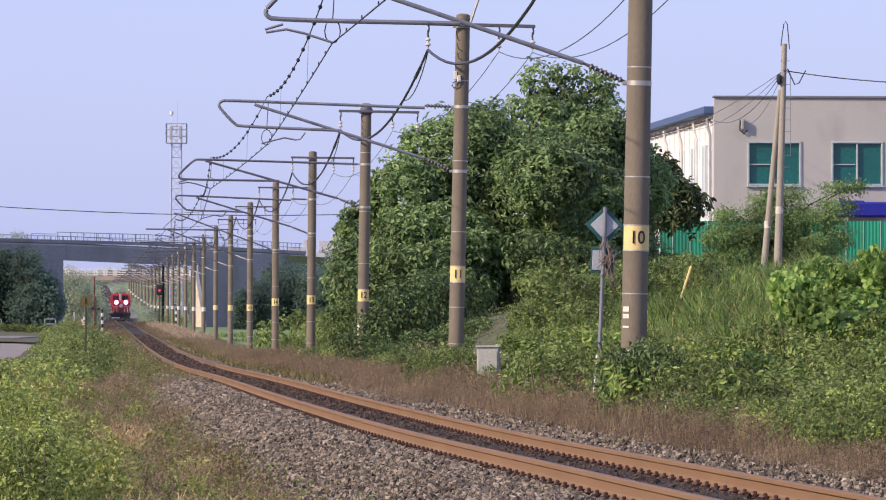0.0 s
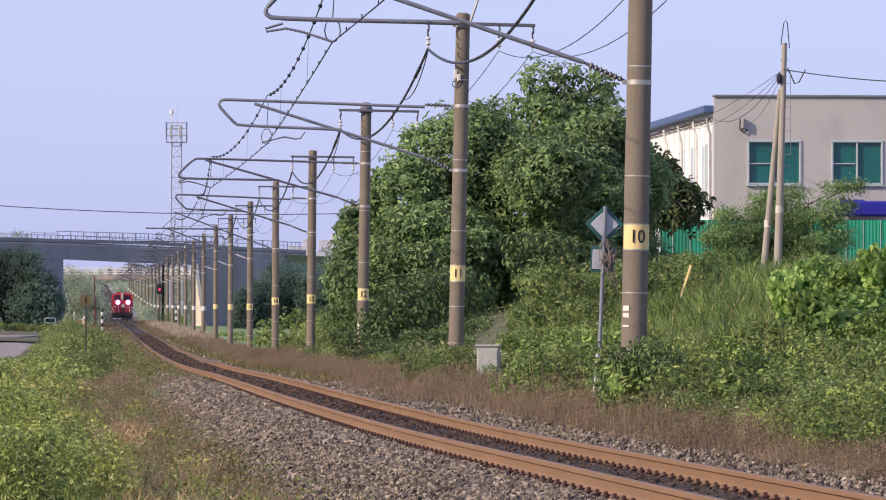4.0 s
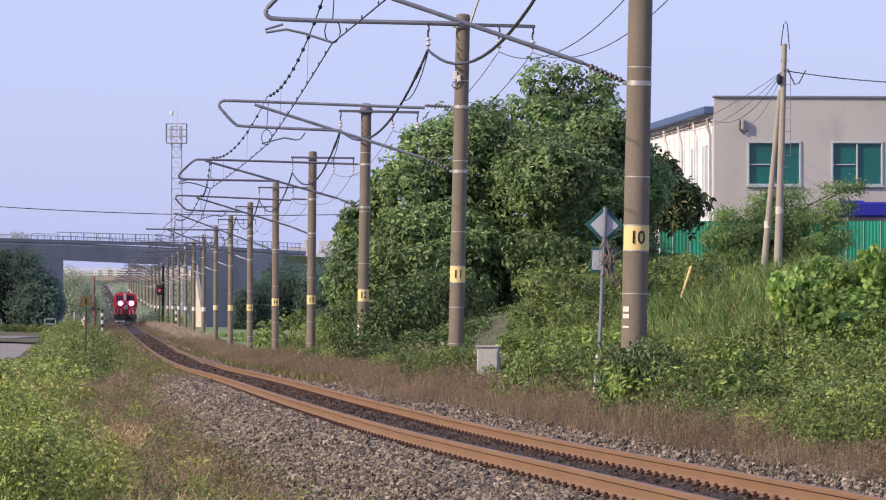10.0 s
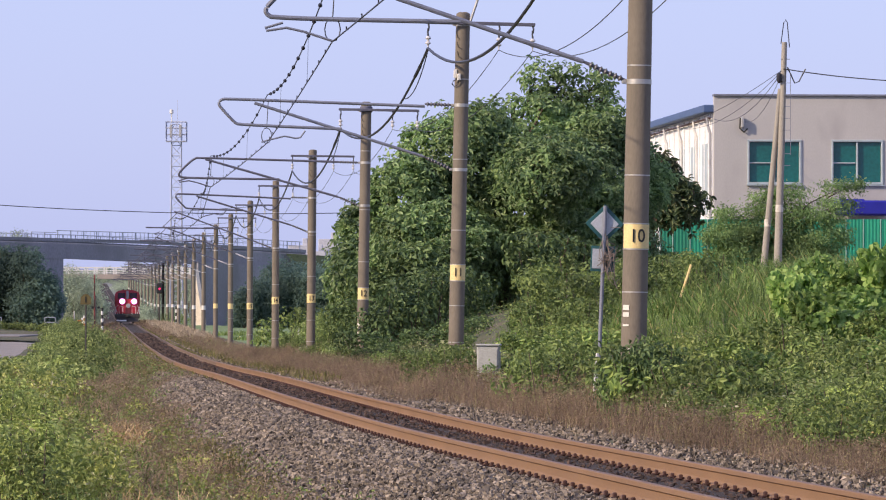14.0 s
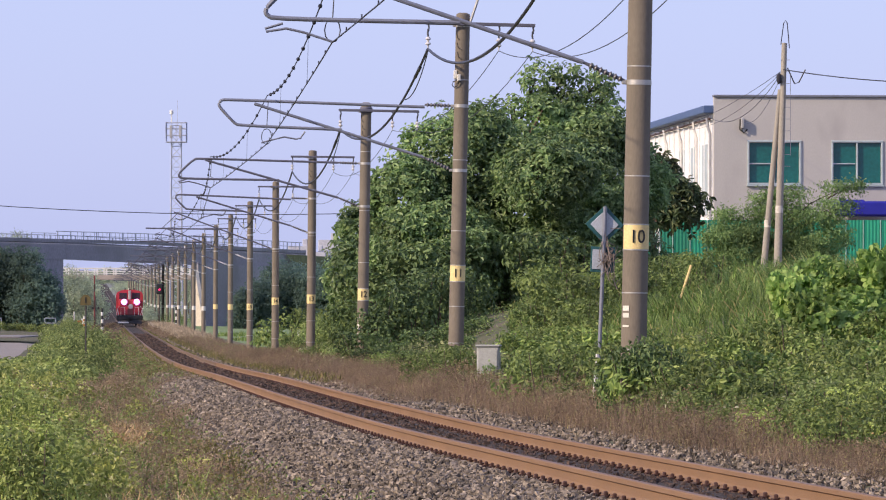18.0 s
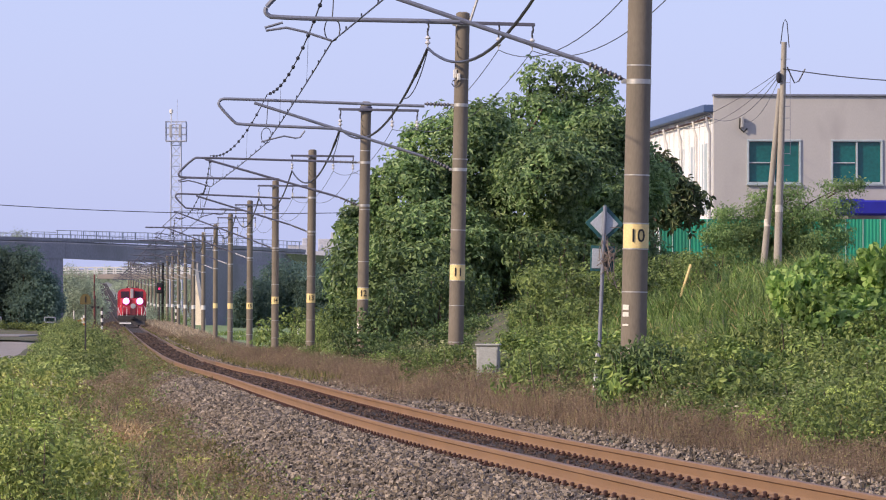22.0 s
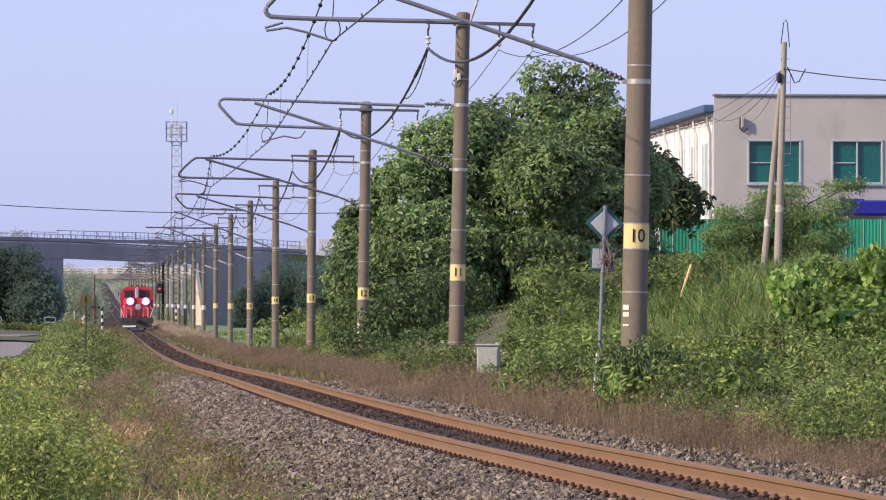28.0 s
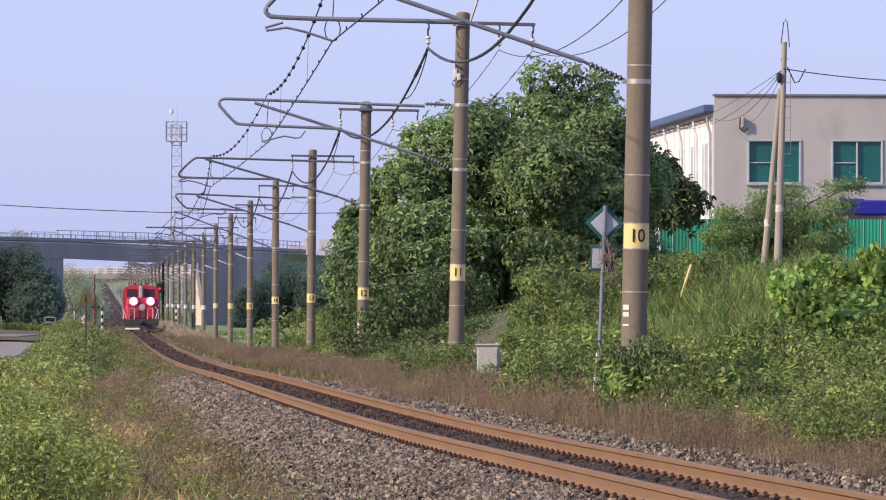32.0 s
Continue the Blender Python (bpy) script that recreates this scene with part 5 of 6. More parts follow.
def build_shrubs():
    # belt at the foot of the right bank and up the slope
    for k in range(56):
        d = 66 + 125 * (k / 56) + rng.uniform(-1, 1)
        o = 3.95 + rng.uniform(-0.3, 0.35)
        put_shrub(int(rng.choice([0, 1, 0, 1, 3, 6])), o, d, rng.uniform(0.65, 1.05), 0.75 if in_hollow(o + float(track_x(d)), d) else 0.9)
    for row, n, far, size in ((5.2, 50, 112, (0.8, 1.2)), (6.9, 36, 90, (0.6, 1.0))):
        for k in range(n):
            d = 66 + far * (k / n) + rng.uniform(-1.5, 1.5)
            o = row + rng.uniform(-0.5, 0.7)
            if not in_hollow(o + float(track_x(d)), d) and (row < 6 or d < 84):
                put_shrub(int(rng.choice([0, 1, 3, 2])), o, d, rng.uniform(*size), 0.9)
    # close round the foot of the nearest mast and sign
    for o, d, s, kd in ((2.75, 74.0, 1.0, 2), (3.1, 73.2, 0.9, 1), (3.0, 78.5, 0.8, 5), (3.0, 80, 1.1, 0), (2.5, 86, 1.0, 1), (2.9, 90, 1.1, 0), (3.2, 71, 0.9, 0), (3.5, 69.5, 0.9, 2), (2.8, 96, 1.1, 1), (2.9, 102, 1.0, 0)):
        put_shrub(kd, o + 0.5, d, s * 1.12, 1.05)
    for x, d, s, tall, kd in ((2.72, 74.3, 0.75, 1.75, 5), (2.98, 74.6, 0.8, 1.7, 5), (2.5, 74.9, 0.5, 1.9, 5), (3.1, 73.0, 0.6, 1.2, 1)):
        put_shrub(kd, 0, d, s, tall, x)
    for k in range(12):
        put_shrub(int(rng.choice([7, 8, 0, 1])), 3.2 + rng.uniform(-0.3, 0.5), 56 + k * 1.2, rng.uniform(0.5, 0.8), 0.9)
    for k in range(30):
        put_shrub(int(rng.choice([6, 9, 6, 9, 8])), -4.9 + 2.1 * rng.uniform(0, 1) ** 1.4, 58 + 75 * (k / 30) + rng.uniform(-2, 2), rng.uniform(0.25, 0.55), 0.9)
    for k in range(34):
        put_shrub(9, -4.5 + 2.0 * rng.uniform(0, 1), 57 + 120 * (k / 34) ** 1.3 + rng.uniform(-2, 2), rng.uniform(0.45, 0.95), rng.uniform(0.7, 1.1))
    for k in range(24):
        put_shrub(9, 2.6 + 1.3 * rng.uniform(0, 1), 48 + 120 * (k / 34) ** 1.2 + rng.uniform(-2, 2), rng.uniform(0.7, 1.2), rng.uniform(0.7, 1.1))
    for k in range(12):
        put_shrub(int(rng.choice([7, 8, 0])), 3.5 + 0.9 * rng.uniform(0, 1), 52 + k * 1.1, rng.uniform(0.45, 0.8), 0.95)
    for k in range(14):
        put_shrub(int(rng.choice([7, 8, 7])), -5.3 + rng.uniform(-0.6, 0.4), 60 + 60 * (k / 14) + rng.uniform(-2, 2), rng.uniform(0.5, 0.8), rng.uniform(0.8, 1.1))
    # broad-leaved vine over the near right bank
    for o, d, s in ((5.2, 70, 0.8), (5.9, 72, 1.0), (6.3, 76, 1.05), (5.6, 78, 1.0), (6.6, 80, 1.1), (7.2, 84, 1.0), (6.0, 85, 0.9), (5.0, 74, 0.75), (7.2, 77, 1.0), (6.9, 73, 1.0), (5.6, 66, 0.8), (4.9, 67, 0.6), (6.2, 68, 1.0), (8.0, 86, 1.15), (7.4, 81, 1.25), (6.9, 88, 1.1), (4.6, 72, 0.7), (5.0, 79, 0.8), (4.4, 69, 0.7), (5.6, 82, 0.9), (6.4, 90, 1.15), (6.0, 80, 1.1)):
        put_shrub(4, o + 1.25, d, s * rng.uniform(0.75, 1.05), rng.uniform(0.85, 1.35))
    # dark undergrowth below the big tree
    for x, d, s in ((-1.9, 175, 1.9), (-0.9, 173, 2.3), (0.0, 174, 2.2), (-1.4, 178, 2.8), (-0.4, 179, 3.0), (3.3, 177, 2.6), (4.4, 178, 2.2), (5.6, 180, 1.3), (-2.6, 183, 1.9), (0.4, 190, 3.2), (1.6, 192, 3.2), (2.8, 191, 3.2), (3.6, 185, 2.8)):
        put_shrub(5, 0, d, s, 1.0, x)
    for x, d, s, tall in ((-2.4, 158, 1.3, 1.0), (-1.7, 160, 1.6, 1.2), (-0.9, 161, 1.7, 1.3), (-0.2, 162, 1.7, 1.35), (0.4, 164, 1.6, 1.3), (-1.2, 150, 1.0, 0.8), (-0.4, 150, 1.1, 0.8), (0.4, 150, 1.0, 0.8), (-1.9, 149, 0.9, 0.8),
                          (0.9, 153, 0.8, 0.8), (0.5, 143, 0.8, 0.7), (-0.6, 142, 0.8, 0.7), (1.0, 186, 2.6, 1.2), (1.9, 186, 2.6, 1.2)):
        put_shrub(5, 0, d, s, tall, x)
    for x, d, kd in ((-0.45, 113, 0), (0.05, 112.5, 1), (0.5, 113.5, 0), (0.2, 111, 1)):
        put_shrub(kd, 0, d, 0.9, 1.1, x)
    put_shrub(0, 0, 262, 2.7, 1.05, -7.5)
    put_shrub(1, 0, 264, 2.2, 1.0, -6.5)
    # lighter shrubs in front of the dark ones
    for k in range(22):
        d = 122 + rng.uniform(-3, 12)
        put_shrub(int(rng.choice([0, 1, 0])), 0, d, rng.uniform(0.9, 1.5), 1.0, rng.uniform(2.5, 6.2))
    for x, d, s in ((2.2, 124, 1.3), (2.9, 126, 1.65), (3.4, 123, 1.5), (3.9, 128, 1.6), (2.7, 130, 1.75), (3.3, 131, 1.8), (2.1, 118, 0.9), (2.8, 117, 1.0), (3.3, 116, 1.1)):
        put_shrub(int(rng.choice([0, 1])), 0, d, s, 1.0, x)
    # left of the track
    for k in range(30):
        d = 54 + 110 * (k / 30) ** 1.2 + rng.uniform(-1, 1)
        put_shrub(int(rng.choice([7, 8, 7, 6, 8] if d < 95 else [2, 3, 0, 6, 7])), -5.4 + rng.uniform(-1.2, 0.4), d, rng.uniform(0.55, 1.08), rng.uniform(0.8, 1.15))
    for k in range(26):
        d = 56 + 100 * (k / 26) + rng.uniform(-1, 1)
        put_shrub(int(rng.choice([7, 8, 3] if d < 95 else [2, 3, 8])), -7.5 + rng.uniform(-1.4, 1.0), d, rng.uniform(0.55, 1.08), rng.uniform(0.8, 1.15))
    sp = []
    for k in range(60):
        d = 165 + 250 * (k / 60) + rng.uniform(-3, 3)
        o = -4.9 + rng.uniform(-1.9, 1.2)
        h = rng.uniform(1.5, 2.5) * (1.0 if o > -5.0 else 0.55 if o > -5.8 else 0.35)
        if d < 245 and o > -6.6:
            h *= 0.45
        sp.append((o + float(track_x(d)), d, rng.uniform(0.9, 1.4), h))
    for k in range(40):
        d = 410 + 190 * (k / 40)
        sp.append((float(track_x(d)) - 6.3 + rng.uniform(-1.0, 0.5), d, rng.uniform(0.9, 1.4), rng.uniform(0.9, 1.75)))
    sp += [(-50.5 + 0.85 * k, 571 + rng.uniform(-1, 1), 0.7, rng.uniform(0.85, 1.15)) for k in range(12)]
    bush_mass("lineside_bushes", sp, LEAF_M, "green bushes massed beside the track", 0.13, 700)
    sp = []
    for k in range(26):
        d = 188 + 80 * (k / 26)
        sp.append((float(track_x(d)) + 5.0 + rng.uniform(-0.6, 2.6), d, rng.uniform(0.9, 1.4), rng.uniform(0.9, 1.6) * (1.7 if d < 215 else 0.75)))
    sp += [(-30.6, 600, 1.3, 1.9), (-29.4, 596, 1.0, 1.5), (-28.9, 606, 1.1, 2.2)]
    for k in range(30):
        d = 150 + 75 * rng.uniform(0, 1)
        x = float(track_x(d)) + rng.uniform(5.5, 9)
        if not in_hollow(x, d):
            sp.append((x, d, rng.uniform(0.8, 1.3), rng.uniform(0.9, 1.7)))
    bush_mass("mast_bushes", sp, LEAF_A, "low olive-green bushes round the masts", 0.1, 900)
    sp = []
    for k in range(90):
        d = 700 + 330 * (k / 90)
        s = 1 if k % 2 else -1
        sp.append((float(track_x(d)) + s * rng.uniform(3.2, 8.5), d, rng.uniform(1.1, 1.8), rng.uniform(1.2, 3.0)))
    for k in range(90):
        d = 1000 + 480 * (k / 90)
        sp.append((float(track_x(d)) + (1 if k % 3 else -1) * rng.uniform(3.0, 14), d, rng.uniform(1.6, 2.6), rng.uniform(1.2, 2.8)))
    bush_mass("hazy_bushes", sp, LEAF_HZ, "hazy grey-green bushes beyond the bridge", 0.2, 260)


build_shrubs()
build_thickets()


# ---- trees ----
def tree(name, label, at, lobes, trunk_r, clusters, per, cr, size, broad, material, whorl=0):
    """Tapered trunk, limbs to the lobes and a crown of leaf clusters round them; lobes in world metres."""
    at = Vector(at)
    root = thing(name, Matrix.Translation(at), label, "tree", "trees")
    lob = [(l[0] - at.x, l[1] - at.y, l[2] - at.z, l[3], l[4], l[5]) for l in lobes]
    top = max(l[2] for l in lob)
    g = Geo()
    g.tube([(0, 0, -0.3), (0.05, 0.02, top * 0.3), (-0.04, 0.05, top * 0.5), (0.1, 0, top * 0.68)], trunk_r, 10, trunk_r * 0.35)
    part("trunk", g, BARK, root)
    for l in lob:
        g = Geo()
        q = Vector(l[:3])
        s = Vector((0, 0, max(0.3, min(top * 0.7, q.z * 0.55))))
        g.tube([s, s.lerp(q, 0.5) + Vector((0, 0, 0.25)), q], trunk_r * 0.3, 7, trunk_r * 0.08)
        for k in range(5 if l[3] > 0.7 else 1):
            u = unit(rng.normal(size=3)) * np.array(l[3:6]) * 0.85
            g.tube([q.lerp(s, 0.25), q + Vector(u * 0.5), q + Vector(u)], trunk_r * 0.1, 5, trunk_r * 0.05)
        part("limb", g, BARK, root)
    if whorl:
        lob = lob + [(x + a * 0.75 * math.cos(t) * math.cos(e), y + b * 0.75 * math.sin(t) * math.cos(e), z + c * 0.8 * math.sin(e), a * q, b * q, c * q * 0.6)
                     for x, y, z, a, b, c in lob if a > 0.7 for t, e, q in rng.uniform((2.9, -0.5, 0.25), (6.5, 1.3, 0.45), (8, 3))]
        cc, nn = lump_cloud(lob, clusters * per // whorl, 0.58, 1.0)
        cc = cc + nn * rng.exponential(0.11, (len(cc), 1))
        me = bulk("crown", *rosettes(cc, nn + np.array([-0.1, -0.15, 0.35]), whorl, size, broad), material)
        part("crown", me, material, root)
        return root
    cc, nn = lump_cloud(lob, clusters, 0.62, 1.3)
    c = np.repeat(cc, per, 0) + rng.normal(size=(clusters * per, 3)) * cr * np.array([1, 1, 0.75])
    nr = np.repeat(nn, per, 0) * 0.9 + rng.normal(size=(clusters * per, 3)) * 0.42 + np.array([0, 0, 0.3])
    me = bulk("crown", *leaves(c, nr, size, broad, True, 0.9), material)
    part("crown", me, material, root)
    return root


def out_from_eye(k, rows):
    """Moves and grows rows (x, y, z, rx, ry, rz) away from the eye by the factor k."""
    return [(x * k, y * k, EYE_Z + (z - EYE_Z) * k, a * k, b * k, c * k) for x, y, z, a, b, c in rows]


def build_trees():
    big = [(3.0, 141, 6.4, 1.25, 1.2, 0.85), (4.1, 140, 6.25, 0.8, 0.9, 0.8), (2.6, 140, 7.0, 0.45, 0.6, 0.4), (0.6, 139, 5.5, 1.7, 1.5, 1.5), (-0.95, 138, 4.45, 1.0, 1.2, 1.25), (2.6, 139, 4.6, 2.4, 1.8, 1.9),
           (4.6, 141, 5.0, 1.2, 1.3, 1.6), (-0.2, 137, 3.0, 1.8, 1.5, 1.5), (3.4, 138, 2.9, 2.4, 1.6, 1.4), (0.95, 139, 6.45, 0.8, 0.9, 0.6), (2.7, 136, 5.1, 1.1, 0.9, 0.9)]
    big = out_from_eye(1.32, big)
    big += [(5.5, 186, 9.75, 0.36, 0.5, 0.32), (3.2, 186, 9.75, 0.36, 0.5, 0.5), (4.3, 186, 10.0, 0.6, 0.6, 0.3), (5.75, 187, 8.9, 0.4, 0.6, 0.45), (5.6, 187, 8.0, 0.7, 0.8, 0.8), (1.4, 186, 8.5, 0.5, 0.6, 0.35), (3.55, 186, 9.2, 0.4, 0.5, 0.35), (4.5, 186, 9.25, 0.6, 0.6, 0.25), (5.55, 186, 9.2, 0.4, 0.5, 0.3), (2.5, 186, 8.9, 0.35, 0.5, 0.3)]
    tree("broadleaf_tree", "large dense dark green broadleaf tree on the bank", (2.1, 186, float(ground_z(2.1, 186))), big, 0.34, 3300, 36, 0.2, 0.185, 0.5, LEAF_T, 8)
    side = out_from_eye(1.5, [(-2.1, 139, 3.9, 0.6, 0.7, 0.6), (-1.6, 139, 3.2, 0.7, 0.7, 0.8), (-2.3, 138, 2.6, 0.7, 0.7, 0.9)])
    tree("broadleaf_tree", "small dark green tree at the edge of the wood", (-3.1, 208, float(ground_z(-3.1, 208))), side, 0.11, 190, 40, 0.22, 0.23, 0.55, LEAF_T, 8)
    dark = out_from_eye(1.28, [(6.1, 158, 5.3, 0.9, 0.8, 1.0), (6.9, 158, 4.9, 0.75, 0.7, 0.7), (5.6, 158, 6.2, 0.5, 0.5, 0.6), (6.2, 158, 4.75, 0.9, 0.8, 0.4)])
    tree("broadleaf_tree", "dark reddish-green tree beside the white hall", (7.9, 202, float(ground_z(7.9, 202))), dark, 0.14, 190, 34, 0.32, 0.28, 0.42, LEAF_D, 8)
    feat = out_from_eye(1.17, [(9.3, 154, 4.0, 1.1, 0.9, 0.3), (8.5, 154, 4.5, 0.8, 0.6, 0.18), (10.5, 154, 4.4, 1.0, 0.7, 0.22), (9.9, 154, 5.1, 0.6, 0.6, 0.14), (9.3, 154, 5.0, 0.45, 0.5, 0.12), (11.5, 154, 5.3, 0.6, 0.5, 0.1), (11.3, 154, 4.75, 0.6, 0.5, 0.14), (8.2, 154, 3.9, 0.8, 0.8, 0.3), (10.7, 154, 3.8, 1.1, 0.8, 0.35), (8.9, 154, 3.3, 1.2, 0.9, 0.4), (10.2, 154, 3.3, 1.3, 0.9, 0.4), (9.8, 154, 4.6, 0.9, 0.7, 0.2)])
    tree("feathery_tree", "young feathery green tree before the factory", (11.2, 180, float(ground_z(11.2, 180))), feat, 0.1, 700, 44, 0.17, 0.11, 0.4, LEAF_F)
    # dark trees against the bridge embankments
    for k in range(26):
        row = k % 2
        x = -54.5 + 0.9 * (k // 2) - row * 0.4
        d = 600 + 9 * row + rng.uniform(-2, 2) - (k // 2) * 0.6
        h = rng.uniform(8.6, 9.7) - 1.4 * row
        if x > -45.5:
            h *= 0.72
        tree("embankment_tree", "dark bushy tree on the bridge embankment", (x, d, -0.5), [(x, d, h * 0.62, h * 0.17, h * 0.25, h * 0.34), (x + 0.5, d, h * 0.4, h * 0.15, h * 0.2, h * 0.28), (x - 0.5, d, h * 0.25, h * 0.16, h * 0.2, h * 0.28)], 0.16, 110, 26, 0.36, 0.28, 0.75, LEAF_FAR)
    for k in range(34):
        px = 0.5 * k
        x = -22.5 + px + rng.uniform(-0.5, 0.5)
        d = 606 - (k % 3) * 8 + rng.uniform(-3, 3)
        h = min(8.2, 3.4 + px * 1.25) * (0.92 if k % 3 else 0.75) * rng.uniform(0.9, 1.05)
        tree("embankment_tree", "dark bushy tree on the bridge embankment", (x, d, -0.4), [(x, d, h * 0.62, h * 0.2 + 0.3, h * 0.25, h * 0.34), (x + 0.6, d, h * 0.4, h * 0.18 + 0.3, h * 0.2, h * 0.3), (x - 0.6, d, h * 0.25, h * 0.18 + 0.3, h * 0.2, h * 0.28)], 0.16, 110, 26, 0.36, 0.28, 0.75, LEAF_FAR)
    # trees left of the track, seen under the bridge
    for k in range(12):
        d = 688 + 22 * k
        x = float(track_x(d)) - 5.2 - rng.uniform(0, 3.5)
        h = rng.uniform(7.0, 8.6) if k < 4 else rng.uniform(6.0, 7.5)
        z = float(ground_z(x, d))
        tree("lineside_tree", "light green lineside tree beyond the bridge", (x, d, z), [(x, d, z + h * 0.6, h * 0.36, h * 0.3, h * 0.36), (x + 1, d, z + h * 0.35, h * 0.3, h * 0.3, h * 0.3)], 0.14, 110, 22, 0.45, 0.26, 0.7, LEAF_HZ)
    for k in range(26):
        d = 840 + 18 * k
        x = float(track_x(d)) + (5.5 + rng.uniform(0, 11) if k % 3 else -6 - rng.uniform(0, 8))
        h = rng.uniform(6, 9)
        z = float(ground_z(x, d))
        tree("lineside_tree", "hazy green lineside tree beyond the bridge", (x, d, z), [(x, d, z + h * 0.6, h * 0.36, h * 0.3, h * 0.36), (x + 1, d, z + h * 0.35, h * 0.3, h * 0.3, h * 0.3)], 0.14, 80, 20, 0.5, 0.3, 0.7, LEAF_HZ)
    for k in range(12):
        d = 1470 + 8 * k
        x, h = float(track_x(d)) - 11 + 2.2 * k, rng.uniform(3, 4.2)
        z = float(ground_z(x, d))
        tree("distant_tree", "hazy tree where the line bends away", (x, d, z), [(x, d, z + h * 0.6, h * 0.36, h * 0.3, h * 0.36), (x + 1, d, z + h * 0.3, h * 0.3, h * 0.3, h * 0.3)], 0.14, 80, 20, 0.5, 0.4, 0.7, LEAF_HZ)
    for x, h in ((-57.6, 12.2), (-56.2, 12.7), (-55.0, 12.5), (-59.2, 12.0)):
        tree("roadside_tree", "pale thin tree behind the bridge deck", (x, 702, -0.4), [(x, 702, h * 0.9, 0.8, 0.8, h * 0.07), (x + 0.3, 702, h * 0.75, 0.7, 0.7, h * 0.1)], 0.1, 26, 20, 0.24, 0.18, 0.7, LEAF_HZ)


build_trees()


# ---- grass, weeds, ballast ----
def build_weeds():
    def spread(n, o0, o1, d0, d1, power=1.6):
        d = d0 + (d1 - d0) * rng.uniform(0, 1, n) ** power
        return rng.uniform(o0, o1, n), d

    def patchy(o, d, s, keep, seed):
        return wob(o * 2, d, s, seed) + rng.normal(size=len(o)) * 0.35 > keep

    # brown weeds: thin stems with many small dry leaves
    ch = []
    for n, o0, o1, d0, d1, h in ((42000, 2.15, 3.75, 40, 230, 0.46), (20000, -4.7, -2.75, 44, 190, 0.34), (30000, -3.5, -1.2, 135, 520, 0.26), (7000, -3.0, -2.2, 85, 150, 0.22), (12000, 1.5, 2.8, 100, 480, 0.2), (16000, 1.8, 4.8, 190, 520, 0.34), (9000, -4.6, -1.1, 330, 720, 0.34), (9000, 1.1, 4.6, 400, 720, 0.34)):
        o, d = spread(n, o0, o1, d0, d1)
        ok = patchy(o, d, 1.3, -0.55 if o0 > 0 else -0.05, 1.0)
        o, d = o[ok], d[ok]
        p = place(o, d)
        hh = h * (1 + 0.45 * wob(o * 2, d, 1.2, 4.0)) * (np.clip((o - 1.8) / 0.8, 0.3, 1) * np.clip((d - 40) / 30, 0.5, 1) if o0 > 2 else 1)
        ch.append(blades(p, hh, 0.003 + d * 0.00004, 0.45))
        for k in range(4):
            top = p + np.array([0, 0, 1.0]) * (hh * rng.uniform(0.25, 1.05, len(o)))[:, None] + rng.normal(size=p.shape) * np.array([0.06, 0.06, 0.02])
            ch.append(leaves(top, rng.normal(size=p.shape) + np.array([0, -0.2, 0.5]), 0.018 + d * 0.0001, 0.4, False))
    stuff("brown_weeds", ch, WEED, "dry reddish-brown weeds beside the ballast", "weeds")
    ch = []
    for n, o0, o1, d0, d1, h in ((12000, 3.6, 8.0, 50, 190, 0.36), (15000, 7.0, 16, 85, 168, 0.42), (12000, -10.0, -3.6, 46, 180, 0.42), (3500, -4.8, -1.9, 120, 520, 0.3), (2500, 2.2, 5, 190, 520, 0.32)):
        o, d = spread(n, o0, o1, d0, d1, 1.3)
        p = place(o, d)
        p = p[~((d > 118) & (d < 182) & (np.abs(p[:, 0] / d + 0.003) < 0.0155))]
        ch.append(blades(p, h * (1 + 0.5 * wob(p[:, 0], p[:, 1], 1.5, 2.0)), 0.013 + p[:, 1] * 0.0001, 0.7))
    for k in range(420):
        d, o = 80 + 76 * rng.uniform(0, 1), rng.uniform(6.2, 14.5)
        if in_hollow(o + float(track_x(d)), d):
            continue
        p = place(np.full(34, o), np.full(34, d)) + rng.normal(size=(34, 3)) * np.array([0.1, 0.1, 0.0])
        ch.append(blades(p, rng.uniform(0.4, 0.85), 0.03, 1.1))
    for d0, h in ((272, 0.25), (296, 0.3), (322, 0.3), (356, 0.35), (400, 0.4), (455, 0.5)):
        o, d = rng.uniform(6.5, 34, 2600), d0 + rng.uniform(-3, 3, 2600)
        ch.append(blades(place(o, d), h, 0.06, 0.7))
    stuff("grass", ch, GRASS, "long green grass on the banks", "grass")
    ch = []
    for n, o0, o1, d0, d1 in ((22000, 3.4, 13.0, 52, 190), (26000, -10.5, -3.9, 45, 200), (16000, -4.6, -2.4, 45, 260), (9000, -3.2, -1.5, 140, 420)):
        o, d = spread(n, o0, o1, d0, d1, 1.3)
        ok = patchy(o, d, 1.1, -0.1, 3.0)
        o, d = o[ok], d[ok]
        p = place(o, d)
        p[:, 2] += rng.uniform(0.02, 0.3, len(o)) * (1 + 0.6 * wob(o, d, 1.3, 6.0))
        ch.append(leaves(p, rng.normal(size=p.shape) * 0.5 + np.array([-0.2, -0.4, 0.8]), 0.035 + d * 0.0003, 0.5, True))
    stuff("undergrowth", ch, LEAF_A, "low mixed green leafy undergrowth on the banks", "undergrowth")
    # yellowing sprigs among the brown weeds
    ch = []
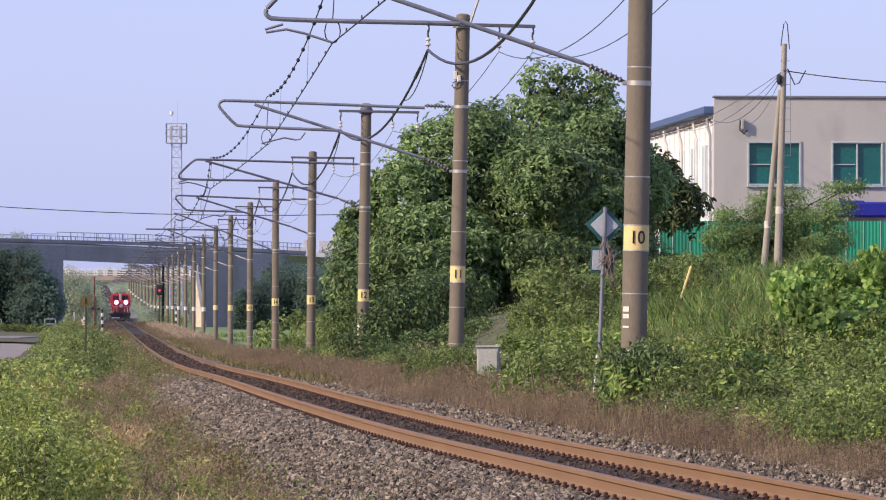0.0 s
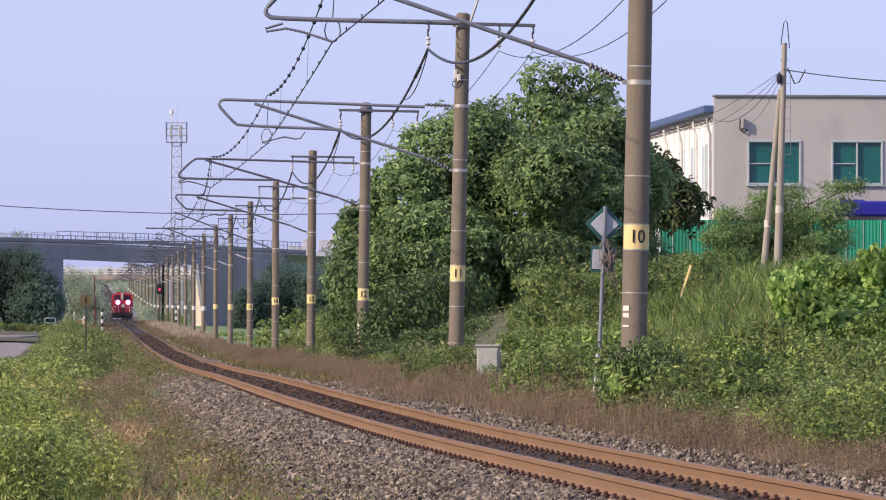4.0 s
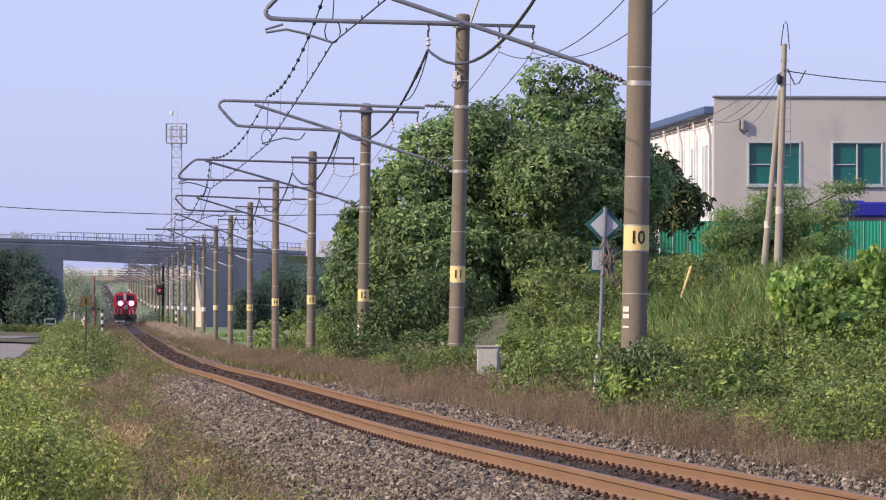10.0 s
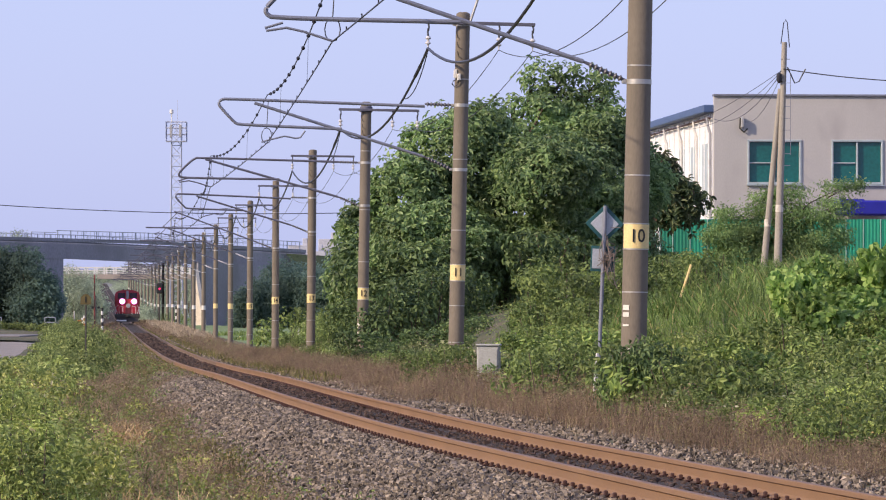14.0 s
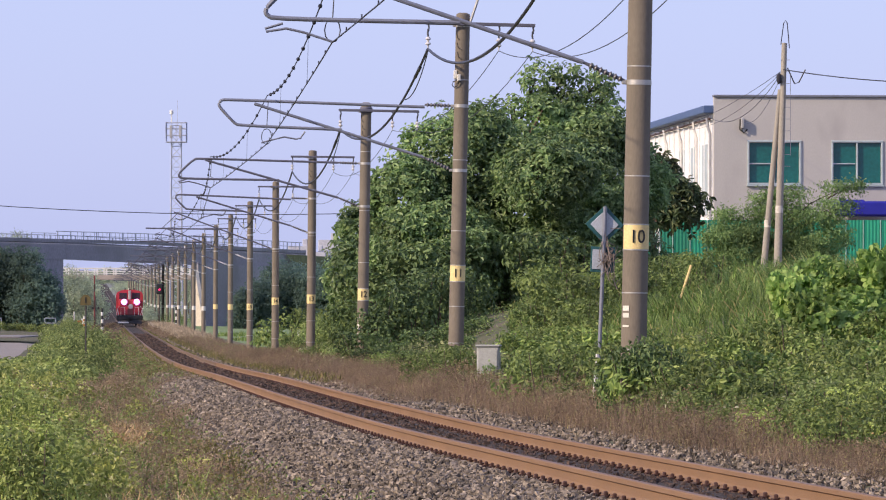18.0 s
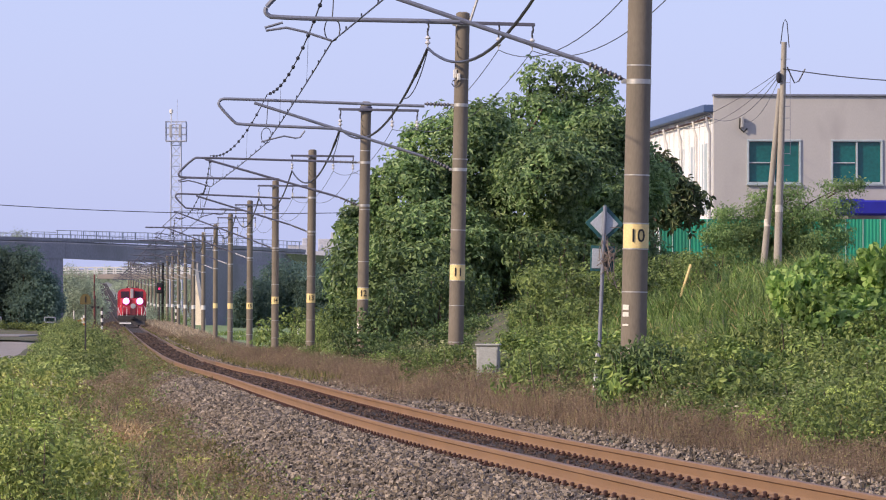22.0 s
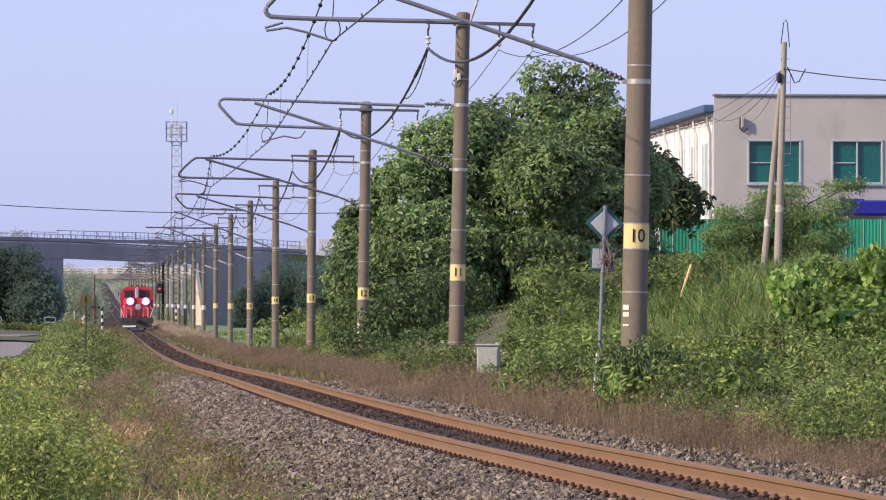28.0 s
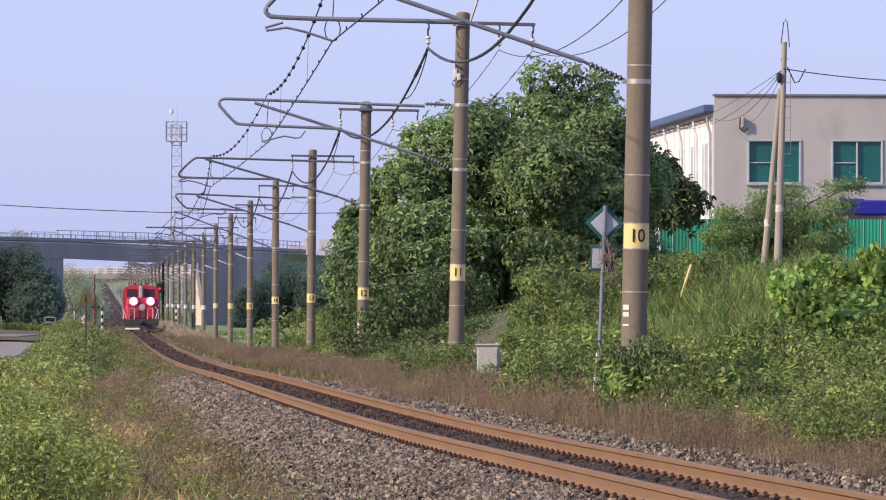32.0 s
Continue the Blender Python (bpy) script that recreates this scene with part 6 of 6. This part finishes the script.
    for n, o0, o1, d0, d1 in ((2600, 2.6, 4.2, 42, 150), (6000, -5.5, -2.7, 44, 160)):
        o, d = spread(n, o0, o1, d0, d1, 1.3)
        ok = patchy(o, d, 0.8, 0.1, 8.0)
        o, d = o[ok], d[ok]
        p = place(o, d)
        p[:, 2] += rng.uniform(0.15, 0.55, len(o))
        ch.append(leaves(p, rng.normal(size=p.shape) * 0.6 + np.array([-0.2, -0.5, 0.6]), 0.03 + d * 0.0002, 0.5, True))
    stuff("yellow_sprigs", ch, OLIVE, "yellowing olive sprigs among the weeds", "weeds")
    ch = []
    o, d = spread(6500, 2.0, 4.6, 370, 620, 1.0)
    stuff("pale_grass", [blades(place(o, d), 0.7, 0.012 + d * 0.0001, 0.7)], TAN, "pale tan dry grass beside the far track", "dry grass")
    for n, o0, o1, d0, d1, h in ((1100, -4.0, -3.5, 84, 92, 0.5), (500, -4.6, -3.7, 47, 56, 0.45), (700, 3.6, 4.0, 84, 94, 0.5), (500, 3.2, 4.2, 44, 52, 0.3)):
        o, d = spread(n, o0, o1, d0, d1, 1.0)
        ch.append(blades(place(o, d), h, 0.012 + d * 0.0001, 1.0))
    stuff("straw_grass", ch, STRAW, "pale dry straw-coloured grass tufts", "dry grass")
    ch = []
    for n, o0, o1, d0, d1, h in ((1500, -2.7, -1.9, 85, 150, 0.12), (9000, -2.9, -1.15, 138, 240, 0.16), (9000, -2.6, -1.1, 180, 460, 0.18), (4500, 1.4, 2.3, 130, 420, 0.16), (6000, -1.05, -0.83, 140, 460, 0.13), (5000, 0.83, 1.1, 150, 460, 0.12), (5000, -1.15, -0.83, 260, 560, 0.15), (5000, 0.83, 1.2, 260, 560, 0.14), (160, -2.3, -2.0, 62, 63.5, 0.13), (1800, -2.3, -1.15, 140, 185, 0.2), (700, -3.0, -2.4, 66, 84, 0.16), (260, -1.1, -0.85, 120, 200, 0.2)):
        o, d = spread(n, o0, o1, d0, d1, 1.0)
        ch.append(blades(place(o, d) + np.array([0, 0, 0.1]), h, 0.02 + d * 0.0001, 0.8))
    stuff("moss_grass", ch, OLIVE, "short olive grass creeping over the ballast", "grass")


build_weeds()


def scatter_stones(name, areas, material, label, sink=0.0):
    cube = np.array([(x, y, z) for x in (-1, 1) for y in (-1, 1) for z in (-1, 1)], float)
    quads = np.array([(0, 1, 3, 2), (4, 6, 7, 5), (0, 4, 5, 1), (2, 3, 7, 6), (0, 2, 6, 4), (1, 5, 7, 3)])
    vs, fs, base = [], [], 0
    for n, o0, o1, d0, d1 in areas:
        o = rng.uniform(o0, o1, n)
        d = d0 + (d1 - d0) * rng.uniform(0, 1, n) ** 1.5
        bed = np.interp(o, [-3.1, -2.5, -1.75, -1.3, 1.3, 2.2, 2.6], [-0.9, -0.55, -0.215, -0.185, -0.17, -0.12, -0.25]) + track_z(d) - o * 0.0325 * (1 - smooth_step(90, 230, d))
        x = o + track_x(d)
        z = np.maximum(bed, ground_z(x, d)) + rng.uniform(-0.02, 0.035, n) - sink
        s = (rng.uniform(0.008, 0.028, n) * (0.45 + d * 0.006))[:, None, None]
        c = cube[None] * rng.uniform(0.5, 1.25, (n, 1, 3)) + rng.normal(size=(n, 8, 3)) * 0.4
        a = rng.uniform(0, 6.28, n)
        b = rng.uniform(-1.5, 1.5, n)
        ca, sa, cb, sb = np.cos(a), np.sin(a), np.cos(b), np.sin(b)
        R = np.stack([np.stack([ca, -sa * cb, sa * sb], -1), np.stack([sa, ca * cb, -ca * sb], -1), np.stack([0 * a, sb, cb], -1)], 1)
        p = np.einsum("nij,nkj->nki", R, c) * s + np.stack([x, d, z], -1)[:, None]
        vs.append(p.reshape(-1, 3))
        fs.append((np.arange(n)[:, None, None] * 8 + quads[None]).reshape(-1, 4) + base)
        base += n * 8
    tagged(new(name, bulk(name, np.concatenate(vs), np.concatenate(fs), material)), label, "ballast", kind="stuff")


scatter_stones("ballast_stones", ((74000, -3.0, -0.98, 40, 165), (24000, 0.98, 2.45, 40, 180), (2000, -1.3, -0.95, 160, 420), (4000, 0.95, 2.2, 170, 420)), STONE, "loose grey-brown crushed ballast stones")
scatter_stones("rusty_stones", ((15000, -0.64, 0.64, 40, 150), (9000, -0.66, 0.66, 130, 460), (6500, -1.22, -0.85, 38, 165), (2500, 0.85, 1.05, 38, 150)), RUSTY_STONE, "dark rusty ballast stones between the rails", 0.03)


# ---- lineside things ----
SIGN_BACK = plain("sign_back", (0.52, 0.55, 0.6), 0.45, 0.3)
SIGN_RIM = plain("sign_rim", (0.02, 0.1, 0.11), 0.5)
YELLOW = plain("yellow_paint", (0.13, 0.098, 0.03), 0.6)
REDP = plain("red_paint", (0.22, 0.03, 0.03), 0.6)
ORANGE = plain("orange_paint", (0.5, 0.16, 0.04), 0.6)
WOOD_POLE = surface("utility_pole_concrete", (0.37, 0.335, 0.285), (0.31, 0.28, 0.24), 0.85, 0, 3, 40, 0.2, 0.005, stretch=(1, 1, 0.3))
SIGNAL_RED = glow("signal_red", (1.0, 0.03, 0.16), 0.8)
TRUNKING = surface("cabinet_paint", (0.42, 0.42, 0.4), (0.35, 0.35, 0.33), 0.6, 0, 3, 40, 0.1, 0.003, stain=(0.3, 0.3, 0.27), stain_scale=3)
VINE = plain("dry_vine", (0.25, 0.2, 0.17), 0.9)


def build_sign():
    s = thing("speed_sign", Matrix.Translation((2.4, 84, 0.0)) @ Matrix.Rotation(radians(2.4), 4, "Y"), "diamond and square track signs seen from behind", "sign")
    g = Geo()
    g.tube([(0, 0, -0.3), (0, 0, 3.4)], 0.032, 10)
    part("post", g, STEEL, s)
    g = Geo()
    g.tube([(-0.07, 0.03, 0.2), (-0.03, 0.02, 1.2)], 0.018, 8)
    part("stay", g, WHITE, s)
    turn = Matrix.Rotation(radians(45), 4, "Y")
    for w, y, mt, name in ((0.43, 0.06, SIGN_RIM, "rim"), (0.315, 0.045, SIGN_BACK, "plate")):
        g = Geo()
        g.box((0, y, 3.12), (w, 0.012, w), turn, 0.004)
        part("diamond_" + name, g, mt, s)
    g = Geo()
    g.box((-0.005, 0.06, 2.57), (0.38, 0.012, 0.4), bevel=0.01)
    part("square_rim", g, SIGN_RIM, s)
    g = Geo()
    g.box((-0.07, 0.045, 2.57), (0.2, 0.012, 0.31), bevel=0.004)
    part("square_plate", g, SIGN_BACK, s)
    g = Geo()
    for k in range(46):
        a, b = rng.normal(size=3) * np.array([0.07, 0.05, 0.16]), rng.normal(size=3) * np.array([0.09, 0.05, 0.2])
        g.tube([Vector((0.07, -0.02, 2.6)) + Vector(a), Vector((0.06, -0.03, 2.55)) + Vector(a + b) * 0.6, Vector((0.07, -0.02, 2.58)) + Vector(b)], 0.006, 4)
    part("twig_tangle", g, VINE, s, "dry climbing twigs on the post")
    g = Geo()
    g.box((0.03, 0.0, 0.35), (0.16, 0.14, 0.32), bevel=0.03)
    part("footing", g, CLIP, s)


build_sign()


def build_cabinet():
    c = thing("trackside_cabinet", Matrix.Translation((0.92, 108, -0.05)) @ Matrix.Rotation(radians(-6), 4, "Z"), "pale grey steel trackside cabinet half hidden by leaves", "cabinet")
    g = Geo()
    g.box((0, 0, 0.66), (0.45, 0.36, 0.86), bevel=0.02)
    part("body", g, TRUNKING, c)
    g = Geo()
    g.box((0, 0, 1.11), (0.5, 0.42, 0.045), bevel=0.015)
    part("lid", g, TRUNKING, c)
    g = Geo()
    g.box((0, -0.187, 0.66), (0.38, 0.015, 0.74), bevel=0.008)
    part("door", g, TRUNKING, c)
    g = Geo()
    g.box((0, 0, 0.1), (0.42, 0.34, 0.3))
    part("plinth", g, CONCRETE, c)
    cc = rng.normal(size=(70, 3)) * np.array([0.12, 0.03, 0.13]) + np.array([0.05, -0.33, 0.6])
    w = thing("weed_plant", Matrix.Translation((0.92, 107.7, -0.1)), "leafy weed in front of the cabinet", "plant")
    part("foliage", bulk("foliage", *leaves(cc - np.array([0, -0.3, 0]), rng.normal(size=cc.shape) + np.array([0, -0.6, 0.5]), 0.09, 0.6), LEAF_T), LEAF_T, w)
    g = Geo()
    g.tube([(0, 0, -0.1), (0.03, 0, 0.7)], 0.008, 5)
    part("stem", g, BARK, w)


build_cabinet()

# stump of an old post and a pale stick on the bank
g = Geo()
g.box((0, 0, 0.25), (0.11, 0.11, 0.95), bevel=0.02)
part("post", g, CONCRETE, thing("marker_post", Matrix.Translation((2.5, 74.0, 0.12)), "short weathered concrete marker post in the weeds", "post"))
g = Geo()
g.tube([(-0.14, 0, -0.35), (0.1, 0, 0.38)], 0.03, 7)
part("stick", g, PLATE, thing("stake", Matrix.Translation((5.45, 120, 2.4)), "pale yellow stake leaning on the grassy bank", "stake"))


post = thing("marker_post", Matrix.Translation((-6.6, 245, -0.5)), "small white marker post with a black cap", "post")
g = Geo()
g.box((0, 0, 0.3), (0.08, 0.08, 1.5), bevel=0.02)
part("post", g, WOOD_POLE, post)
g = Geo()
g.box((0.02, -0.05, 1.24), (0.1, 0.03, 0.36), bevel=0.01)
part("plate", g, WHITE, post, "white plate")
g = Geo()
g.box((-0.06, 0, 1.46), (0.2, 0.13, 0.12), bevel=0.03)
part("cap", g, BLACK, post, "black cap")


def build_utility():
    u = thing("utility_pole", Matrix.Translation((10.26, 165, 2.24)), "tapered concrete utility pole with a leaning brace pole", "utility pole")
    u.scale = (1.1, 1.1, 1.1)
    g = Geo()
    g.tube([(0, 0, 0), (0.22, 0, 7.05)], 0.12, 16, 0.075)
    part("main_pole", g, WOOD_POLE, u)
    g = Geo()
    g.tube([(-0.42, 0.25, 0), (0.1, 0.02, 5.75)], 0.1, 14, 0.065)
    part("brace_pole", g, WOOD_POLE, u)
    for k in range(10):
        g = Geo()
        z = 3.6 + k * 0.33
        g.tube([(0.11, -0.05, z), (0.11 + 0.26, -0.1, z)], 0.008, 5)
        part("rung", g, STEEL, u)
    g = Geo()
    g.tube([(0.38, -0.1, 3.9), (0.38, -0.1, 6.2)], 0.008, 5)
    part("riser_pipe", g, STEEL, u)
    for z in (2.3, 1.9):
        g = Geo()
        rr = 0.108 if z > 2 else 0.091
        g.lathe((0.072 if z > 2 else -0.248, 0 if z > 2 else 0.174, z), [(rr, 0), (rr, 0.2)], 16)
        part("warning_sleeve", g, PALE, u)
    g = Geo()
    g.tube([(0.12, 0, 7.0), (0.2, 0, 7.6), (0.25, 0, 7.68), (0.3, 0, 7.6), (0.36, 0, 6.9)], 0.014, 5)
    part("top_loop", g, WIRE, u)
    g = Geo()
    g.tube([(0.3, -0.05, 6.35), (0.5, -0.1, 5.9), (0.62, -0.1, 5.95), (0.8, -0.1, 6.3)], 0.02, 6)
    g.lathe((0.06, -0.1, 5.9), [(0.03, 0), (0.07, 0.08), (0.07, 0.25), (0.03, 0.3)], 10)
    part("cable_clamp", g, WIRE, u)
    w = thing("service_cables", Matrix(), "dark service cables from the pole to the factory", "cable")
    a = (10.47, 164.9, 9.17)
    for b, sag, r in (((18.2, 162, 8.75), 0.25, 0.017), ((11.3, 229.5, 10.1), 0.8, 0.012), ((9.5, 220, 9.2), 0.6, 0.009), ((12.9, 229.6, 9.8), 0.5, 0.009), ((6.4, 243, 9.7), 0.9, 0.009)):
        g = Geo()
        g.tube(hang(a, b, sag), r, 5)
        part("cable", g, WIRE, w)


build_utility()


def build_signal():
    d = 590.0
    s = thing("railway_signal", Matrix.Translation((float(track_x(d)) + 3.2, d, -0.2)), "dark colour-light railway signal showing red", "signal")
    g = Geo()
    g.tube([(0, 0, -0.3), (0, 0, 3.9)], 0.055, 8)
    part("post", g, LOCO_DARK, s)
    g = Geo()
    g.box((0, 0, 4.3), (0.74, 0.25, 1.15), bevel=0.11)
    part("head", g, BLACK, s)
    g = Geo()
    g.lathe((0, -0.13, 4.25), [(0.12, 0), (0.12, 0.05), (0.02, 0.07)], 14, Matrix.Rotation(radians(90), 4, "X"))
    part("lamp", g, SIGNAL_RED, s, "glowing red lamp")


build_signal()


def striped(name, x, d, h, r, colours, label, n=7, base=None):
    z = float(ground_z(x, d)) if base is None else base
    s = thing(name, Matrix.Translation((x, d, z)), label, "post")
    for k in range(n):
        g = Geo()
        g.tube([(0, 0, h * k / n - (0.3 if k == 0 else 0)), (0, 0, h * (k + 1) / n)], r, 8)
        part("stripe", g, colours[k % 2], s)


def build_crossing():
    """The level crossing this side of the bridge."""
    tx = float(track_x(560))
    striped("crossing_post", tx - 3.15, 560, 2.7, 0.13, (BLACK, WHITE), "black and white striped crossing post")
    striped("crossing_post", tx - 5.0, 560, 1.9, 0.12, (WHITE, ORANGE), "white and orange level crossing post")
    striped("marker_post", tx - 7.1, 575, 2.3, 0.06, (WHITE, WHITE), "thin white post beside the crossing")
    striped("crossing_post", tx + 4.6, 560, 2.4, 0.13, (BLACK, WHITE), "black and white striped crossing post")
    striped("crossing_barrier", tx - 5.9, 590, 6.3, 0.07, (REDP, CLIP), "raised red crossing barrier pole")
    w = thing("crossing_warning", Matrix.Translation((tx - 4.2, 566, -0.2)), "dark crossing warning lamp unit on a post", "crossing signal")
    g = Geo()
    g.tube([(0, 0, -0.3), (0, 0, 3.4)], 0.07, 8)
    part("post", g, LOCO_DARK, w)
    for s in (-1, 1):
        g = Geo()
        g.lathe((s * 0.3, -0.1, 2.2), [(0.14, 0), (0.14, 0.08)], 12, Matrix.Rotation(radians(90), 4, "X"))
        part("lamp", g, BLACK, w)
    for x, z, mt in ((tx - 5.2, 0.5, WHITE), (tx - 5.6, 0.3, ORANGE)):
        b = thing("equipment_box", Matrix.Translation((x, 562, -0.5)), "small crossing equipment box", "box")
        g = Geo()
        g.box((0, 0, z + 0.5), (0.5, 0.4, 0.8), bevel=0.03)
        part("body", g, mt, b)
        g = Geo()
        g.box((0, 0, 0.2), (0.3, 0.3, 0.9))
        part("leg", g, LOCO_DARK, b)
    y = thing("yellow_sign", Matrix.Translation((-15.97, 240, -0.98)), "yellow-brown square warning sign on a dark post", "sign")
    g = Geo()
    g.tube([(0, 0, -0.3), (0, 0, 2.95)], 0.035, 8)
    part("post", g, LOCO_DARK, y)
    g = Geo()
    out = [(-0.25, 2.98), (0.25, 2.98), (0.22, 3.3), (0.09, 3.44), (-0.09, 3.44), (-0.22, 3.3)]
    g.add([(u, w, z) for w in (-0.06, -0.03) for u, z in out], [tuple(range(6)), tuple(range(11, 5, -1))] + [(k, k + 6, (k + 1) % 6 + 6, (k + 1) % 6) for k in range(6)])
    part("board", g, YELLOW, y)
    g = Geo()
    g.box((0, -0.07, 3.2), (0.06, 0.02, 0.26), bevel=0.008)
    part("bar", g, BLACK, y)


build_crossing()


ROAD = surface("worn_road", (0.23, 0.21, 0.2), (0.18, 0.17, 0.165), 0.9, 0, 0.4, 8, 0.2, 0.01, stain=(0.33, 0.3, 0.27), stain_scale=0.15)


def build_left_road():
    g = Geo()
    g.box((0, 0, 0), (60, 26, 0.1), bevel=0.02)
    ob = new("side_road", g.mesh("side_road", ROAD))
    ob.matrix_basis = Matrix.Translation((float(track_x(430)) - 39, 432, -0.33))
    tagged(ob, "pale concrete road beside the line", "road", kind="structure")
    for x0, x1 in ((-48.5, -47.3), (-42.65, -41.5)):
        f = thing("guard_rail", Matrix.Translation((0, 575, -0.45)), "white steel guard rail by the road", "guard rail", "guard rails")
        for x in (x0, x1):
            g = Geo()
            g.box((x, 0, 0.55), (0.09, 0.1, 1.7), bevel=0.02)
            part("post", g, RAILING, f)
        for z in (0.85, 1.38):
            g = Geo()
            g.box(((x0 + x1) / 2, -0.06, z), (x1 - x0, 0.06, 0.1), bevel=0.02)
            part("rail", g, RAILING, f)


build_left_road()

# power line that crosses high over the track
g = Geo()
g.tube(hang((-36, 260, 8.3), (16, 275, 8.3), 1.75, 24), 0.02, 5)
tagged(new("power_cable", g.mesh("power_cable", WIRE)), "thin dark power cable crossing over the line", "cable", kind="structure")


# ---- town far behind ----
# haze before the town is mixed into these blue-grey base colours
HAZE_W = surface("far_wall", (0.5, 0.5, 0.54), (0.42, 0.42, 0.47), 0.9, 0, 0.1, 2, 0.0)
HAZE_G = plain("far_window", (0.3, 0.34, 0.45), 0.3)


def far_block(x, d, z, w, h, n):
    b = thing("far_building", Matrix.Translation((x, d, z)), "pale grey block of a distant town", "building", "distant buildings")
    g = Geo()
    g.box((0, 0, h / 2), (w, 12, h), bevel=0.1)
    part("wall", g, HAZE_W, b)
    g = Geo()
    g.box((w * 0.2, 0, h + 0.7), (w * 0.2, 5, 1.6), bevel=0.1)
    part("stair_head", g, HAZE_W, b)
    for k in range(n):
        for r in range(max(1, int(h / 3.2))):
            g = Geo()
            g.box((-w / 2 + (k + 0.5) * w / n, -6.02, 1.8 + r * 3.1), (w / n * 0.5, 0.1, 1.4), bevel=0.03)
            part("window", g, HAZE_G, b)


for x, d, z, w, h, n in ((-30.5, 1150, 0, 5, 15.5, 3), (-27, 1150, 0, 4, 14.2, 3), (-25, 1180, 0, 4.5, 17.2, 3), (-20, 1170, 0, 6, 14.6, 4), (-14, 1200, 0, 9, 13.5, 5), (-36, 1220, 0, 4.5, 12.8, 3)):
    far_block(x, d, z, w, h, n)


def build_hills():
    n = 60
    xs = np.linspace(-700, 700, n)
    rows = []
    for y, s in ((2600, 0), (2800, 1), (3200, 0.4)):
        rows.append(np.stack([xs, np.full(n, float(y)), s * (26 + 9 * wob(xs, xs * 0, 60, 3) + 4 * wob(xs, xs * 0, 17, 5)) - 5], -1))
    v = np.concatenate(rows)
    i = (np.arange(2)[:, None] * n + np.arange(n - 1)).ravel()
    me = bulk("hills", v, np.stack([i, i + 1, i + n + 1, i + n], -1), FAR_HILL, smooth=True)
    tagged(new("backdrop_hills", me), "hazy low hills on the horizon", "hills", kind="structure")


# blue distance haze is part of the hill's base colour
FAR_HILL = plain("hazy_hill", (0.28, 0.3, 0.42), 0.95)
build_hills()


# ---- movement ----
def motions():
    rows = [(t * 0.5, track_pose(loco_distance(t * 0.5))) for t in range(65)]
    walk(LOCO, rows)
    turn = 10.95 / 0.5
    for w, y in WHEELSETS:
        walk(w, [(k / 15, Matrix.Translation((0, y, 0.5)) @ Matrix.Rotation(-turn * k / 15 % (2 * math.pi), 4, "X")) for k in range(481)])


motions()
